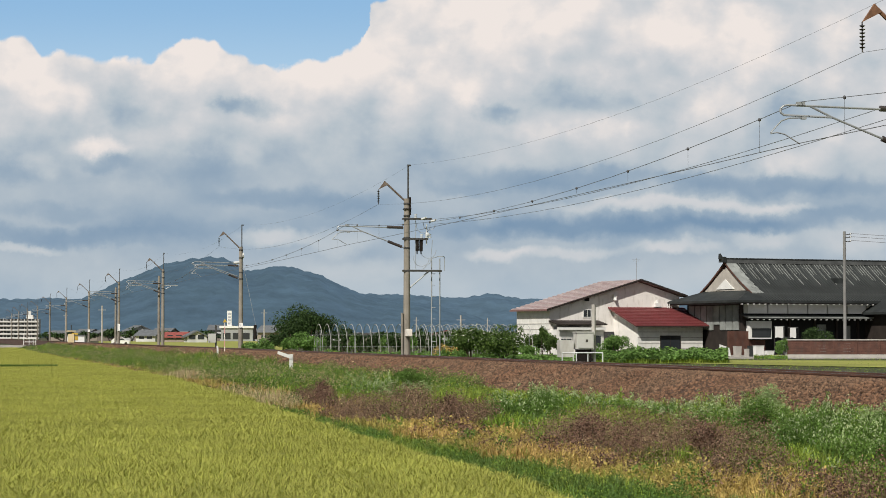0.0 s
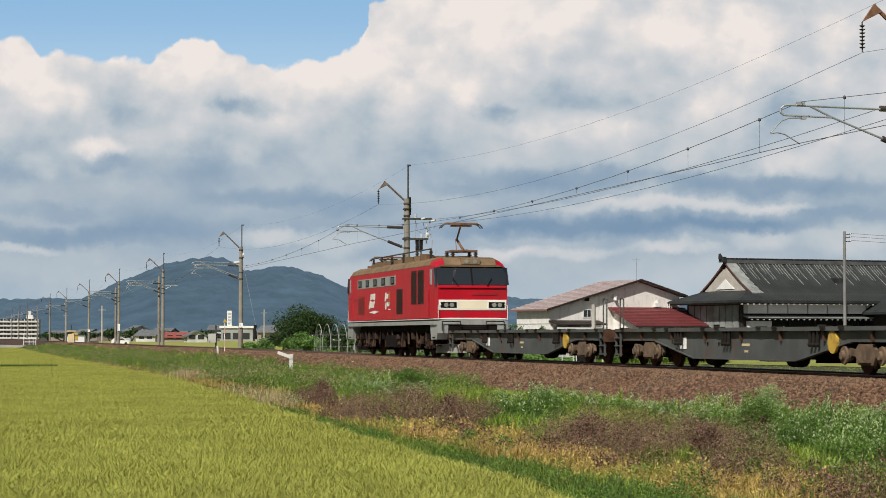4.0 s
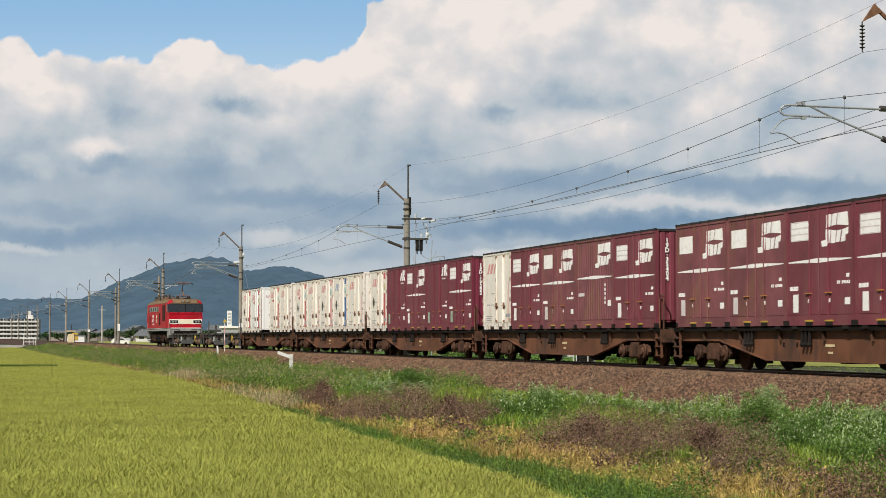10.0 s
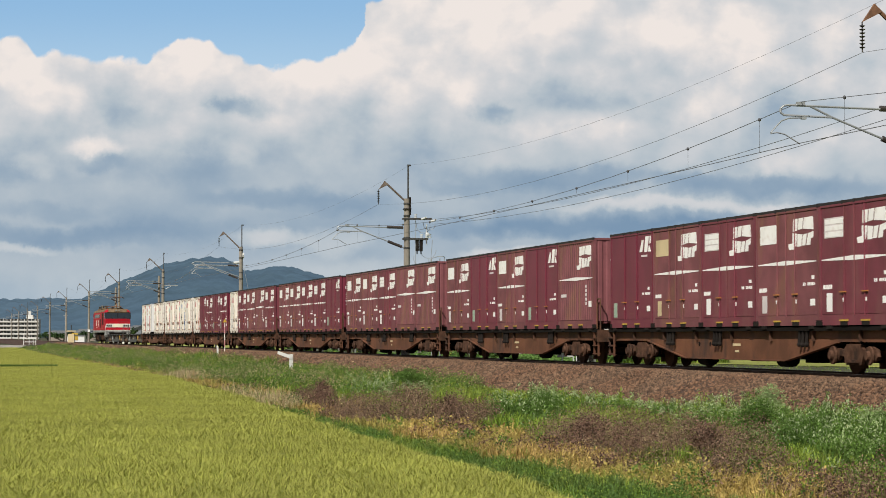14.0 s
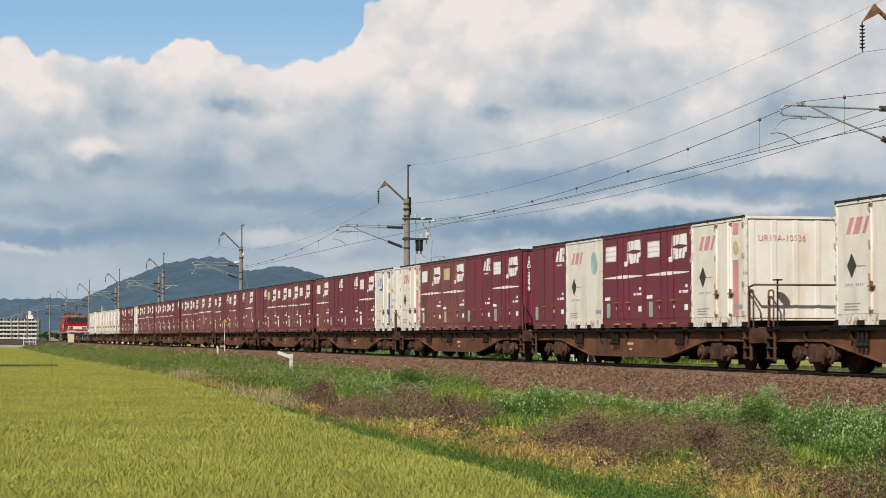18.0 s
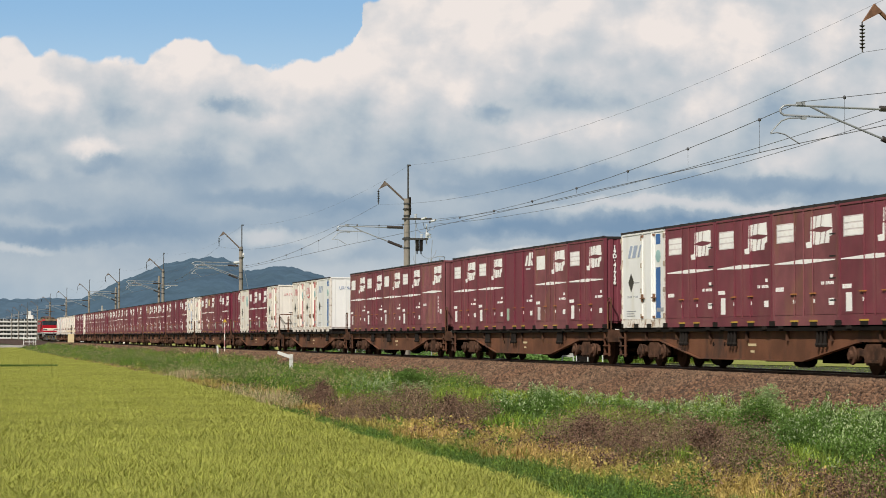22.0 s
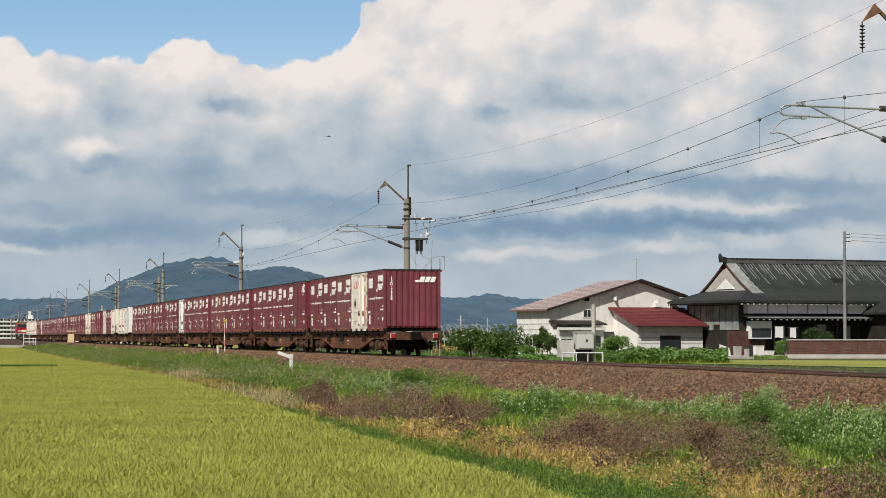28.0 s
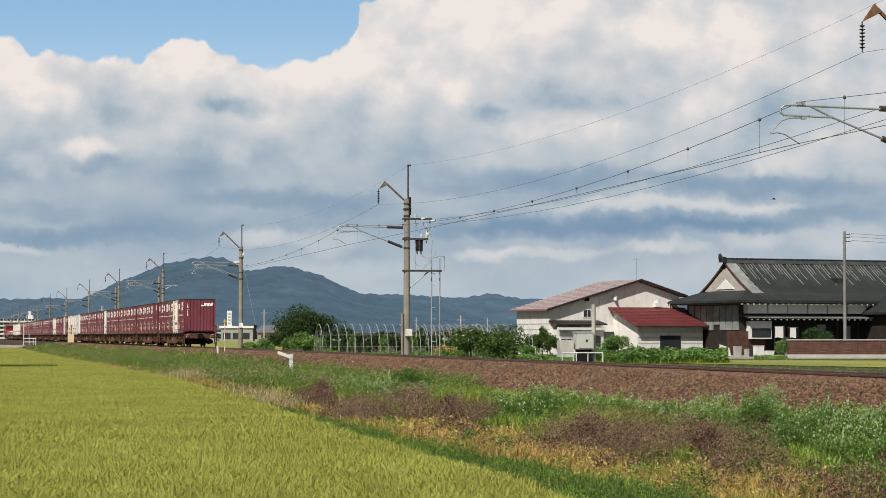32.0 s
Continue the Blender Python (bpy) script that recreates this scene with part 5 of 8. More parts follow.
def sky_material():
    """Cumulus over banded grey cloud, blue above; the sheet's own coordinates are bearing and height angle, in thousandths."""
    m = bpy.data.materials.new("cloudy_sky")
    m.use_nodes = True
    n, l = m.node_tree.nodes, m.node_tree.links
    n.remove(n["Principled BSDF"])
    em = n.new("ShaderNodeEmission")
    l.new(em.outputs[0], n["Material Output"].inputs[0])
    tc = n.new("ShaderNodeTexCoord")
    sep = n.new("ShaderNodeSeparateXYZ")
    l.new(tc.outputs["Object"], sep.inputs[0])

    def math_(op, a, b=None, c=None):
        x = n.new("ShaderNodeMath")
        x.operation = op
        for i, val in enumerate((a, b, c)):
            if val is None:
                continue
            if isinstance(val, (int, float)):
                x.inputs[i].default_value = val
            else:
                l.new(val, x.inputs[i])
        return x.outputs[0]

    def fbm(sx, sy, scale, detail, rough=0.55, dist=0.0, off=0.0, shift=(0.0, 0.0)):
        mp = n.new("ShaderNodeMapping")
        mp.inputs["Scale"].default_value = (sx, sy, 1)
        mp.inputs["Location"].default_value = (off + shift[0], off * 0.7 + shift[1], off)
        t = n.new("ShaderNodeTexNoise")
        t.inputs["Scale"].default_value, t.inputs["Detail"].default_value = scale, detail
        t.inputs["Roughness"].default_value, t.inputs["Distortion"].default_value = rough, dist
        l.new(tc.outputs["Object"], mp.inputs[0])
        l.new(mp.outputs[0], t.inputs["Vector"])
        return t.outputs["Fac"]

    def smooth(val, a, b, lo=0.0, hi=1.0):
        r = n.new("ShaderNodeMapRange")
        r.interpolation_type = "SMOOTHSTEP"
        for s, x in (("From Min", a), ("From Max", b), ("To Min", lo), ("To Max", hi)):
            r.inputs[s].default_value = x
        l.new(val, r.inputs["Value"])
        return r.outputs[0]

    def mix(fac, a, b):
        x = n.new("ShaderNodeMix")
        x.data_type = "RGBA"
        for s, val in ((0, fac), (6, a), (7, b)):
            if isinstance(val, tuple):
                x.inputs[s].default_value = (*val, 1)
            elif isinstance(val, (int, float)):
                x.inputs[s].default_value = val
            else:
                l.new(val, x.inputs[s])
        return x.outputs[2]

    def vec(op, a, b):
        x = n.new("ShaderNodeVectorMath")
        x.operation = op
        l.new(a, x.inputs[0])
        if isinstance(b, tuple):
            x.inputs[1].default_value = b
        elif b is not None:
            l.new(b, x.inputs[1])
        return x.outputs["Value"] if op == "LENGTH" else x.outputs["Vector"]

    def ramp(val, stops):
        """Value or colour by position; the stops may be plain numbers or colours."""
        r = n.new("ShaderNodeValToRGB")
        e = r.color_ramp.elements
        while len(e) < len(stops):
            e.new(0.5)
        for k, (at, c) in enumerate(stops):
            e[k].position = at
        for k, (at, c) in enumerate(stops):
            e[k].color = (*c, 1) if isinstance(c, tuple) else (c, c, c, 1)
        l.new(val, r.inputs[0])
        return r.outputs[0]

    def warp(scale, amount, start):
        t = n.new("ShaderNodeTexNoise")
        t.inputs["Scale"].default_value, t.inputs["Detail"].default_value, t.inputs["Roughness"].default_value = scale, 6.0, 0.6
        l.new(tc.outputs["Object"], t.inputs["Vector"])
        return vec("ADD", start, vec("MULTIPLY", vec("SUBTRACT", t.outputs["Color"], (0.5, 0.5, 0.5)), (amount, amount * 0.7, 0.0)))

    u, v = sep.outputs[0], sep.outputs[1]
    drifted = warp(26.0, 0.03, warp(8.0, 0.1, tc.outputs["Object"]))
    sd = n.new("ShaderNodeSeparateXYZ")
    l.new(drifted, sd.inputs[0])
    # cloud tops against the blue gap
    tops = [((x - 784 + 900) / 1800, (595 - y) / 1000) for x, y in CLOUD_TOPS]
    billow = math_("SUBTRACT", fbm(1, 1, 15.0, 8.0, 0.55, 0.2), 0.5)
    cell = n.new("ShaderNodeTexVoronoi")
    cell.feature = "SMOOTH_F1"
    cell.inputs["Scale"].default_value = 26.0
    l.new(drifted, cell.inputs["Vector"])
    puff = math_("SUBTRACT", 0.45, cell.outputs["Distance"])
    wave = math_("MULTIPLY_ADD", puff, 0.028, math_("MULTIPLY", billow, 0.045))
    edge = math_("ADD", ramp(math_("MULTIPLY_ADD", math_("MULTIPLY_ADD", billow, 0.03, u), 1 / 1.8, 0.5), tops), wave)
    depth = math_("SUBTRACT", edge, v)
    clear = smooth(depth, 0.004, -0.007)
    blue = mix(smooth(v, 0.42, 0.62), (0.42, 0.61, 0.79), (0.275, 0.485, 0.735))
    # light and shade of the cloud: a profile by height, lit heads and grey bases
    tone = ramp(sd.outputs[1], ((0.0, 0.46), (0.1, 0.45), (0.165, 0.39), (0.215, 0.36), (0.3, 0.46), (0.37, 0.6), (0.45, 0.72), (0.58, 0.84)))
    for cx, cy, rx, ry, k in CLOUD_HEADS + CLOUD_BASES + CLOUD_BANDS:
        d = vec("LENGTH", vec("MULTIPLY", vec("SUBTRACT", drifted, (cx / 1000, cy / 1000, 0.0)), (1000 / rx, 1000 / ry, 0.0)), None)
        tone = math_("MULTIPLY_ADD", smooth(d, 1.35, 0.25), k / 100, tone)
    body = fbm(1, 1.3, 5.5, 6.0, 0.47, 0.1, 3.1)
    relief = math_("SUBTRACT", body, fbm(1, 1.3, 5.5, 6.0, 0.47, 0.1, 3.1, (0.02, -0.08)))
    upper = smooth(v, 0.2, 0.42)
    tone = math_("MULTIPLY_ADD", math_("SUBTRACT", body, 0.5), 0.3, tone)
    tone = math_("MULTIPLY_ADD", math_("MULTIPLY", relief, math_("MULTIPLY_ADD", upper, 0.55, 0.2)), 1.0, tone)
    fleck = math_("SUBTRACT", fbm(1, 1.2, 22.0, 6.0, 0.55, 0.2, 5.3), fbm(1, 1.2, 22.0, 6.0, 0.55, 0.2, 5.3, (0.02, -0.06)))
    tone = math_("MULTIPLY_ADD", math_("MULTIPLY", fleck, math_("MULTIPLY_ADD", upper, 0.16, 0.05)), 1.0, tone)
    heap = n.new("ShaderNodeTexVoronoi")
    heap.feature = "SMOOTH_F1"
    heap.inputs["Scale"].default_value, heap.inputs["Smoothness"].default_value = 10.0, 0.5
    l.new(drifted, heap.inputs["Vector"])
    swell = math_("MULTIPLY_ADD", math_("SUBTRACT", 0.45, heap.outputs["Distance"]), 0.36, math_("MULTIPLY", puff, 0.2))
    tone = math_("MULTIPLY_ADD", swell, upper, tone)
    tone = math_("MULTIPLY_ADD", smooth(depth, 0.07, 0.0), 0.14, tone)
    cloud = ramp(tone, ((0.0, (0.2, 0.305, 0.435)), (0.3, (0.325, 0.415, 0.51)), (0.5, (0.48, 0.54, 0.59)), (0.72, (0.63, 0.64, 0.66)), (0.95, (0.86, 0.79, 0.75))))
    cloud = mix(math_("MULTIPLY", smooth(v, 0.14, 0.0), 0.55), cloud, (0.43, 0.54, 0.63))
    col = mix(clear, cloud, blue)
    l.new(col, em.inputs[0])
    em.inputs[1].default_value = 1.0
    return m


g = Geo()
xs, zs = span(-0.9, 0.9, 0.3), [-0.05, 0.2, 0.5, 0.9]
for zz in zs:
    for xx in xs:
        g.v.append((xx, zz, 0))
n = len(xs)
g.f = [(j * n + i, j * n + i + 1, (j + 1) * n + i + 1, (j + 1) * n + i) for j in range(len(zs) - 1) for i in range(n - 1)]
clouds = tagged(new("sky_backdrop", g.mesh("sky_backdrop", sky_material(), fix=False)), "drifting white and grey clouds before blue sky", "sky", kind="structure")
SKY_D = 4600.0
clouds.matrix_basis = Matrix.Translation(world_at(0, SKY_D, EYE[2])) @ Matrix((RIGHT, Vector((0, 0, 1)), -FWD)).transposed().to_4x4()
clouds.scale = (SKY_D * 0.2545 * 1,) * 3      # one unit is a thousand steps of the view's scale
clouds.visible_shadow = False


def hill_material(name, wood, haze, k):
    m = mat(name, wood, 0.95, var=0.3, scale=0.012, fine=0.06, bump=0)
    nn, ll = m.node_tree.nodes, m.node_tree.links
    # bluish glow mixed over the woods in place of distance haze
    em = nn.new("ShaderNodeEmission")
    em.inputs[0].default_value = (*haze, 1)
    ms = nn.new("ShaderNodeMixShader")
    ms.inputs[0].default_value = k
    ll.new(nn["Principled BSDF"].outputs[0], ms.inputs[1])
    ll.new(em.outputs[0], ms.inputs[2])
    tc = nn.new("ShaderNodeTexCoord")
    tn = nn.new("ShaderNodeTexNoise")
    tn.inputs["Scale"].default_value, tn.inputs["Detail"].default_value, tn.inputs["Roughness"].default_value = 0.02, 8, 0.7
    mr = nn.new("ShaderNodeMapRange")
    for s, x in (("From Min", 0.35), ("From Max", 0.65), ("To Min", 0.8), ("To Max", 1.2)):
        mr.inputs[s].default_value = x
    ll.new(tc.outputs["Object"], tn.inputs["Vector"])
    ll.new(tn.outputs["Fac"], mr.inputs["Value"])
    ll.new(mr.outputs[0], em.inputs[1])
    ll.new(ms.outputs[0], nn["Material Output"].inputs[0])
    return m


def hills(name, d0, d1, height, material, label, seed):
    """A range of hills seen across the plain; height gives the crest's height by bearing."""
    g = Geo()
    us, ds = span(-0.32, 0.42, 0.0014), span(0, 1, 0.05)
    for d in ds:
        for uu in us:
            dist = d0 + (d1 - d0) * d
            k = math.sin(d * math.pi / 2) ** 0.8
            r = 1 + (1 - d) * (0.16 * noise.fractal((uu * 50 + seed, d * 1.2, 0), 0.8, 2.0, 5) + 0.04 * noise.fractal((uu * 140 + seed, d * 5.0, 3), 0.9, 2.0, 4))
            z = (height(uu) * k * r + 0.0009 * noise.fractal((uu * 260 + seed, d * 9, 0), 0.9, 2.0, 3) + 0.0003 * noise.noise((uu * 1500, d * 30, seed))) * dist - 1.0
            g.v.append(tuple(world_at(uu, dist, z)))
    n = len(us)
    g.f = [(j * n + i, j * n + i + 1, (j + 1) * n + i + 1, (j + 1) * n + i) for j in range(len(ds) - 1) for i in range(n - 1)]
    ob = new(name, g.mesh(name, material, fix=False))
    for p in ob.data.polygons:
        p.use_smooth = True
    return tagged(ob, label, "mountain", kind="structure")


def bump_sum(u, items):
    return sum(a * math.exp(-((u - c) / s) ** 2 / 2) for a, c, s in items)


RIDGE = (97, 6, 76, 27, 62, 39, 55, 47, 50, 53, 58, 64, 70, 82, 98, 117, 129, 145, 162, 166, 176, 171, 184, 118, 159, 156, 150, 140, 127, 104, 93, 83, 83, 74, 74, 63, 57, 38, 32, 6, 8, 1)
NEAR = [(a * 1e-4, -0.2607 + i * 0.0075, 0.0062) for i, a in enumerate(RIDGE)]
hills("mountain_backdrop", 2700, 3400, lambda u: bump_sum(u, NEAR), hill_material("hazy_wooded_mountain", (0.035, 0.06, 0.045), (0.1, 0.165, 0.24), 0.74), "blue-grey wooded mountain across the plain", 3)
FARH = [(0.0108, -0.3 + i * 0.06, 0.038) for i in range(13)] + [(0.0022, 0.022, 0.006), (0.0022, -0.03, 0.02)]
hills("far_range_backdrop", 3700, 4200, lambda u: bump_sum(u, FARH), hill_material("hazy_distant_range", (0.04, 0.065, 0.055), (0.11, 0.178, 0.255), 0.76), "distant low blue mountain range", 11)
q = world_at(-0.0752, 3330, 0)
tw = thing("summit_towers", "white masts on the mountain's crest", "tower", at=pose(q.x, q.y, 99.0))
for i, (x, hgt, w) in enumerate(((-9, 1.8, 1.6), (-4, 4, 0.5), (3, 1.8, 2.4), (9, 3.5, 0.5), (14, 1.2, 2.0))):
    part("mast", Geo().box(x - w / 2, x + w / 2, -1, 1, -2, hgt), M["mark"], tw)


# ---- the farmhouses beyond the line ----
M["siding"] = mat("cream_siding", (0.78, 0.75, 0.715), 0.7, var=0.06, scale=0.8, dirt=(0.42, 0.38, 0.32), amount=0.35, streak=0.3, bump=0.1)
M["siding_white"] = mat("white_siding", (0.74, 0.73, 0.7), 0.65, var=0.05, dirt=(0.5, 0.48, 0.44), amount=0.35, streak=0.3, bump=0.1)
M["red_roof"] = mat("dull_red_sheet_roof", (0.15, 0.034, 0.036), 0.5, var=0.12, scale=0.7, dirt=(0.14, 0.05, 0.045), amount=0.5)
M["brown_roof"] = mat("faded_red_brown_roof", (0.2, 0.115, 0.11), 0.5, var=0.12, scale=0.6, dirt=(0.2, 0.13, 0.125), amount=0.5)
M["roof_seam_pink"] = mat("weathered_pale_seam", (0.44, 0.37, 0.37), 0.6, var=0.15)
M["tile"] = mat("dark_grey_roof_tile", (0.024, 0.028, 0.028), 0.65, var=0.3, scale=0.5, dirt=(0.06, 0.066, 0.064), amount=0.35, streak=1.0, spot=0.8, bump=0.3)
M["tile_pale"] = mat("lichen_grey_tile_edge", (0.25, 0.265, 0.255), 0.8, var=0.3, scale=0.8)
M["gable"] = mat("cream_grey_gable", (0.42, 0.39, 0.35), 0.8, var=0.1)
M["tile_ridge"] = mat("grey_ridge_tile", (0.095, 0.1, 0.1), 0.7, var=0.3, scale=1.0)
M["timber"] = mat("dark_stained_timber", (0.028, 0.021, 0.018), 0.7, var=0.3, fine=30)
M["brown_board"] = mat("reddish_brown_boards", (0.095, 0.042, 0.03), 0.75, var=0.25, scale=2, fine=30, dirt=(0.07, 0.045, 0.04), amount=0.5, streak=0.3)
M["plaster"] = mat("white_plaster", (0.72, 0.72, 0.7), 0.85, var=0.05, dirt=(0.5, 0.49, 0.46), amount=0.25)
M["window"] = glass("window_glass", (0.03, 0.035, 0.04), 0.1)
# near-black standing in for the shade inside openings
M["shade_in"] = mat("painted_room_shade", (0.012, 0.012, 0.013), 0.9, var=0.2)
M["cement"] = mat("pale_cement", (0.42, 0.4, 0.37), 0.9, var=0.12, dirt=(0.25, 0.23, 0.2), amount=0.4)
M["grey_box"] = mat("light_grey_box_paint", (0.5, 0.5, 0.47), 0.5, var=0.08, dirt=(0.3, 0.25, 0.2), amount=0.35, streak=0.3)
TURN = math.degrees(-YAW) + 24


def spot(u, dist, z):
    """A pose on the plain, turned like the farmhouses."""
    p = world_at(u, dist, z)
    return pose(p.x, p.y, p.z, 0, 0, TURN)


def gable_roof(g, x0, xr, x1, y0, y1, z0, zr, z1, th=0.14):
    """Two slopes as one folded slab, ridge along y."""
    g.prism([(x0, z0), (xr, zr), (x1, z1), (x1, z1 - th), (xr, zr - th), (x0, z0 - th)], "y", y0, y1)


def window_unit(parent, x0, x1, y, z0, z1, frame="timber", bars=1):
    f = part("window", Geo().box(x0 - 0.06, x1 + 0.06, y - 0.05, y + 0.04, z0 - 0.06, z1 + 0.06), M[frame], parent, "framed window")
    n = bars + 1
    for i in range(n):
        a = x0 + (x1 - x0) * i / n
        b = x0 + (x1 - x0) * (i + 1) / n
        part("pane", Geo().box(a + 0.03, b - 0.03, y - 0.065, y - 0.045, z0 + 0.02, z1 - 0.02), M["window"], f)


def white_house():
    h = thing("farmhouse", "cream-sided house with faded red-brown roof and red lean-to", "house", at=spot(0.0881, 205, 0))
    G = -0.95
    # gable wall, side walls
    wall = Geo().prism([(-9.2, G), (4.3, G), (4.3, 4.45), (0, 5.75), (-9.2, 3.1)], "y", 0.0, 0.2)
    part("gable_wall", wall, M["siding"], h, "cream gable wall")
    part("side_wall", Geo().box(-9.2, -9.0, 0.2, 6.6, G, 3.05), M["siding_white"], h, "white clapboard side wall")
    part("side_wall", Geo().box(4.1, 4.3, 0.2, 6.6, G, 4.4), M["siding"], h)
    part("back_wall", Geo().prism([(-9.2, G), (4.3, G), (4.3, 4.45), (0, 5.75), (-9.2, 3.1)], "y", 6.6, 6.8), M["siding"], h)
    for i in range(7):
        part("siding_board", Geo().box(-9.225, -9.19, 0.0, 6.6, G + 0.3 + i * 0.5, G + 0.36 + i * 0.5), M["cement"], h)
    r = Geo()
    gable_roof(r, -9.75, 0, 4.9, -0.55, 7.2, 3.18, 5.98, 4.52)
    roof = part("roof", r, M["brown_roof"], h, "faded red-brown metal roof")
    for i in range(20):
        x = -9.5 + i * 0.48
        z = 3.18 + (x + 9.75) / 9.75 * 2.8
        part("roof_batten", Geo().prism([(x - 0.07, z - 0.04), (x + 0.07, z), (x + 0.07, z + 0.075), (x - 0.07, z + 0.035)], "y", -0.55, 7.2), M["roof_seam_pink"], roof, "pale weathered seam")
    part("bargeboard", Geo().prism([(-9.75, 3.06), (0, 5.86), (4.9, 4.4), (4.9, 4.56), (0, 6.03), (-9.75, 3.22)], "y", -0.6, -0.55), M["timber"], roof, "dark bargeboard")
    ant = part("antenna", Geo().cyl((0.05, 0.5, 5.9), (0.05, 0.5, 7.95), 0.025, n=5).box(-0.35, 0.45, 0.48, 0.52, 7.8, 7.83).box(-0.2, -0.17, 0.3, 0.7, 7.7, 7.73).box(0.2, 0.23, 0.3, 0.7, 7.7, 7.73), M["steel"], h, "television antenna")
    # upper windows and fittings
    window_unit(h, -5.75, -5.0, 0.0, 2.5, 3.15, "plaster")
    part("vent", Geo().box(-5.65, -5.15, -0.06, 0.02, 3.95, 4.25), M["shade_in"], h)
    part("wall_lamp", Geo().box(-2.7, -2.4, -0.22, 0.0, 4.1, 4.5).cyl((-2.55, -0.2, 4.2), (-2.55, -0.3, 4.0), 0.12, n=8), M["plaster"], h)
    part("wall_vent_hood", Geo().box(1.6, 2.1, -0.35, 0.0, 3.45, 3.85).cyl((1.85, -0.2, 3.8), (1.85, -0.2, 4.1), 0.12, n=8), M["plaster"], h)
    # low lean-to with canopy on the long side
    part("porch_wall", Geo().box(-9.1, -4.3, -1.2, 0.0, G, 1.35), M["siding_white"], h, "white lean-to wall")
    part("canopy", Geo().prism([(-1.75, 1.75), (-1.75, 1.86), (0.0, 2.2), (0.0, 2.05)], "x", -9.3, -4.2), M["timber"], h, "dark canopy edge")
    part("canopy_fascia", Geo().box(-9.2, -4.3, -1.62, -1.5, 1.3, 1.55), M["plaster"], h)
    window_unit(h, -8.7, -7.6, -1.2, -0.4, 0.55, "plaster")
    part("doorway", Geo().box(-7.2, -6.3, -1.23, -1.15, G, 0.1), M["shade_in"], h, "dark doorway")
    window_unit(h, -6.0, -4.6, -1.2, -0.2, 0.8, "plaster")
    window_unit(h, -3.9, -2.0, 0.0, -0.3, 1.1, "timber")
    # red lean-to in front of the gable
    part("annex_wall", Geo().box(-2.6, 4.1, -4.6, -4.4, G, 1.7), M["siding_white"], h, "white lean-to front wall")
    for s, x in ((-1, -2.6), (1, 3.9)):
        part("annex_side_wall", Geo().prism([(-4.4, G), (0.0, G), (0.0, 3.2), (-4.4, 1.7)], "x", x, x + 0.2), M["siding"], h)
    for i in range(4):
        part("siding_board", Geo().box(-2.62, 4.12, -4.615, -4.58, G + 0.55 + i * 0.5, G + 0.61 + i * 0.5), M["cement"], h)
    ar = part("annex_roof", Geo().prism([(-5.3, 1.6), (-5.3, 1.72), (0.0, 3.42), (0.0, 3.28)], "x", -3.2, 4.75), M["red_roof"], h, "dull red sheet-metal roof")
    for i in range(12):
        y = -5.2 + i * 0.44
        z = 1.72 + (y + 5.3) / 5.3 * 1.7
        part("roof_seam", Geo().box(-3.2, 4.75, y - 0.02, y + 0.02, z - 0.02, z + 0.04), M["red_roof"], ar)
    part("gutter", Geo().box(-3.2, 4.75, -5.36, -5.28, 1.55, 1.66), M["timber"], ar)
    window_unit(h, -0.3, 1.7, -4.6, -0.5, 0.75, "timber")
    for x in (2.9, 3.1, 3.35):
        part("pipe", Geo().cyl((x, -0.3, 3.2), (x, -0.3, 3.75), 0.05, n=6), M["plaster"], h)


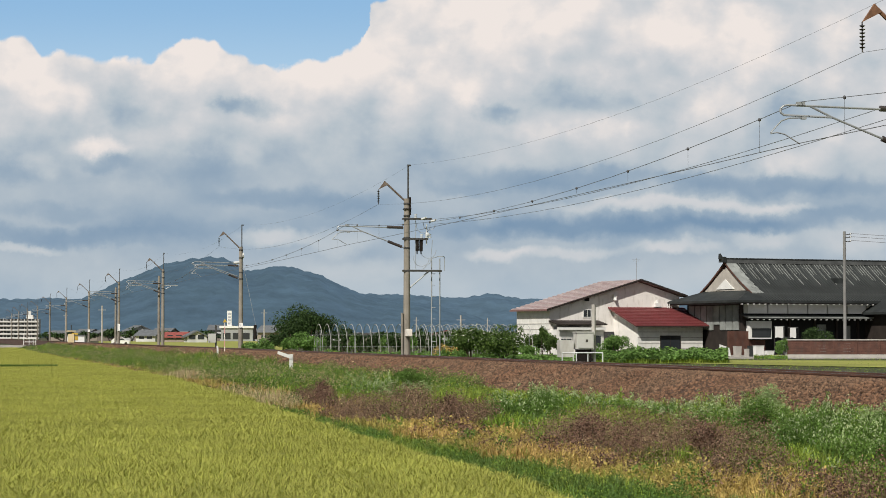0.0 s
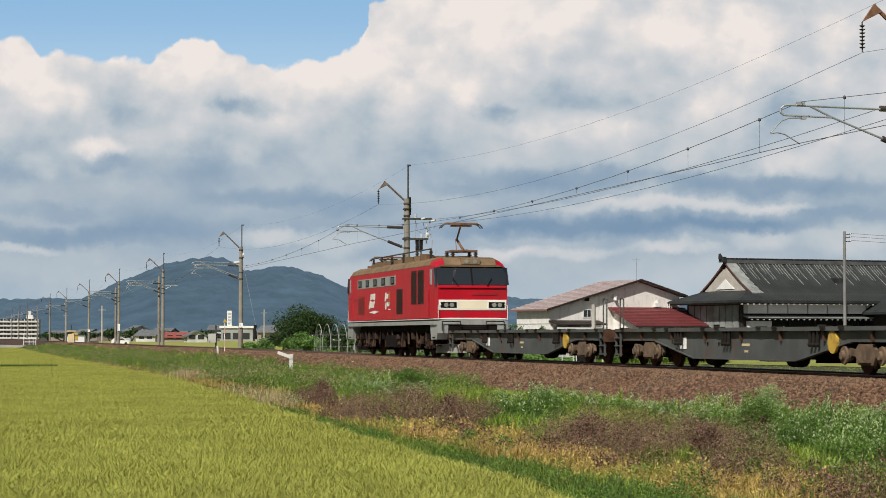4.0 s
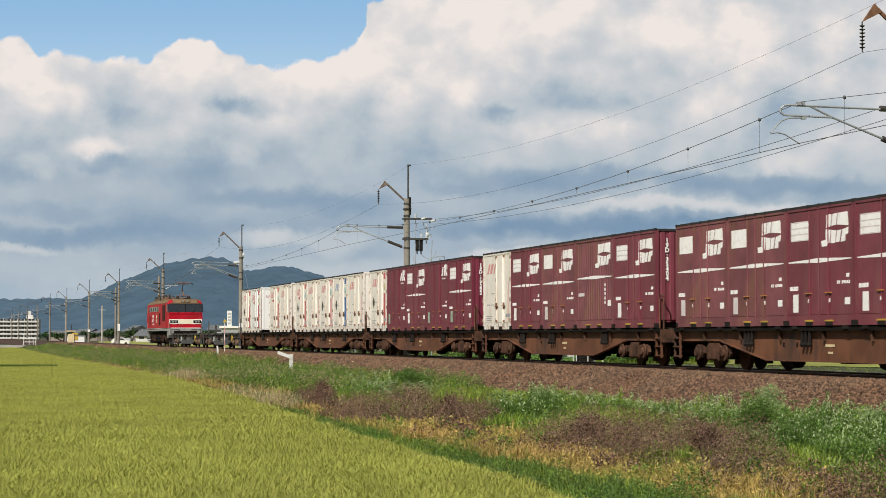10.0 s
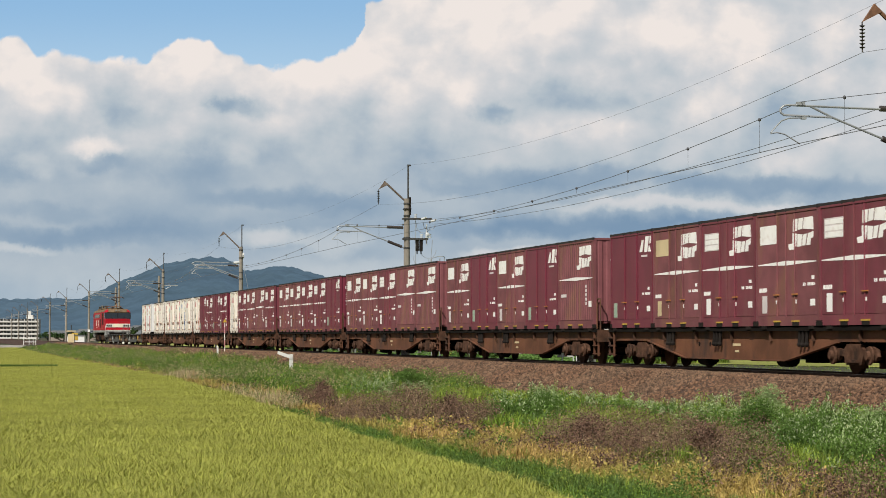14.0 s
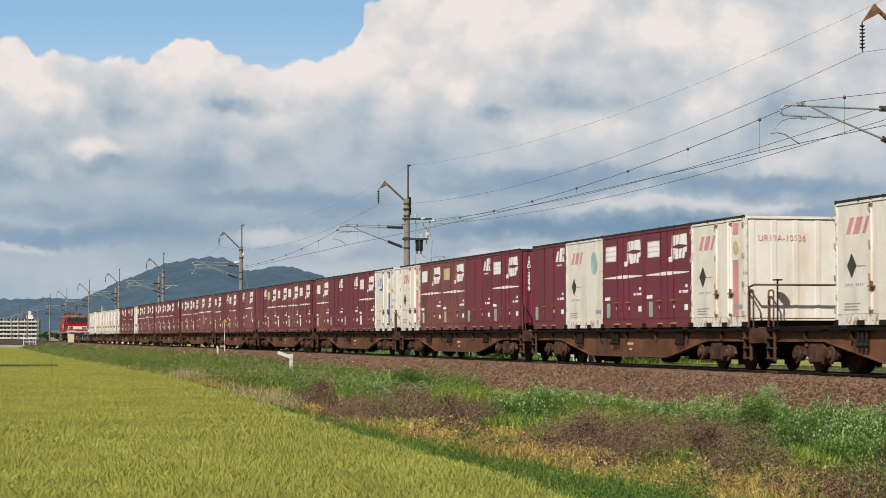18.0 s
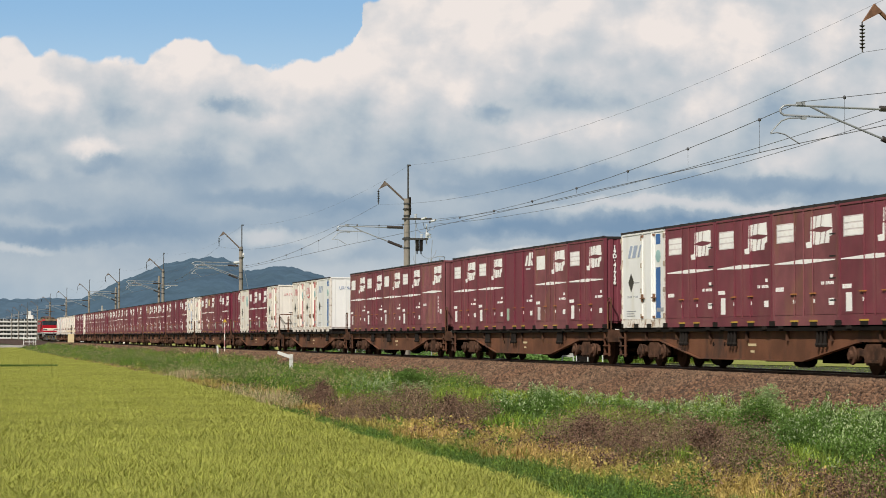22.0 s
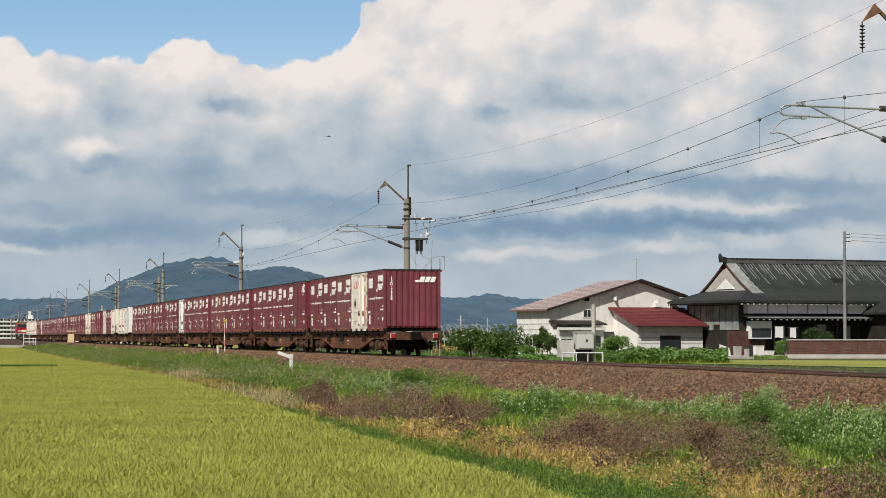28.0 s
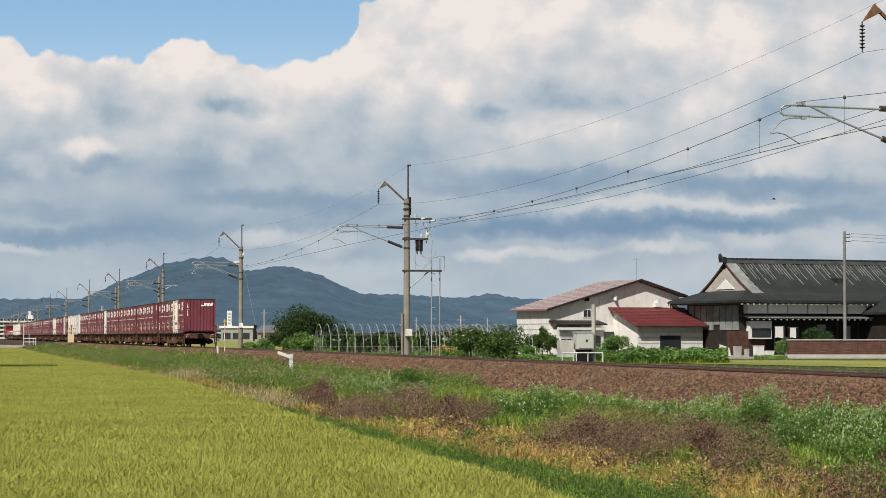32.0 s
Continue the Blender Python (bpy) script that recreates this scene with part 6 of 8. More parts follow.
def tiled_house():
    """Large traditional house with a hip-and-gable tile roof; origin at the front eave corner."""
    h = thing("traditional_house", "large traditional house with dark grey tiled roof", "house", at=spot(0.1326, 195, 0.3))
    G, LEN, DEP = -1.25, 27.0, 12.5

    def slope(t):
        """Profile of the roof, eave to ridge, slightly hollow."""
        return 3.62 + 3.55 * (0.66 * t + 0.34 * t * t)
    n = 8
    prof = [(t / n * DEP / 2, slope(t / n)) for t in range(n + 1)]
    full = prof + [(DEP - y, z) for y, z in reversed(prof[:-1])]
    low = [(y, z - 0.22) for y, z in reversed(full)]
    roof = part("roof", Geo().prism(full + low, "x", 3.0, LEN), M["tile"], h, "dark tiled roof, streaked with lichen")
    # hipped skirt under the gable
    sk = Geo()
    sk.add([(0, 0, 3.62), (0, DEP, 3.62), (3.05, DEP - 2.6, 4.68), (3.05, 2.6, 4.68), (0, 0, 3.42), (0, DEP, 3.42), (3.05, DEP - 2.6, 4.45), (3.05, 2.6, 4.45)],
           [(0, 1, 2, 3), (4, 5, 6, 7), (0, 1, 5, 4), (1, 2, 6, 5), (2, 3, 7, 6), (3, 0, 4, 7)])
    sk.add([(0, 0, 3.62), (3.05, 0, 3.62), (3.05, 2.6, 4.68), (0, 0, 3.42), (3.05, 0, 3.42), (3.05, 2.6, 4.45)], [(0, 1, 2), (3, 4, 5), (0, 1, 4, 3), (1, 2, 5, 4), (2, 0, 3, 5)])
    part("hip_roof", sk, M["tile"], roof, "hipped tile skirt")
    part("gable_panel", Geo().prism([(2.5, 4.55), (DEP - 2.5, 4.55), (DEP / 2, 6.72)], "x", 2.6, 2.75), M["gable"], roof)
    part("gable_plaster", Geo().prism([(4.7, 4.72), (DEP - 4.7, 4.72), (DEP / 2, 5.6)], "x", 2.52, 2.6), M["plaster"], roof, "white plaster gable triangle")
    barge = Geo()
    for a, b in zip(full[2:-3], full[3:-2]):
        barge.add([(2.45, a[0], a[1] + 0.05), (2.45, b[0], b[1] + 0.05), (2.45, b[0], b[1] - 0.12), (2.45, a[0], a[1] - 0.12), (3.0, a[0], a[1] + 0.05), (3.0, b[0], b[1] + 0.05), (3.0, b[0], b[1] - 0.12), (3.0, a[0], a[1] - 0.12)],
                  [(0, 1, 2, 3), (4, 5, 6, 7), (0, 1, 5, 4), (2, 3, 7, 6)])
    part("bargeboard", barge, M["brown_board"], roof, "curved brown bargeboard")
    rg = part("ridge", Geo().box(2.5, LEN, DEP / 2 - 0.25, DEP / 2 + 0.25, 7.08, 7.48), M["tile_ridge"], roof, "high tiled ridge")
    part("ridge_end", Geo().box(2.1, 2.5, DEP / 2 - 0.35, DEP / 2 + 0.35, 7.15, 7.65).prism([(1.95, 7.45), (2.3, 7.45), (2.0, 7.95)], "y", DEP / 2 - 0.2, DEP / 2 + 0.2), M["tile"], rg, "ornamental ridge end")
    part("ridge_band", Geo().box(2.5, LEN, DEP / 2 - 0.29, DEP / 2 + 0.29, 7.48, 7.56), M["tile"], rg)
    vg = Geo()
    for a, b in zip(prof[2:-1], prof[3:]):
        vg.add([(2.5, a[0], a[1] + 0.06), (3.7, a[0], a[1] + 0.06), (3.5, b[0], b[1] + 0.09), (2.5, b[0], b[1] + 0.09), (2.5, a[0], a[1] - 0.1), (3.7, a[0], a[1] - 0.1), (3.5, b[0], b[1] - 0.1), (2.5, b[0], b[1] - 0.1)],
               [(0, 1, 2, 3), (4, 5, 6, 7), (0, 1, 5, 4), (1, 2, 6, 5), (2, 3, 7, 6), (3, 0, 4, 7)])
    part("verge_tiles", vg, M["tile_pale"], roof, "pale lichen-grey verge tiles")
    for i in range(79):                  # tile courses running down the slope
        x = 3.1 + i * 0.3
        rib = Geo()
        for a, b in zip(prof[:-1], prof[1:]):
            rib.add([(x - 0.05, a[0], a[1]), (x + 0.05, a[0], a[1]), (x + 0.05, b[0], b[1]), (x - 0.05, b[0], b[1]), (x, a[0], a[1] + 0.075), (x, b[0], b[1] + 0.075)],
                    [(0, 4, 5, 3), (1, 2, 5, 4), (0, 1, 4)])
        if i == 0:
            base = rib.mesh("tile_course", M["tile"])
            part("tile_course", base, None, roof)
        else:
            part("tile_course", base, None, roof, at=pose(i * 0.3, 0, 0))
    for i in range(70):                  # pale lichen streaks on the upper courses
        if i % 5 == 2:
            continue
        x = 3.55 + i * 0.3
        k = 4 + (i * 7) % 3 + (1 if i % 2 else 0)
        rib = Geo()
        for a, b in zip(prof[k:-1], prof[k + 1:]):
            rib.add([(x - 0.008, a[0], a[1] + 0.07), (x + 0.008, a[0], a[1] + 0.07), (x + 0.03, b[0], b[1] + 0.085), (x - 0.03, b[0], b[1] + 0.085), (x, a[0], a[1] - 0.05), (x, b[0], b[1] - 0.05)], [(0, 1, 2, 3), (0, 3, 5, 4), (1, 4, 5, 2)])
        part("pale_tile_course", rib, M["tile_pale"], roof)
    part("eave_board", Geo().box(0.1, LEN, 0.08, 0.2, 3.3, 3.5).box(0.1, 0.22, 0.1, DEP - 0.1, 3.28, 3.48), M["timber"], h)
    for i in range(44):
        part("rafter_end", Geo().box(0.45 + i * 0.6, 0.58 + i * 0.6, 0.02, 0.3, 3.24, 3.32), M["plaster"], h)
    # walls behind the eaves
    part("wall_core", Geo().box(1.4, LEN - 1, 1.5, DEP - 1.4, G, 3.5), M["timber"], h, "dark timber walls")
    # black sheet put before the wall as the shade of open rooms
    part("room_shade", Geo().box(3.6, LEN - 1.5, 1.42, 1.5, G + 0.1, 2.0), M["shade_in"], h)
    for i in range(9):
        x = 1.55 + i * 2.1
        part("plaster_panel", Geo().box(x, x + 1.95, 0.72, 1.5, 2.46, 3.3), M["plaster"], h, "white plaster panel")
    for i in range(4):
        y = 2.0 + i * 2.2
        part("wall_board", Geo().box(1.3, 1.4, y, y + 0.95, 1.0, 3.2), M["tile_pale"], h, "weathered grey wall board")
        part("wall_board", Geo().box(1.3, 1.4, y + 1.1, y + 2.05, 1.0 + 0.5 * (i % 2), 3.2), M["tile_pale"], h, "weathered grey wall board")
    pent = part("pent_roof", Geo().prism([(0.1, 1.98), (0.1, 2.1), (1.5, 2.5), (1.5, 2.35)], "x", 1.2, LEN - 3), M["tile"], h, "narrow tiled pent roof")
    part("pent_edge", Geo().box(1.2, LEN - 3, 0.04, 0.1, 2.04, 2.16), M["tile_pale"], pent)
    for i in range(36):
        part("rafter_end", Geo().box(1.54 + i * 0.6, 1.66 + i * 0.6, 0.1, 0.3, 1.88, 1.95), M["plaster"], pent)
    # bay window, sliding doors, boards
    bay = part("bay_window", Geo().box(1.8, 4.0, 0.75, 1.5, 0.2, 1.8), M["plaster"], h, "white-framed bay window")
    part("pane", Geo().box(1.95, 3.9, 0.71, 0.76, 0.35, 1.15), M["window"], bay)
    part("blind", Geo().box(1.9, 3.95, 0.7, 0.75, 1.25, 1.72), M["plaster"], bay)
    part("board_wall", Geo().box(-0.2, 1.9, 1.1, 1.4, G, 0.9), M["brown_board"], h, "brown boarded wall")
    part("board_wall", Geo().box(1.9, 3.6, 1.2, 1.45, G, 0.1), M["brown_board"], h, "brown boarded wall")
    for x in (6.2, 8.9, 11.2, 13.5, 16.0, 18.5):
        part("post", Geo().box(x - 0.1, x + 0.1, 1.2, 1.42, G, 2.3), M["timber"], h)
    for x, w, z in ((5.4, 0.8, 0.4), (9.2, 0.9, 1.5), (16.4, 2.0, 0.3), (12.2, 0.5, 1.4)):
        part("sliding_screen", Geo().box(x, x + w, 1.3, 1.4, G, z), M["tile_pale"], h, "grey sliding screen")
    # small porch gable towards the far end
    po = part("porch_roof", Geo().prism([(13.6, 2.6), (16.2, 4.3), (18.8, 2.6), (18.8, 2.4), (16.2, 4.08), (13.6, 2.4)], "y", -3.2, 2.0), M["tile"], h, "tiled porch roof")
    part("porch_verge", Geo().prism([(13.5, 2.62), (16.2, 4.4), (18.9, 2.62), (18.9, 2.5), (16.2, 4.22), (13.5, 2.5)], "y", -3.35, -3.2), M["tile_pale"], po)
    part("porch_wall", Geo().box(14.4, 18.0, -2.6, 1.5, G, 2.5), M["timber"], h)
    part("vent_lantern", Geo().box(12.4, 13.4, 3.4, 4.4, 5.1, 5.75), M["tile"], roof)


white_house()
tiled_house()


def yard():
    """Laundry, bins, wall, utility pole beside the tiled house."""
    for du, w, hgt in ((0.1514, 0.8, 0.95), (0.1576, 0.6, 0.85)):
        q = world_at(du, 189, 0.62)
        t = thing("hanging_sheet", "white laundry hanging under the eaves", "laundry", at=pose(q.x, q.y, q.z, 0, 0, TURN))
        part("cloth", Geo().prism([(-w / 2, 0), (-w / 6, 0.04), (w / 4, -0.03), (w / 2, 0), (w / 2 - 0.02, hgt), (-w / 2 + 0.02, hgt)], "y", -0.02, 0.02), M["plaster"], t)
        part("rod", Geo().cyl((-0.5, 0, hgt), (0.5, 0, hgt), 0.012, n=5), M["steel"], t)
        for x in (-0.5, 0.5):
            part("pole", Geo().cyl((x, 0, -1.56), (x, 0, hgt + 0.05), 0.018, n=5), M["steel_dark"], t)
    for u, w, hg, k in ((0.1325, 0.45, 0.8, "cement"), (0.137, 0.35, 0.6, "cement"), (0.1415, 0.7, 0.85, "plaster"), (0.1465, 0.6, 0.45, "plaster"), (0.1385, 0.35, 0.85, "tile")):
        q = world_at(u, 178, -0.92)
        t = thing("storage_bin", "pale bin standing in the yard", "bin", "yard bins", at=pose(q.x, q.y, q.z, 0, 0, TURN))
        part("body", Geo().loft([[(-w / 2, -w / 2, 0), (w / 2, -w / 2, 0), (w / 2, w / 2, 0), (-w / 2, w / 2, 0)], [(-w * 0.55, -w * 0.55, hg), (w * 0.55, -w * 0.55, hg), (w * 0.55, w * 0.55, hg), (-w * 0.55, w * 0.55, hg)]]), M[k], t)
        part("lid", Geo().box(-w * 0.58, w * 0.58, -w * 0.58, w * 0.58, hg, hg + 0.06), M[k], t)
    q = world_at(0.1245, 182, -0.92)
    t = thing("white_sign_board", "tilted white board leaning in the yard", "board", at=pose(q.x, q.y, q.z, 0, 0, TURN))
    part("board", Geo().prism([(0, 1.0), (0.9, 0.75), (1.1, -0.1), (0.8, -0.1), (0.6, 0.5), (0, 0.7)], "y", -0.03, 0.03), M["plaster"], t)
    # boundary wall of brown boards on a cement footing
    q = world_at(0.1552, 170, -0.95)
    f = thing("boundary_fence", "reddish-brown board fence on a cement footing", "fence", at=pose(q.x, q.y, q.z, 0, 0, math.degrees(-YAW)))
    part("footing", Geo().box(-0.2, 14.0, -0.25, 0.25, -0.1, 0.3), M["cement"], f, "pale cement footing")
    part("coping", Geo().box(-0.1, 14.0, -0.12, 0.14, 1.38, 1.46), M["cement"], f, "pale coping")
    for i in range(8):
        part("post", Geo().box(i * 1.75 - 0.06, i * 1.75 + 0.06, -0.1, 0.1, 0.3, 1.4), M["brown_board"], f)
        for k in range(5):
            part("board", Geo().box(i * 1.75 + 0.06, i * 1.75 + 1.69, -0.04, 0.04, 0.31 + k * 0.215, 0.31 + k * 0.215 + 0.2), M["brown_board"], f)
    # utility pole
    q = world_at(0.181, 178, -0.95)
    p = thing("utility_pole", "grey concrete utility pole with short wires", "utility pole", at=pose(q.x, q.y, q.z, 0, 0, math.degrees(-YAW)))
    part("shaft", Geo().cyl((0, 0, 0), (0, 0, 10.1), 0.14, 0.11, n=12), M["pole_grey"], p)
    for z in (9.3, 9.6, 9.85):
        part("bracket", Geo().box(-0.1, 0.55, -0.04, 0.04, z - 0.03, z + 0.03), M["steel_dark"], p)
        part("insulator", Geo().cyl((0.5, 0, z), (0.5, 0, z + 0.14), 0.06, n=8), M["white_insulator"], p)
    for z in (9.4, 9.7, 9.95):
        wire("service_wire", [(q.x + 0.4, q.y, q.z + z), (q.x + 40, q.y - 14, q.z + z - 0.6)], 0.02, "service wire from the utility pole", 0.7)
    # yard paving
    g = Geo()
    a, b, c, d = (world_at(u, dd, -0.885) for u, dd in ((0.12, 160), (0.3, 160), (0.3, 192), (0.12, 192)))
    g.add([a, b, c, d], [(0, 1, 2, 3)])
    tagged(new("yard_paving", g.mesh("yard_paving", M["gravel"])), "pale gravel yard before the houses", "yard", kind="structure")
    g = Geo()
    a, b, c, d = (world_at(u, dd, -0.86) for u, dd in ((0.075, 140), (0.3, 100), (0.3, 146), (0.1, 149)))
    g.add([a, b, c, d], [(0, 1, 2, 3)])
    tagged(new("far_rice_field", g.mesh("far_rice_field", M["far_field"])), "bright yellow-green field beyond the track", "field", kind="structure")


yard()


# ---- things along the track ----
def trackside():
    x, y = 4.3, 81.0
    b = thing("relay_box", "grey equipment box on a dark pedestal", "equipment box", at=pose(x, y, -0.8))
    part("pedestal", Geo().box(-0.25, 0.22, -0.2, 0.2, 0.0, 1.06).box(-0.3, 0.27, -0.25, 0.25, 0.6, 0.7), M["pocket"], b)
    bx = part("cabinet", Geo().box(-0.36, 0.3, -0.25, 0.25, 1.05, 1.68).box(-0.39, 0.33, -0.28, 0.28, 1.68, 1.72), M["grey_box"], b, "light grey cabinet")
    part("door", Geo().box(-0.32, 0.26, -0.275, -0.25, 1.09, 1.64), M["grey_box"], bx)
    part("plate", Geo().box(-0.03, 0.06, -0.285, -0.27, 1.32, 1.42), M["diamond"], bx)
    part("post", Geo().cyl((0.4, 0.1, 0), (0.4, 0.1, 2.75), 0.09, 0.08, n=10), M["cement"], b, "short concrete post")
    part("side_cabinet", Geo().box(-1.0, -0.45, -0.1, 0.25, 0.75, 1.4), M["grey_box"], b)
    r = thing("guard_rail", "low pale pipe railing around the equipment", "railing", at=pose(x, y - 0.8, -0.8))
    part("top_rail", Geo().tube([(-1.1, 0, 0), (-1.1, 0, 0.92), (0.48, 0, 0.92), (0.48, 0, 0)], 0.025), M["white_insulator"], r)
    part("rail", Geo().tube([(-0.55, 0.4, 0), (-0.55, 0.4, 0.92), (0.4, 0.4, 0.92)], 0.025), M["white_insulator"], r)
    for xx in (-0.55, -0.1):
        part("upright", Geo().cyl((xx, 0, 0), (xx, 0, 0.92), 0.022, n=6), M["white_insulator"], r)
    s = thing("gradient_post", "white track sign with a tilted arm", "track sign", at=pose(-4.4, 97.0, -0.9))
    part("post", Geo().box(-0.08, 0.08, -0.05, 0.05, 0, 0.85), M["plaster"], s)
    part("arm", Geo().prism([(-0.62, 0.86), (-0.6, 1.0), (0.04, 0.78), (0.04, 0.62)], "y", -0.09, -0.05), M["plaster"], s, "tilted white arm")
    c = thing("track_cabinet", "grey equipment box on a dark post", "equipment box", at=pose(3.6, 190.7, -0.7))
    part("box", Geo().box(-0.33, 0.33, -0.15, 0.2, 0.9, 1.67), M["grey_box"], c)
    part("post", Geo().box(0.28, 0.42, 0, 0.1, -0.1, 2.4), M["steel_dark"], c)
    k = thing("white_stake", "leaning white stake beside the ballast", "track sign", at=pose(-2.75, 137.0, -0.6))
    part("stake", Geo().prism([(0.1, -0.4), (0.24, -0.4), (0.14, 0.75), (0.04, 0.75)], "y", -0.03, 0.03), M["plaster"], k)
    w = thing("warning_post", "red and white striped post with yellow plate", "track sign", at=pose(-2.2, 137.0, -0.6))
    for k in range(8):
        part("stripe", Geo().cyl((0, 0, -0.9 + k * 0.4), (0, 0, -0.5 + k * 0.4), 0.024, n=8), M["cream"] if k % 2 else M["pink_mark"], w)
    part("plate", Geo().prism([(-0.13, 2.2), (0.13, 2.2), (0, 2.42)], "y", -0.06, -0.03), M["yellow"], w)
    for y, xx in ((190, -3.2), (205, -3.3), (262, -3.2), (330, -3.4), (292, -3.6)):
        m = thing("marker_stake", "short white marker stake beside the ballast", "marker", "marker stakes", at=pose(xx, y, -0.95))
        part("stake", Geo().box(-0.08, 0.08, -0.05, 0.05, 0, 0.42), M["plaster"], m)
        part("cap", Geo().box(-0.09, 0.09, -0.06, 0.06, 0.42, 0.5), M["plaster"], m)


trackside()


# ---- greenhouse hoops ----
def hoop_house():
    q = world_at(-0.056, 152, -0.92)
    h = thing("greenhouse_frame", "bare white pipe hoops of an uncovered greenhouse", "greenhouse", at=pose(q.x, q.y, q.z, 0, 0, math.degrees(-YAW) + 11))
    arch = Geo().tube([(0, -2.2 * math.cos(a), 2.5 * math.sin(a) ** 0.75 if math.sin(a) > 0 else 0) for a in [math.pi * i / 14 for i in range(15)]], 0.02, 5).mesh("hoop", M["hoop"])
    for i in range(27):
        part("hoop", arch, None, h, at=pose(i * 0.56, 0, 0))
    for y, z in ((-2.0, 0.95), (-1.55, 1.75), (1.55, 1.75)):
        part("purlin", Geo().cyl((-0.3, y, z), (14.8, y, z), 0.011, n=5), M["steel"], h)
    for x in (0, 14.6):
        for y in (-0.8, 0.8):
            part("end_post", Geo().cyl((x, y, 0), (x, y, 2.1), 0.018, n=5), M["steel"], h)
    q2 = world_at(-0.01, 172, -0.92)
    h2 = thing("greenhouse_frame", "low greenhouse with rolled grey plastic sheet", "greenhouse", at=pose(q2.x, q2.y, q2.z, 0, 0, math.degrees(-YAW) + 15))
    for i in range(12):
        part("hoop", arch, None, h2, at=pose(i * 0.62, 0, 0))
    part("plastic_roll", Geo().cyl((0, -1.9, 1.2), (7.0, -1.9, 1.25), 0.22, n=10), M["tile_pale"], h2)


hoop_house()


# ---- town on the plain ----
M["apt"] = mat("apartment_concrete", (0.62, 0.61, 0.58), 0.8, var=0.06, scale=0.2, bump=0)
M["roof_grey"] = mat("grey_town_roof", (0.13, 0.14, 0.15), 0.7, var=0.2, bump=0)
M["roof_red"] = mat("red_town_roof", (0.26, 0.07, 0.06), 0.7, var=0.2, bump=0)
M["roof_blue"] = mat("slate_town_roof", (0.1, 0.13, 0.17), 0.6, var=0.2, bump=0)
# white walls toned down, the haze before them put into the colour
M["wall_pale"] = mat("pale_town_wall", (0.52, 0.52, 0.52), 0.8, var=0.15, scale=0.3, bump=0)
M["wall_grey"] = mat("grey_store_wall", (0.3, 0.31, 0.31), 0.8, var=0.15, scale=0.3, bump=0)
M["wall_tan"] = mat("tan_town_wall", (0.27, 0.23, 0.19), 0.8, var=0.1, bump=0)


def town_house(u, dist, w, d, h, rh, wall, roof, turn=0.0):
    q = world_at(u, dist, -1.0)
    t = thing("town_house", f"small distant house with {roof.split('_')[1]} roof", "house", "houses of the town", at=pose(q.x, q.y, q.z, 0, 0, math.degrees(-YAW) + turn))
    part("wall", Geo().prism([(-w / 2, 0), (w / 2, 0), (w / 2, h), (0, h + rh * 0.95), (-w / 2, h)], "y", -d / 2, d / 2), M[wall], t)
    r = Geo()
    gable_roof(r, -w / 2 - 0.6, 0, w / 2 + 0.6, -d / 2 - 0.5, d / 2 + 0.5, h, h + rh, h, 0.25)
    part("roof", r, M[roof], t)
    for x in (-w * 0.25, w * 0.2) if dist < 700 else (w * 0.1,):
        part("window", Geo().box(x - 0.8, x + 0.8, -d / 2 - 0.06, -d / 2 + 0.05, 1.0, 2.1), M["window"], t)
    for y in (-d * 0.2, d * 0.2) if dist < 700 else ():
        part("window", Geo().box(-w / 2 - 0.06, -w / 2 + 0.05, y - 0.8, y + 0.8, 1.0, 2.1), M["window"], t)


rnd = random.Random(5)
for u, dist, w, d, h, rh, wall, roof, turn in (
        (-0.1375, 760, 8, 6, 3.6, 1.9, "wall_pale", "roof_grey", 30), (-0.1315, 640, 8, 6, 2.0, 1.6, "wall_pale", "roof_grey", 75), (-0.1195, 600, 5.5, 6, 1.6, 1.3, "wall_tan", "roof_red", 80),
        (-0.1115, 560, 5.0, 6, 1.7, 1.5, "wall_pale", "roof_grey", 15), (-0.1, 820, 12, 8, 4.2, 1.8, "wall_pale", "roof_grey", 90), (-0.125, 820, 9, 7, 3.0, 1.8, "wall_tan", "roof_grey", 70),
        (-0.152, 760, 9, 7, 2.6, 1.6, "wall_tan", "roof_grey", 30), (-0.16, 860, 9, 7, 2.8, 1.8, "wall_tan", "roof_grey", 60), (-0.076, 640, 8, 7, 3.0, 1.9, "wall_tan", "roof_grey", 70)):
    town_house(u, dist, w, d, h, rh, wall, roof, turn)
for i in range(26):
    u = -0.06 + i * 0.0045 + rnd.uniform(-0.002, 0.002)
    town_house(u, rnd.uniform(700, 1100), rnd.uniform(7, 11), rnd.uniform(6, 8), rnd.uniform(1.6, 2.6), rnd.uniform(0.9, 1.5), rnd.choice(("wall_pale", "wall_tan", "wall_tan")), rnd.choice(("roof_grey", "roof_blue", "roof_grey", "roof_red")), rnd.uniform(0, 180))
for i in range(24):
    u = -0.172 + i * 0.0042 + rnd.uniform(-0.002, 0.002)
    town_house(u, rnd.uniform(720, 1000), rnd.uniform(6, 10), rnd.uniform(5, 8), rnd.uniform(1.5, 2.8), rnd.uniform(0.9, 1.6), rnd.choice(("wall_pale", "wall_tan", "wall_tan")), rnd.choice(("roof_grey", "roof_blue", "roof_grey")), rnd.uniform(0, 180))


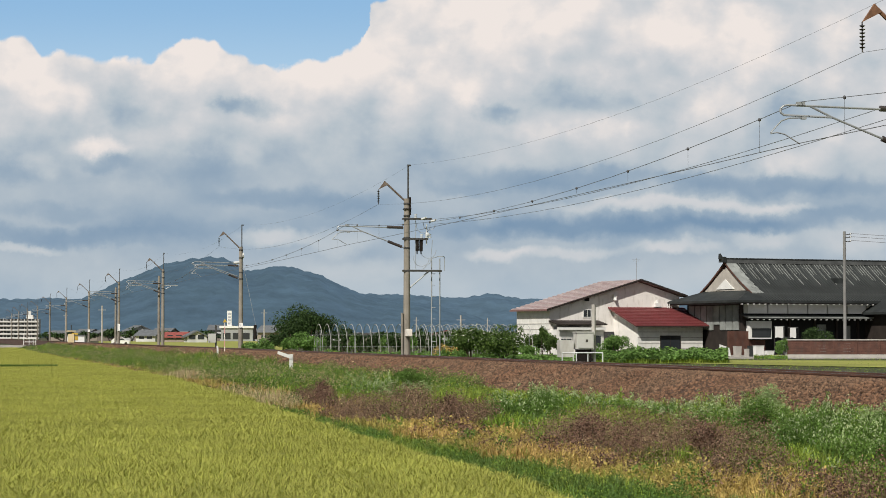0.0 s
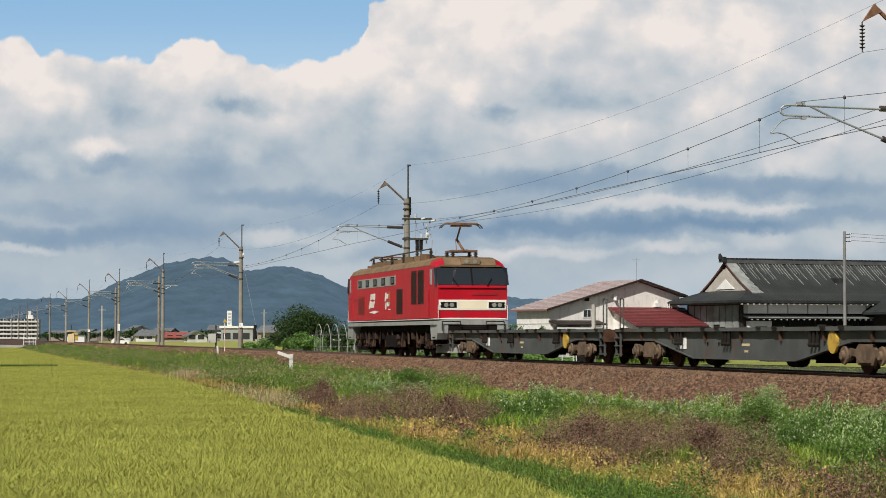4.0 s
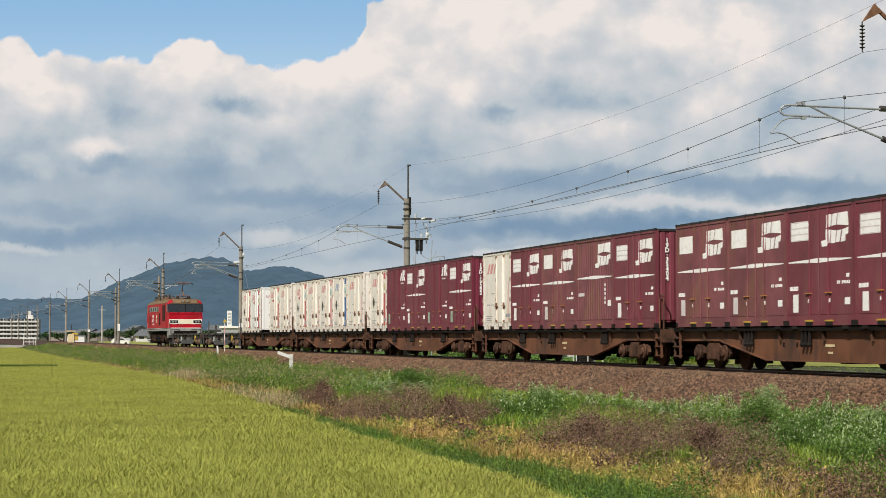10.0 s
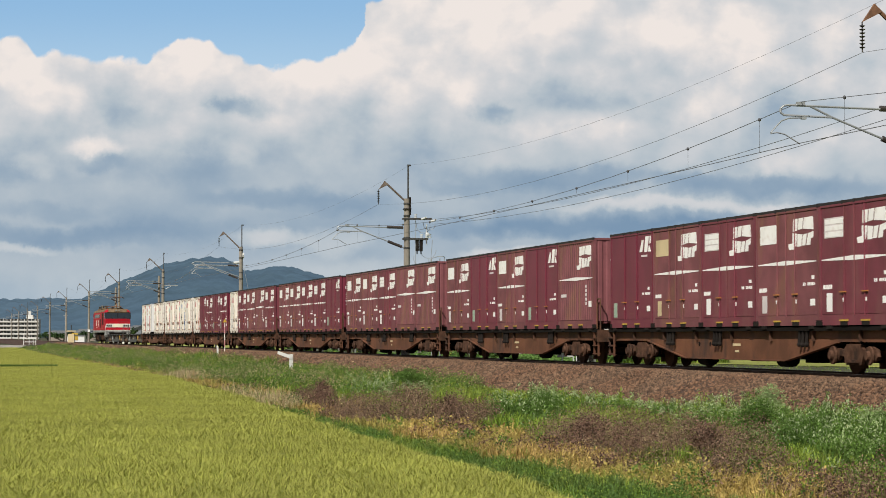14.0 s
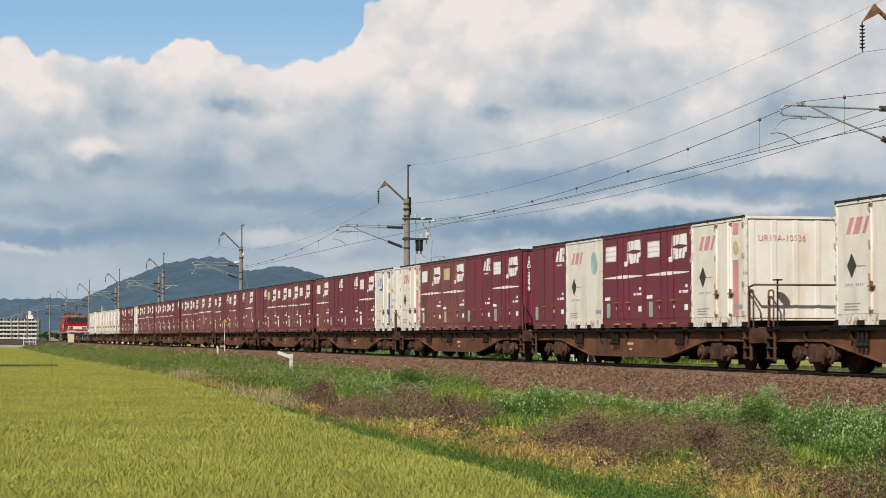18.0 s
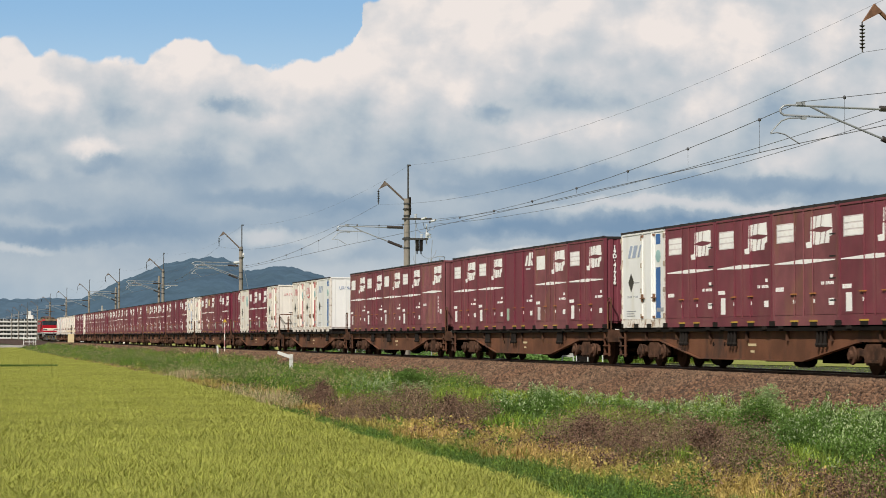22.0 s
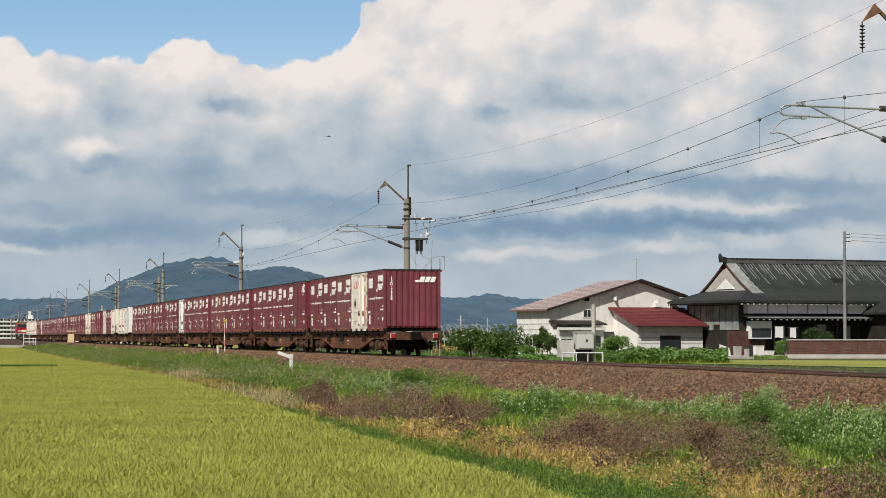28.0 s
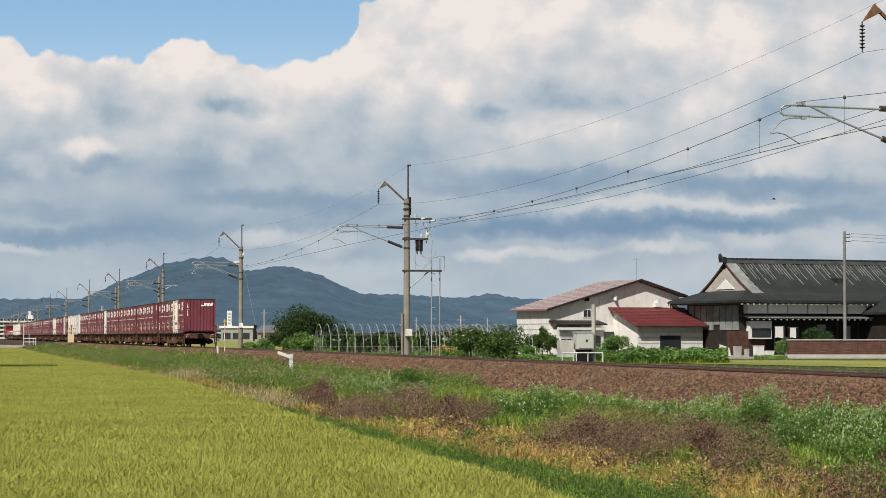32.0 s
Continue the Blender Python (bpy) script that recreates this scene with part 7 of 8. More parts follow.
def apartments():
    q = world_at(-0.1905, 1300, -1.0)
    a = thing("apartment_block", "long five-storey white apartment block", "apartment building", at=pose(q.x, q.y, q.z, 0, 0, math.degrees(-YAW) + 4))
    part("wall", Geo().box(-16, 11.0, 0, 9, 0, 11.9), M["apt"], a)
    part("stair_head", Geo().box(3.5, 7.5, 2, 7, 11.9, 14.2), M["apt"], a)
    part("water_tank", Geo().box(4.5, 6.0, 3, 5, 14.2, 16.6), M["apt"], a)
    for f in range(5):
        part("balcony", Geo().box(-16, 11.0, -1.2, 0, f * 2.4 + 0.3, f * 2.4 + 1.2), M["apt"], a, "white balcony front")
        for i in range(13):
            part("window", Geo().box(-15.6 + i * 2.05, -13.9 + i * 2.05, -0.1, 0.05, f * 2.4 + 1.2, f * 2.4 + 2.35), M["window"], a)
    q = world_at(-0.0935, 700, -1.0)
    s = thing("roadside_store", "low white store with a tall sign tower", "store", at=pose(q.x, q.y, q.z, 0, 0, math.degrees(-YAW)))
    part("wall", Geo().box(-4.5, 5.5, 0, 8, 0, 4.3), M["wall_grey"], s)
    part("roof_edge", Geo().box(-5, 6, -0.4, 8.4, 4.3, 5.0), M["plaster"], s)
    tw = part("sign_tower", Geo().box(-2.7, -1.3, 1, 2, 4.0, 9.8), M["plaster"], s, "white sign tower")
    for k in range(4):
        part("lettering", Geo().box(-2.4, -1.6, 0.95, 1.02, 5.5 + k, 6.1 + k), M["grey_print"], tw)
    for i in range(3):
        part("window", Geo().box(-3.8 + i * 3, -1.5 + i * 3, -0.06, 0.05, 0.8, 2.8), M["window"], s)
    q = world_at(-0.166, 480, -1.0)
    s = thing("crossing_hut", "pale trackside hut with a yellow panel", "hut", at=pose(q.x, q.y, q.z, 0, 0, math.degrees(-YAW)))
    part("wall", Geo().box(-1.8, 2.2, 0, 2.5, 0, 1.9), M["plaster"], s)
    part("panel", Geo().box(-0.6, 0.8, -0.06, 0.0, 0.9, 2.5), M["yellow"], s)
    part("roof", Geo().box(-2.0, 2.4, -0.2, 2.7, 1.9, 2.05), M["roof_grey"], s)
    q = world_at(-0.1675, 284, -0.95)
    s = thing("crossing_device", "yellow and black crossing device by the track", "crossing signal", at=pose(q.x, q.y, q.z, 0, 0, math.degrees(-YAW)))
    part("case", Geo().box(-0.4, 0.4, 0, 0.5, 0.9, 2.0), M["mark_tan"], s)
    part("post", Geo().cyl((0, 0.2, 0), (0, 0.2, 3.1), 0.06, n=8), M["steel_dark"], s)
    part("base", Geo().box(-0.6, 0.6, 0, 0.6, 0.0, 0.7), M["pocket"], s)
    part("arm", Geo().box(-0.6, 0.6, 0.1, 0.16, 2.3, 2.42), M["mark_tan"], s)
    q = world_at(-0.186, 330, -1.5)
    g = thing("crossing_gate", "white tubular crossing fence at the road", "gate", at=pose(q.x, q.y, q.z, 0, 0, math.degrees(-YAW)))
    for x in (-0.9, -0.1, 0.5, 0.9):
        part("post", Geo().cyl((x, 0, 0), (x, 0, 2.6 if x < 0.2 else 2.0), 0.05, n=6), M["plaster"], g)
    for z in (0.9, 1.4, 1.9):
        part("rail", Geo().cyl((-0.9, 0, z), (0.9, 0, z), 0.05, n=6), M["plaster"], g)
    q = world_at(-0.197, 322, -1.7)
    g = thing("road_bank", "grey-brown earth road bank at the field's end", "road", at=pose(q.x, q.y, q.z, 0, 0, math.degrees(-YAW)), kind="structure")
    part("bank", Geo().prism([(-6, 0), (0, 1.15), (8, 1.15), (10, 0)], "x", -14, 3.0), M["gravel"], g)
    for u, dd, hh in ((-0.0805, 420, 6.8), (-0.1535, 330, 6.3), (0.008, 300, 4.6), (-0.17, 600, 8), (-0.012, 500, 6), (0.02, 520, 6)):
        q = world_at(u, dd, -1.0)
        p = thing("utility_pole", "slim grey pole on the plain", "utility pole", "far poles", at=pose(q.x, q.y, q.z))
        part("shaft", Geo().cyl((0, 0, 0), (0, 0, hh), 0.16, 0.11, n=8), M["cement"], p)
        part("cross_arm", Geo().box(-0.6, 0.6, -0.05, 0.05, hh - 0.7, hh - 0.6), M["steel"], p)
    g = Geo()
    a, b, c, d = (world_at(u, dd, -0.8) for u, dd in ((-0.155, 330), (-0.075, 215), (-0.06, 700), (-0.155, 700)))
    g.add([a, b, c, d], [(0, 1, 2, 3)])
    tagged(new("far_rice_field", g.mesh("far_rice_field", M["far_field"])), "pale yellow-green field before the town", "field", kind="structure")
    q = world_at(-0.145, 440, -1.0)
    c = thing("parked_car", "small white car parked near the line", "car", at=pose(q.x, q.y, q.z, 0, 0, math.degrees(-YAW)))
    part("body", Geo().prism([(-1.8, 0.3), (1.8, 0.3), (1.8, 0.85), (1.1, 0.95), (0.6, 1.4), (-1.2, 1.4), (-1.75, 0.95)], "y", -0.75, 0.75), M["plaster"], c)
    part("window", Geo().prism([(-1.1, 0.98), (0.9, 0.98), (0.55, 1.33), (-1.05, 1.33)], "y", -0.77, 0.77), M["window"], c)
    for x in (-1.1, 1.1):
        part("wheel", Geo().cyl((x, -0.78, 0.3), (x, -0.6, 0.3), 0.3, n=12), M["pocket"], c)


apartments()


# ---- plants ----
def leaf_mat(name, col, **k):
    return mat(name, col, 0.65, var=0.12, scale=0.6, fine=8, bump=0, island=k.pop("island", 0.35), sub=k.pop("sub", 0.3), spec=0.25, **k)


M["rice_leaf"] = leaf_mat("rice_leaf", (0.305, 0.355, 0.06), second=(0.285, 0.335, 0.055), island=0.38)
M["rice_ear"] = leaf_mat("rice_ear", (0.4, 0.41, 0.095), island=0.3)
M["grass"] = leaf_mat("fresh_grass", (0.215, 0.325, 0.042), second=(0.3, 0.37, 0.06), island=0.5)
M["grass_dark"] = leaf_mat("dark_grass", (0.1, 0.18, 0.04), second=(0.15, 0.21, 0.05), island=0.5)
M["grass_gold"] = leaf_mat("yellowing_grass", (0.5, 0.35, 0.12), second=(0.42, 0.37, 0.1), island=0.45)
M["grass_dry"] = leaf_mat("dry_straw", (0.52, 0.41, 0.24))
M["weed_purple"] = leaf_mat("brown_purple_weed", (0.2, 0.118, 0.085), second=(0.27, 0.185, 0.12), island=0.85)
M["weed_silver"] = leaf_mat("silvery_green_weed", (0.42, 0.5, 0.27), second=(0.34, 0.45, 0.18))
M["weed_green"] = leaf_mat("leafy_green_weed", (0.1, 0.185, 0.034), second=(0.14, 0.24, 0.045), island=0.5)
M["shrub_leaf"] = leaf_mat("dark_shrub_leaf", (0.075, 0.13, 0.03), second=(0.1, 0.16, 0.035), island=0.5)
M["tree_leaf"] = leaf_mat("dark_tree_leaf", (0.04, 0.075, 0.022), island=0.5)
# tree leaf greyed and lightened: distance haze put into the colour
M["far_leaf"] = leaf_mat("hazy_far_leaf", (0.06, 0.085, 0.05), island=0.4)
M["weed_pale"] = leaf_mat("pale_green_leaf", (0.3, 0.4, 0.17), second=(0.2, 0.31, 0.08))
M["garden_leaf"] = leaf_mat("garden_leaf", (0.14, 0.25, 0.06), island=0.5)
M["flower_yellow"] = leaf_mat("yellow_flower", (0.5, 0.42, 0.07))
M["flower_white"] = leaf_mat("white_flower", (0.6, 0.62, 0.5))
M["bark"] = mat("bark", (0.09, 0.07, 0.05), 0.9, var=0.3, fine=20)
rng = np.random.default_rng(4)


def blades(base, height, width, lean, droop=0.25):
    """Bent grass blades: root, elbow and tip. Arrays of one length."""
    n = len(base)
    a = rng.uniform(0, 2 * np.pi, n)
    d = np.stack([np.cos(a), np.sin(a), np.zeros(n)], 1)
    side = np.stack([-np.sin(a + rng.normal(0, 0.7, n)), np.cos(a), np.zeros(n)], 1) * width[:, None] * 0.5
    mid = base + d * (lean * 0.4)[:, None]
    mid[:, 2] += height * 0.65
    tip = base + d * lean[:, None]
    tip[:, 2] += height * (1 - droop * rng.uniform(0, 1, n))
    v = np.stack([base - side, base + side, mid - side * 0.9, mid + side * 0.9, tip], 1).reshape(-1, 3)
    k = np.arange(n)[:, None] * 5
    f = np.concatenate([k + np.array([[0, 1, 3]]), k + np.array([[0, 3, 2]]), k + np.array([[2, 3, 4]])], 0)
    return v, f


def leaves(pos, size, flat=0.5):
    """Small pointed leaves, turned at random."""
    n = len(pos)
    a = rng.normal(0, 1, (n, 3))
    a[:, 2] *= flat
    a /= np.linalg.norm(a, axis=1)[:, None]
    b = np.cross(a, rng.normal(0, 1, (n, 3)))
    b /= np.linalg.norm(b, axis=1)[:, None] + 1e-6
    a, b = a * size[:, None], b * size[:, None] * 0.45
    v = np.stack([pos - a, pos + b, pos + a, pos - b], 1).reshape(-1, 3)
    k = np.arange(n)[:, None] * 4
    return v, np.concatenate([k + np.array([[0, 1, 2]]), k + np.array([[0, 2, 3]])], 0)


def join(pieces):
    vs, fs, n = [], [], 0
    for v, f in pieces:
        vs.append(v)
        fs.append(f + n)
        n += len(v)
    return np.concatenate(vs), np.concatenate(fs)


def stuff(name, pieces, material, label, category):
    v, f = join(pieces)
    return tagged(new(name, tri_mesh(name, v, f, M[material])), label, category, kind="stuff")


def land(x):
    return np.array([ground_z(q) for q in x])


# rice: hills of leaves with drooping ears, thinner with distance
leaf_pieces, ear_pieces = [], []
for y0, y1, step, nl, ne, wide in ((14, 34, 0.15, 13, 10, 0.0075), (34, 62, 0.18, 11, 9, 0.011), (62, 110, 0.23, 10, 8, 0.015), (110, 190, 0.33, 9, 7, 0.026), (190, 317, 0.5, 9, 6, 0.05)):
    gy = np.arange(y0, y1, step)
    hx, hy = [], []
    for y in gy:
        left = -19.9 + 0.027 * y - 2.5
        x = np.arange(left, rice_edge(y), step * 1.15)
        hx.append(x)
        hy.append(np.full(len(x), y))
    hx, hy = np.concatenate(hx), np.concatenate(hy)
    hx, hy = hx + rng.normal(0, step * 0.3, len(hx)), hy + rng.normal(0, step * 0.3, len(hy))
    wave = np.array([noise.noise((x * 0.5, y * 0.25, 1.0)) for x, y in zip(hx, hy)]) * 0.03
    for cnt, out, hh in ((nl, leaf_pieces, 0.36), (ne, ear_pieces, 0.3)):
        b = np.repeat(np.stack([hx, hy, RICE_TOP - 0.26 + wave], 1), cnt, 0)
        m = len(b)
        b[:, :2] += rng.normal(0, step * 0.28, (m, 2))
        if out is leaf_pieces:
            out.append(blades(b, rng.uniform(0.12, 0.2, m), np.full(m, wide * 0.85), rng.uniform(0.1, 0.24, m), 0.6))
        else:
            b[:, 2] += 0.08
            out.append(blades(b, rng.uniform(0.09, 0.14, m), np.full(m, wide * 1.15), rng.uniform(0.1, 0.22, m), 0.9))
stuff("rice_plants", leaf_pieces, "rice_leaf", "dense yellow-green rice leaves", "rice")
stuff("rice_ears", ear_pieces, "rice_ear", "drooping golden rice ears", "rice")

# the verge: patches of different weeds (x, y, half-widths across and along, kind)
PATCHES = (
    (-9.4, 61.0, 0.5, 3.0, "p"), (-10.0, 50.0, 0.9, 4.0, "p"), (-8.8, 48.7, 0.8, 4.5, "p"), (-7.9, 56.0, 0.4, 3.0, "p"), (-9.4, 38.4, 0.55, 2.2, "p"), (-8.5, 35.4, 1.0, 3.2, "p"), (-9.9, 32.2, 0.4, 1.5, "p"),
    (-9.2, 29.5, 0.7, 2.8, "p"), (-7.6, 32.7, 0.55, 1.8, "p"), (-9.4, 25.2, 0.55, 2.0, "p"), (-9.3, 23.3, 0.5, 1.6, "p"), (-8.8, 27.0, 0.4, 1.2, "p"),
    (-9.9, 41.0, 0.9, 2.6, "y"), (-10.0, 35.6, 0.9, 2.2, "y"), (-10.5, 30.3, 0.8, 2.0, "y"), (-9.9, 29.8, 0.6, 1.8, "y"), (-9.4, 26.9, 0.7, 1.8, "y"), (-10.6, 26.0, 0.6, 1.5, "y"), (-9.8, 45.0, 0.7, 3.0, "y"),
    (-11.0, 62.0, 1.1, 5.0, "d"), (-10.4, 69.0, 0.8, 5.0, "d"), (-9.2, 97.0, 1.0, 6.0, "d"),
    (-6.8, 64.0, 1.0, 6.0, "s"), (-4.7, 41.4, 0.9, 4.0, "s"), (-5.0, 48.0, 1.0, 5.0, "s"), (-6.0, 37.5, 0.8, 2.5, "s"), (-6.6, 30.5, 0.7, 2.0, "s"), (-5.2, 34.0, 0.6, 2.0, "s"),
    (-5.3, 33.2, 0.9, 2.2, "k"), (-6.6, 29.0, 0.8, 1.6, "k"), (-7.5, 45.9, 0.5, 2.2, "k"), (-7.1, 31.4, 0.5, 1.6, "k"), (-7.3, 27.6, 0.6, 1.8, "k"), (-6.2, 33.4, 0.6, 1.8, "k"), (-6.0, 26.5, 0.6, 1.6, "k"))


def weed_kind(x, y):
    w = noise.noise((x * 0.8, y * 0.3, 5.0)) * 0.7 + noise.noise((x * 1.6, y * 0.9, 9.0)) * 0.7 + noise.noise((x * 4.0, y * 2.5, 2.0)) * 0.35
    if x < (-10.9 if y < 58 else rice_edge(y) + 0.6) + w * 0.6:
        return "e"
    for px, py, rx, ry, k in reversed(PATCHES):
        if ((x - px) / rx) ** 2 + ((y - py) / ry) ** 2 < 1 + w * 0.9:
            return k
    if x < -11.0 + w * 0.4:
        return "e"
    if x < -8.9 + w:
        return "m"
    return "g"


bins = {}
for y0, y1, dens in ((16, 40, 210), (40, 64, 130), (64, 110, 62), (110, 200, 24), (200, 340, 11)):
    xr0, xr1 = -13.9 + max(0, (y0 - 45) * 0.03), -3.85 if y0 < 64 else -3.5 if y0 < 110 else -3.05
    n = int((y1 - y0) * (xr1 - xr0) * dens)
    x, y = rng.uniform(xr0, xr1, n), rng.uniform(y0, y1, n)
    az = (x + 19.813) / y
    ok = (az > 0.02) & (az < 0.455) & (x > np.array([rice_edge(q) for q in y]) - 0.1)
    x, y = x[ok], y[ok]
    for a, b in zip(x, y):
        bins.setdefault((weed_kind(a, b), y0), []).append((a, b))

def mounds(p, share, count, radius, height, size, out, fw, tips=None):
    """Rounded leafy plants: leaves near the surface of small domes, paler tips on top."""
    pick = p[rng.uniform(0, 1, len(p)) < share * (1.0 if fw < 1.2 else 1.5)]
    if not len(pick):
        return
    cnt = max(40, int(count / fw))
    m = len(pick)
    rr, hh = rng.uniform(0.6, 1.35, m) * radius, rng.uniform(0.6, 1.25, m) * height
    q = rng.normal(0, 1, (m * cnt, 3))
    q /= np.linalg.norm(q, axis=1)[:, None]
    q[:, 2] = np.abs(q[:, 2])
    shell = rng.uniform(0.55, 1.08, m * cnt) ** 0.6
    rr, hh = np.repeat(rr, cnt), np.repeat(hh, cnt)
    c = np.repeat(np.stack([pick[:, 0], pick[:, 1], land(pick[:, 0])], 1), cnt, 0)
    pos = c + q * np.stack([rr, rr, hh], 1) * shell[:, None]
    sz = rng.uniform(0.6, 1.2, m * cnt) * size * fw ** 0.7
    top = (q[:, 2] > 0.55) & (rng.uniform(0, 1, m * cnt) < 0.25) if tips is not None else np.zeros(m * cnt, bool)
    out.append(leaves(pos[~top], sz[~top], 0.9))
    if top.any():
        tips.append(leaves(pos[top], sz[top], 1.2))


def near_rail(x, y):
    """Plants stay lower beside the ballast, less so farther along the line."""
    low = np.clip(0.34 + (y - 45) / 65, 0.34, 1.25)
    return np.clip((-3.7 - x) / 2.2, 0, 1) * (np.where(y > 70, 1.15, 1.0) - low) + low


def stalks(p, share, h0, h1, size, fw, low, top, per=46, pale_from=0.8):
    """Upright leafy plants: narrow leaves up a stem, paler towards the tip."""
    pick = p[rng.uniform(0, 1, len(p)) < share]
    m = len(pick)
    if not m:
        return
    cnt = max(14, int(per / fw))
    clump = np.array([0.85 + 0.75 * noise.noise((a * 0.9, b * 0.55, 21.0)) + 0.35 * noise.noise((a * 2.3, b * 1.6, 8.0)) for a, b in pick[:, :2]])
    h = np.repeat(rng.uniform(h0, h1, m) * np.clip(clump, 0.4, 1.2) * near_rail(pick[:, 0], pick[:, 1]), cnt)
    t = rng.uniform(0.12, 1.0, m * cnt)
    lean = np.repeat(rng.normal(0, 0.09, (m, 2)), cnt, 0)
    a = rng.uniform(0, 2 * np.pi, m * cnt)
    r = (0.13 - 0.09 * t) * rng.uniform(0.4, 1.1, m * cnt)
    c = np.repeat(np.stack([pick[:, 0], pick[:, 1], land(pick[:, 0])], 1), cnt, 0)
    pos = c + np.stack([lean[:, 0] * t + r * np.cos(a), lean[:, 1] * t + r * np.sin(a), h * t], 1)
    sz = rng.uniform(0.6, 1.25, m * cnt) * size * fw ** 0.7
    pale = t + rng.normal(0, 0.12, m * cnt) > pale_from
    low.append(leaves(pos[~pale], sz[~pale], 1.6))
    top.append(leaves(pos[pale], sz[pale], 2.2))


far_w = {16: 1.0, 40: 1.35, 64: 1.9, 110: 2.8, 200: 4.2}
grass_p, dark_p, gold_p, dry_p, purple_p, silver_p, green_p = [], [], [], [], [], [], []
for (k, y0), pts in bins.items():
    p = np.array(pts)
    base = np.stack([p[:, 0], p[:, 1], land(p[:, 0]) - 0.03], 1)
    n, fw = len(base), far_w[y0]
    tall = near_rail(p[:, 0], p[:, 1]) * np.maximum(0.35, 1 + 0.75 * np.array([noise.noise((a * 1.1, b * 0.8, 2.0)) + 0.5 * noise.noise((a * 3.0, b * 2.2, 6.0)) for a, b in pts]))

    def tuft(sel, cnt, h0, h1, w, lean, out, droop=0.35, spread=0.07):
        b = np.repeat(base[sel], cnt, 0)
        b[:, :2] += rng.normal(0, spread * fw ** 0.5, (len(b), 2))
        t = np.repeat(tall[sel], cnt)
        out.append(blades(b, rng.uniform(h0, h1, len(b)) * t, np.full(len(b), w * fw), rng.uniform(0.3, 1, len(b)) * lean, droop))

    def sprig(sel, cnt, h0, h1, size, out, spread=0.12, stems=None):
        b = np.repeat(base[sel], cnt, 0)
        t = np.repeat(tall[sel], cnt)
        b[:, :2] += rng.normal(0, spread, (len(b), 2))
        b[:, 2] += rng.uniform(0.1, 1, len(b)) ** 0.7 * rng.uniform(h0, h1, len(b)) * t
        out.append(leaves(b, rng.uniform(0.6, 1.2, len(b)) * size * fw ** 0.8, 0.9))
    r = np.clip(0.62 * rng.uniform(0, 1, n) + 0.19 + 0.5 * np.array([noise.noise((a * 0.55, b * 0.22, 12.0)) + 0.5 * noise.noise((a * 1.7, b * 1.1, 3.0)) for a, b in pts]), 0, 0.999)
    if k == "g":
        if fw < 1.8:
            tuft(r < 0.8, 4, 0.16, 0.42, 0.012, 0.2, grass_p)
            tuft(r > 0.72, 3, 0.16, 0.38, 0.012, 0.2, dark_p)
            stalks(p[r > 0.6], 0.04, 0.3, 0.5, 0.02, fw, green_p, silver_p, 40, 0.9)
            stalks(p[r < 0.5], 0.08, 0.25, 0.45, 0.02, fw, green_p, grass_p, 40, 0.7)
        else:
            tuft(r < 0.62, 5, 0.1, 0.34, 0.01, 0.24, grass_p)
            tuft((r > 0.55) & (r < 0.8), 4, 0.1, 0.34, 0.01, 0.24, dark_p)
            tuft(r > 0.76, 4, 0.14, 0.4, 0.009, 0.28, dry_p)
            tuft((r > 0.68) & (r < 0.78), 3, 0.1, 0.3, 0.01, 0.25, gold_p)
            mounds(p[r > 0.55], 0.035, 420, 0.5, 0.55, 0.019, dark_p, fw, dry_p)
            mounds(p[r < 0.55], 0.03, 420, 0.45, 0.5, 0.019, green_p, fw, grass_p)
    elif k == "e":
        tuft(r < 0.45, 4, 0.08, 0.24, 0.009, 0.2, dark_p)
        tuft(r > 0.35, 4, 0.06, 0.2, 0.009, 0.2, grass_p)
        mounds(p[r < 0.5], 0.012, 300, 0.25, 0.26, 0.015, green_p, fw, grass_p)
        stalks(p[r > 0.5], 0.05, 0.12, 0.3, 0.016, fw, dark_p, grass_p, 30)
        mounds(p, 0.008, 260, 0.2, 0.22, 0.018, dark_p, fw)
    elif k == "m":
        tuft(r < 0.3, 4, 0.1, 0.26, 0.011, 0.2, grass_p)
        tuft((r > 0.22) & (r < 0.85), 5, 0.12, 0.32, 0.013, 0.2, gold_p)
        tuft(r > 0.88, 3, 0.12, 0.3, 0.013, 0.2, dark_p)
        sprig(r > 0.85, 6, 0.15, 0.4, 0.03, purple_p)
        sprig(r < 0.1, 5, 0.1, 0.35, 0.03, gold_p)
    elif k == "p":
        sprig(r < 0.35, 4, 0.05, 0.25, 0.022, purple_p)
        tuft(r > 0.8, 3, 0.08, 0.25, 0.012, 0.2, gold_p)
        tuft((r > 0.74) & (r < 0.8), 3, 0.08, 0.25, 0.012, 0.2, dark_p)
        mounds(p, 0.012, 1000, 0.42, 0.66, 0.0165, purple_p, fw)
        stalks(p, 0.03, 0.3, 0.62, 0.016, fw, purple_p, dry_p, 40)
    elif k == "y":
        tuft(r < 0.75, 5, 0.08, 0.28, 0.011, 0.22, gold_p)
        sprig(r > 0.6, 5, 0.1, 0.35, 0.03, gold_p)
        tuft(r > 0.78, 3, 0.1, 0.28, 0.011, 0.2, grass_p)
        mounds(p, 0.004, 260, 0.25, 0.4, 0.026, purple_p, fw)
        mounds(p, 0.002, 260, 0.25, 0.34, 0.026, green_p, fw)
    elif k == "d":
        tuft(r < 0.55, 4, 0.15, 0.5, 0.009, 0.3, dry_p)
        tuft((r > 0.4) & (r < 0.75), 4, 0.12, 0.34, 0.01, 0.25, gold_p)
        tuft(r > 0.65, 4, 0.15, 0.4, 0.011, 0.2, grass_p)
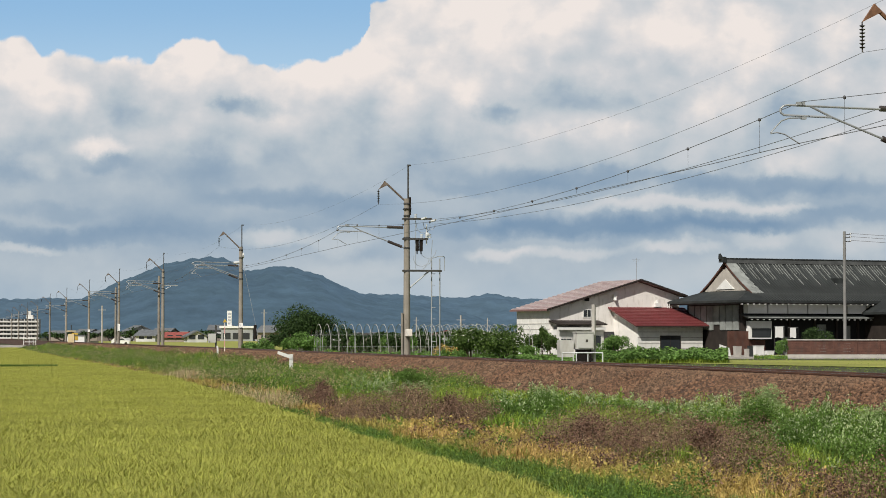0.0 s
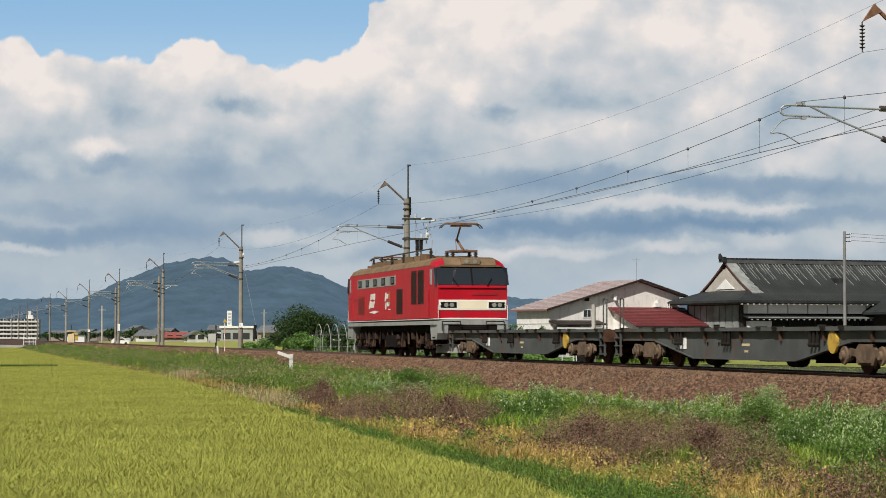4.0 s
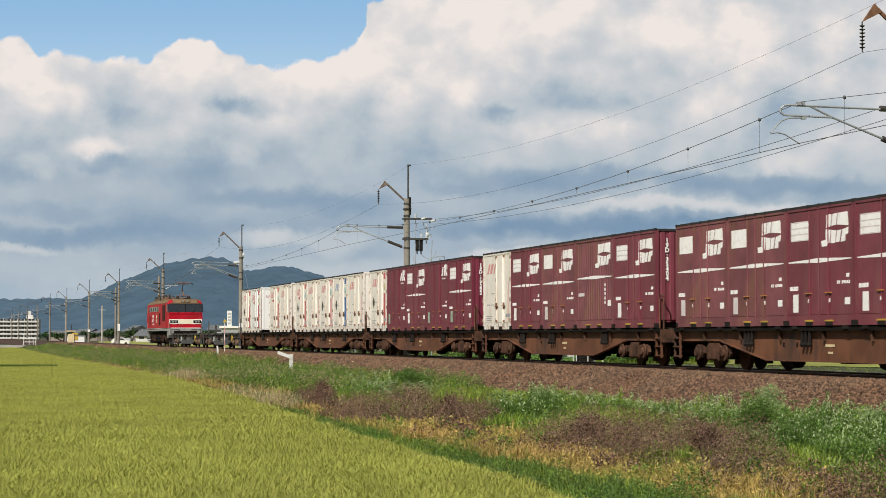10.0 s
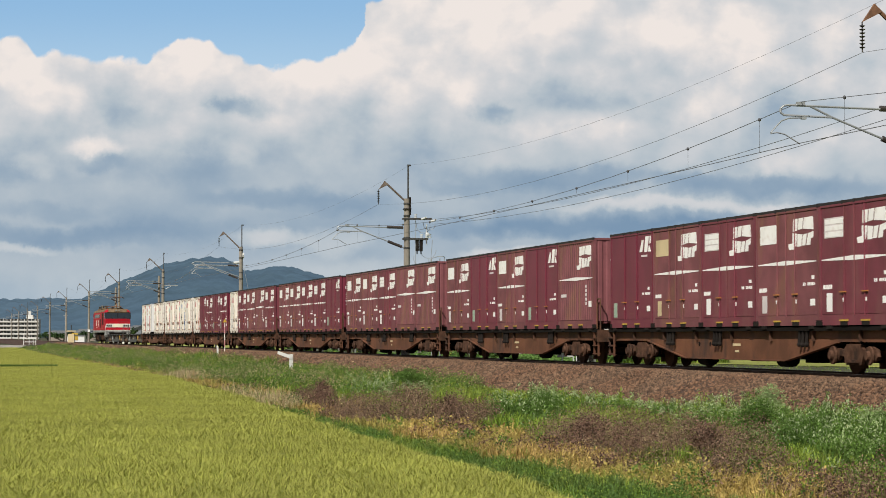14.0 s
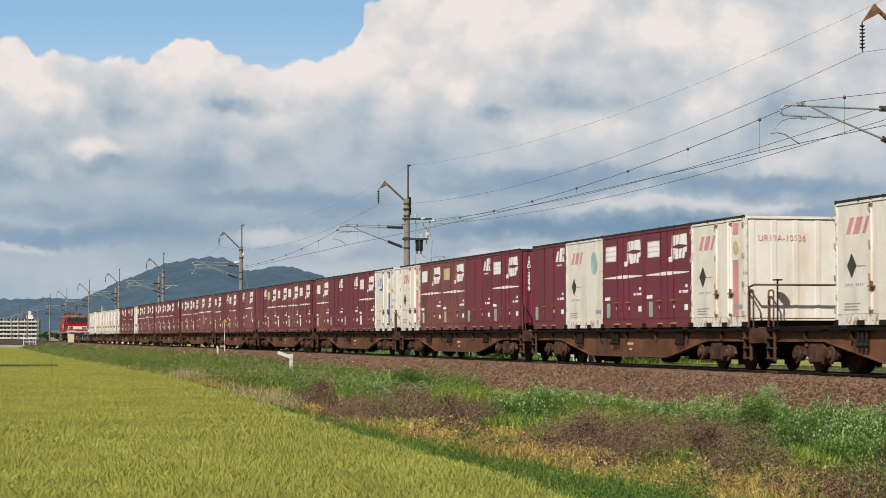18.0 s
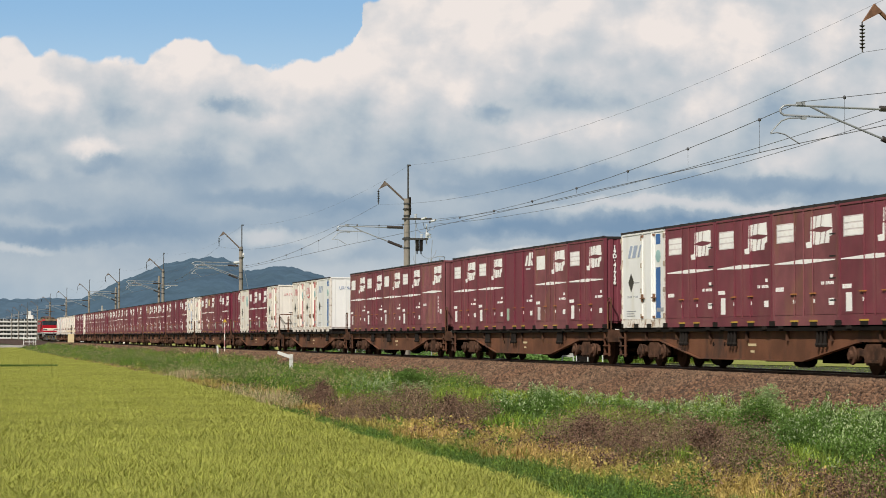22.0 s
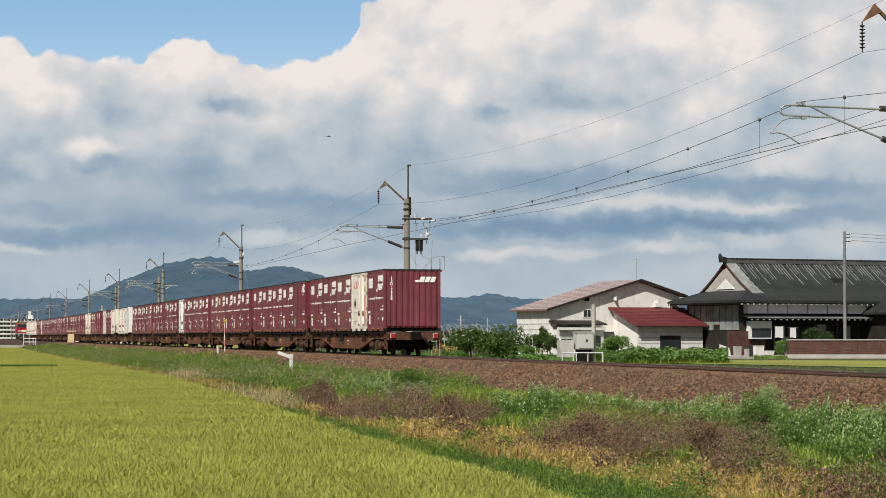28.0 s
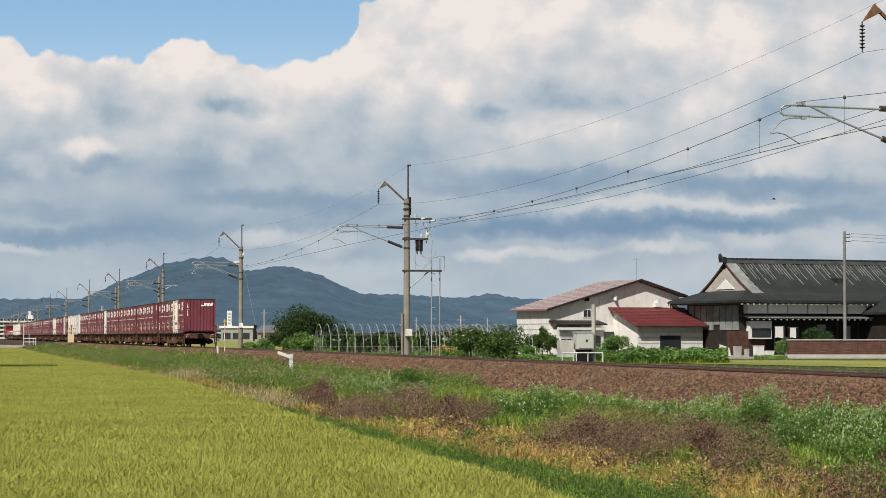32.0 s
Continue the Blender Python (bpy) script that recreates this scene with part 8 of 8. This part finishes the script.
        mounds(p[r > 0.6], 0.02, 420, 0.4, 0.45, 0.019, dark_p, fw, dry_p)
    elif k == "s":
        tuft(r > 0.45, 3, 0.2, 0.45, 0.012, 0.2, dark_p)
        tuft(r < 0.3, 3, 0.2, 0.45, 0.012, 0.2, grass_p)
        stalks(p[r > 0.45], 0.16, 0.42, 0.75, 0.02, fw, green_p, silver_p, 90, 0.78)
        stalks(p[r < 0.5], 0.13, 0.4, 0.7, 0.02, fw, green_p, grass_p, 80, 0.75)
    elif k == "k":
        tuft(r > 0.5, 3, 0.25, 0.5, 0.013, 0.2, dark_p)
        stalks(p, 0.2, 0.42, 0.8, 0.022, fw, green_p, silver_p, 110, 0.94)
        mounds(p, 0.012, 900, 0.36, 0.6, 0.02, green_p, fw)
    if k in "gm":
        stalks(p, 0.008, 0.3, 0.5, 0.024, fw, green_p, grass_p)
b = np.stack([rng.uniform(-24.0, -13.4, 2600), rng.uniform(118.4, 119.6, 2600), np.full(2600, RICE_TOP - 0.13)], 1)
dark_p.append(blades(b, rng.uniform(0.09, 0.15, 2600), np.full(2600, 0.03), rng.uniform(0.05, 0.15, 2600)))
stuff("verge_grass", grass_p, "grass", "fresh green grass on the verge", "grass")
stuff("dark_verge_grass", dark_p, "grass_dark", "darker short grass along the crop", "grass")
stuff("yellowing_weeds", gold_p, "grass_gold", "yellowing weeds on the verge", "weeds")
stuff("dry_grass", dry_p, "grass_dry", "pale dry grass tufts", "grass")
stuff("brown_weeds", purple_p, "weed_purple", "withered purplish-brown weeds", "weeds")
stuff("silvery_weeds", silver_p, "weed_silver", "silvery green flowering weeds", "weeds")
stuff("leafy_weeds", green_p, "weed_green", "dark green leafy weeds", "weeds")


# ballast stones on the near shoulder and between the rails
def stones():
    out = []
    for y0, y1, x0, x1, dens, size in ((33, 60, -4.0, -0.85, 350, 0.04), (60, 95, -4.0, -0.85, 200, 0.05), (95, 170, -4.0, -0.85, 95, 0.058), (170, 330, -4.0, -2.0, 28, 0.095), (33, 95, -0.5, 2.2, 60, 0.036), (95, 170, -0.5, 2.2, 20, 0.07)):
        n = int((y1 - y0) * (x1 - x0) * dens)
        x, y = rng.uniform(x0, x1, n), rng.uniform(y0, y1, n)
        ok = (x + 19.813) / y < 0.47
        x, y = x[ok], y[ok]
        n = len(x)
        c = np.stack([x, y, land(x) + 0.03 + rng.uniform(-0.01, 0.02, n)], 1)
        s = rng.uniform(0.6, 1.35, n) * size
        ax = np.array([[1, 0, 0], [-1, 0, 0], [0, 1, 0], [0, -1, 0], [0, 0, 1], [0, 0, -1]], dtype=float)
        rot = rng.normal(0, 1, (n, 3, 3))
        q, _ = np.linalg.qr(rot)
        v = c[:, None, :] + np.einsum("kj,nji->nki", ax * 1.0, q) * (s[:, None] * rng.uniform(0.6, 1.2, (n, 6)))[:, :, None]
        k = np.arange(n)[:, None] * 6
        f = np.concatenate([k + np.array([t]) for t in ([0, 2, 4], [2, 1, 4], [1, 3, 4], [3, 0, 4], [2, 0, 5], [1, 2, 5], [3, 1, 5], [0, 3, 5])], 0)
        out.append((v.reshape(-1, 3), f))
    stuff("ballast_stones", out, "ballast", "loose reddish-brown ballast stones", "ballast")


stones()


def crown(cx, cy, cz, rx, ry, rz, n, size, seed, lumps=9, flat=0.8):
    """Leaf positions gathered in uneven clumps with gaps between."""
    r = np.random.default_rng(seed)
    pos = []
    for i in range(lumps):
        d = r.normal(0, 1, 3)
        d /= np.linalg.norm(d)
        if d[2] < -0.35:
            d[2] *= -0.5
        o = d * r.uniform(0.35, 0.8)
        k = r.uniform(0.28, 0.5)
        q = r.normal(0, 1, (n // lumps, 3))
        q /= np.linalg.norm(q, axis=1)[:, None]
        pos.append((o + q * k * r.uniform(0.55, 1.05, (len(q), 1))) * np.array([rx, ry, rz]))
    pos = np.concatenate(pos) + np.array([cx, cy, cz])
    return leaves(pos, r.uniform(0.6, 1.25, len(pos)) * size, flat)


def bush(u, dist, w, h, n, size, material, label, seed, name="bush", base=-0.95, trunk=False, flowers=None, lumps=9):
    q = world_at(u, dist, base)
    t = thing(name, label, "tree" if trunk else "bush", "" if trunk else "garden bushes", at=pose(q.x, q.y, q.z))
    v, f = crown(0, 0, h * 0.5 if not trunk else h * 0.62, w / 2, w / 2, h * 0.5 if not trunk else h * 0.42, n, size, seed, lumps)
    v[:, 2] = np.maximum(v[:, 2], 0.02)
    tagged_ob = new("crown", tri_mesh("crown", v, f, M[material]))
    tagged_ob.parent = t
    st = Geo()
    r = random.Random(seed)
    for k in range(4):
        a = r.uniform(0, 6.28)
        st.cyl((0.05 * math.cos(a), 0.05 * math.sin(a), 0), (w * 0.25 * math.cos(a), w * 0.25 * math.sin(a), h * 0.6), 0.02 * w, 0.008 * w, n=6)
    if trunk:
        st.cyl((0, 0, -0.05), (0, 0, h * 0.45), 0.04 * w, 0.025 * w, n=8)
    part("trunk" if trunk else "stems", st, M["bark"], t)
    if flowers:
        v, f = crown(0, 0, h * 0.55, w / 2, w / 2, h * 0.5, n // 26, size * 0.8, seed + 50, lumps)
        o = new("flowers", tri_mesh("flowers", v, f, M[flowers]))
        o.parent = t


for args in (
        (-0.0608, 190, 6.2, 4.4, 14000, 0.1, "tree_leaf", "broad dark green tree beyond the hoops", 1, "tree", -0.95, False, None, 34),
        (-0.0735, 185, 2.6, 2.2, 2200, 0.1, "tree_leaf", "dark green shrub beside the tree", 2),
        (0.013, 122, 3.0, 2.5, 7600, 0.075, "shrub_leaf", "dark green bush with pale flowers", 3, "bush", -0.95, False, "flower_white", 20),
        (0.0275, 124, 2.6, 2.3, 6200, 0.075, "shrub_leaf", "dark green bush with pale flowers", 4, "bush", -0.95, False, "flower_white", 20),
        (0.0075, 120, 1.0, 1.2, 1200, 0.07, "garden_leaf", "small leafy garden bush", 5),
        (0.0, 118, 1.0, 1.1, 1100, 0.07, "garden_leaf", "low garden plant with yellow flowers", 6, "bush", -0.95, False, "flower_yellow"),
        (0.0778, 140, 2.5, 2.1, 5200, 0.06, "garden_leaf", "rounded light green bush before the house", 7),
        (0.153, 165, 1.3, 1.7, 1600, 0.07, "garden_leaf", "young green shrub beside the fence", 8),
        (0.168, 180, 3.3, 2.7, 3600, 0.08, "tree_leaf", "loose green shrub before the tiled house", 9),
        (0.0375, 150, 1.6, 1.3, 1500, 0.08, "garden_leaf", "leafy plant beside the white house", 10),
        (0.0475, 190, 0.9, 2.5, 1200, 0.09, "garden_leaf", "climbing plant on a pole by the house", 11),
        (-0.0865, 160, 2.0, 1.5, 1700, 0.09, "garden_leaf", "leafy shrub beyond the track", 12),
        (-0.08, 150, 1.8, 1.5, 1700, 0.08, "garden_leaf", "leafy shrub beyond the track", 13),
        (-0.0645, 160, 3.4, 2.0, 3600, 0.09, "garden_leaf", "light green leafy garden plants", 14),
        (-0.051, 136, 1.5, 0.9, 1200, 0.07, "garden_leaf", "low garden plant with yellow flowers", 15, "bush", -0.95, False, "flower_yellow"),
        (-0.04, 134, 1.6, 0.8, 1200, 0.07, "garden_leaf", "low garden plant with yellow flowers", 16, "bush", -0.95, False, "flower_yellow"),
        (-0.03, 134, 1.6, 0.8, 1200, 0.07, "garden_leaf", "low garden plant with yellow flowers", 17, "bush", -0.95, False, "flower_yellow")):
    bush(*args)
for i in range(26):
    bush(-0.055 + i * 0.0035, 154 + (i % 3), 0.9, 1.85 + 0.25 * (i % 2), 620, 0.085, "tree_leaf" if i % 4 else "garden_leaf", "tall vegetable plant inside the hoops", 30 + i, "vegetable_plant")
for i, (u, w, h) in enumerate(((-0.0475, 1.3, 0.75), (-0.038, 1.6, 0.8), (-0.031, 1.2, 0.7), (0.0015, 1.5, 1.35), (-0.064, 1.0, 0.7))):
    bush(u, 121, w, h, 900, 0.07, "grass_gold", "yellowed withering garden plant", 80 + i)
for i, (u, w, h) in enumerate(((0.0405, 1.5, 2.3), (0.0445, 1.2, 2.7), (0.049, 1.3, 2.0), (0.036, 1.4, 1.4))):
    bush(u, 172, w, h, 1500, 0.1, "shrub_leaf", "tall dark green plant by the white wall", 90 + i)
rnd = random.Random(8)
for i in range(30):
    u = -0.176 + i * 0.0073
    bush(u + rnd.uniform(-0.003, 0.003), rnd.uniform(680, 820), rnd.uniform(6, 12), rnd.uniform(2.6, 4.6), 520, 0.5, "tree_leaf", "dark hedge tree before the town", 400 + i, "tree", -1.0, False, None, 14)
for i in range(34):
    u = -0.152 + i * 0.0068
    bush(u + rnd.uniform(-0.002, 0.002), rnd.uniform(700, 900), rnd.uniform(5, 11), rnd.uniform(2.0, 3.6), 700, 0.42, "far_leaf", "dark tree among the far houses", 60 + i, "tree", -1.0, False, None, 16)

# single bushes that stand out on the verge
for i, (x, y, w, h, m, label) in enumerate((
        (-6.9, 46.5, 0.75, 0.85, "weed_pale", "rounded silvery green weed bush"), (-6.3, 63.0, 1.4, 1.0, "weed_green", "leafy green weed clump"), (-7.4, 45.0, 0.8, 0.75, "weed_green", "leafy green weed clump"),
        (-7.0, 33.5, 0.9, 0.95, "weed_green", "dark green weed bush"), (-6.6, 28.6, 1.0, 1.1, "weed_green", "dark green weed bush"), (-6.2, 30.5, 0.8, 0.9, "weed_pale", "rounded silvery green weed bush"), (-5.6, 36.5, 0.9, 0.95, "weed_pale", "rounded silvery green weed bush"),
        (-9.3, 60.5, 0.5, 0.9, "weed_purple", "withered reddish-brown weed bush"), (-8.6, 48.0, 0.8, 0.75, "weed_purple", "withered reddish-brown weed bush"), (-9.0, 36.2, 0.9, 0.7, "weed_purple", "withered reddish-brown weed bush"), (-8.9, 30.3, 0.9, 0.8, "weed_purple", "withered reddish-brown weed bush"))):
    d = Vector((x - EYE[0], y - EYE[1], 0))
    dist = d.dot(FWD)
    bush(d.dot(RIGHT) / dist, dist, w, h, 5200 if "weed_purple" not in m else 2400, 0.02 if y < 50 else 0.028, m, label, 120 + i, "weed_bush", ground_z(x) - 0.02, False, None, 16)

# garden strip beyond the track: low leafy crops
def garden():
    out, gr, fl = [], [], []
    for u0, u1, d0, d1, n, h, size in ((0.065, 0.128, 134, 146, 17000, 1.1, 0.125), (-0.005, 0.068, 122, 140, 8000, 0.75, 0.11), (-0.095, -0.005, 126, 150, 11000, 0.85, 0.11), (0.14, 0.155, 160, 166, 900, 0.3, 0.1)):
        u, d = rng.uniform(u0, u1, n), rng.uniform(d0, d1, n)
        p = np.array([tuple(world_at(a, b, 0)) for a, b in zip(u, d)])
        bump_h = h * (0.55 + 0.6 * np.array([noise.noise((q[0] * 0.7, q[1] * 0.7, 4)) for q in p]))
        p[:, 2] = -0.92 + np.maximum(0.05, bump_h) * rng.uniform(0.2, 1, n) ** 0.5
        out.append(leaves(p, rng.uniform(0.6, 1.2, n) * size, 0.35))
        b = p[: n // 2].copy()
        b[:, 2] = -0.95
        gr.append(blades(b, rng.uniform(0.15, 0.45, len(b)), np.full(len(b), 0.045), rng.uniform(0.05, 0.3, len(b))))
    n = 9000
    u, d = rng.uniform(0.02, 0.24, n), rng.uniform(100, 165, n)
    p = np.array([tuple(world_at(a, b, -0.92)) for a, b in zip(u, d)])
    keep = (p[:, 0] > 4.2)
    p = p[keep]
    gr.append(blades(p, rng.uniform(0.04, 0.12, len(p)), np.full(len(p), 0.025), rng.uniform(0.05, 0.2, len(p))))
    n = 6000
    x, y = rng.uniform(3.2, 9.0, n), rng.uniform(45, 200, n)
    gr.append(blades(np.stack([x, y, land(x)], 1), rng.uniform(0.1, 0.35, n), np.full(n, 0.03), rng.uniform(0.05, 0.2, n)))
    n = 9000
    x, y = rng.uniform(3.6, 10.0, n), rng.uniform(150, 420, n)
    gr.append(blades(np.stack([x, y, land(x)], 1), rng.uniform(0.25, 0.65, n), np.full(n, 0.07), rng.uniform(0.05, 0.3, n)))
    stuff("garden_crops", out, "garden_leaf", "broad-leaved garden vegetables", "vegetables")
    stuff("garden_grass", gr, "grass", "green grass beyond the track", "grass")


garden()


def swallow():
    b = thing("bird", "small dark bird flying over the track", "bird")
    part("body", Geo().loft([[(r * math.cos(a), y, r * math.sin(a)) for a in [k * math.pi / 3 for k in range(6)]] for y, r in ((-0.09, 0.008), (-0.03, 0.03), (0.04, 0.032), (0.085, 0.02), (0.11, 0.005))]), M["pocket"], b, "dark slender body")
    for sx in (-1, 1):
        part("wing", Geo().add([(sx * 0.02, 0.05, 0.01), (sx * 0.1, 0.05, 0.05), (sx * 0.19, -0.05, 0.03), (sx * 0.09, 0.0, 0.045), (sx * 0.02, -0.02, 0.01), (sx * 0.1, 0.02, 0.035)], [(0, 1, 3, 4), (1, 2, 3), (0, 1, 5), (1, 2, 5), (5, 2, 3), (0, 5, 3, 4)]), M["pocket"], b)
    part("tail", Geo().prism([(-0.012, -0.08), (0.012, -0.08), (0.04, -0.17), (0.0, -0.12), (-0.04, -0.17)], "z", -0.004, 0.004), M["pocket"], b)
    return b


bird = swallow()


# ---- what moves ----
def travel(t):
    """How far the train has come, in metres, from where it is at 16 s."""
    u = (t - 16) / 16
    return 279.146 * u + 22.883 * u ** 2 + 2.714 * u ** 3 - 5.37 * u ** 4 - 0.749 * u ** 5


def motions():
    times = [2.0 * i for i in range(17)]
    for ob, along, z in MOVERS:
        walk(ob, [(t, pose(0, along + travel(t), z)) for t in times])
    flight = ((0.0, -2600, 300), (26.0, -1100, 260), (27.2, -150, 250), (28.0, 581, 241), (29.0, 1454, 59), (29.8, 1560, 140), (30.5, 1308, 264), (31.0, 1177, 309), (31.5, 1347, 261), (31.8, 1427, 317), (32.0, 1370, 352))
    rows = []
    for t, across, down in flight:
        q = world_at((across - 784) / 3928, 120.0, EYE[2] + (595 - down) / 3928 * 120.0)
        rows.append((t, pose(q.x, q.y, q.z, 0, 10, -100)))
    walk(bird, rows)
    walk(clouds, [(0.0, clouds.matrix_basis.copy()), (32.0, Matrix.Translation(Vector((-math.cos(YAW), math.sin(YAW), 0)) * 23.0) @ clouds.matrix_basis)])


motions()
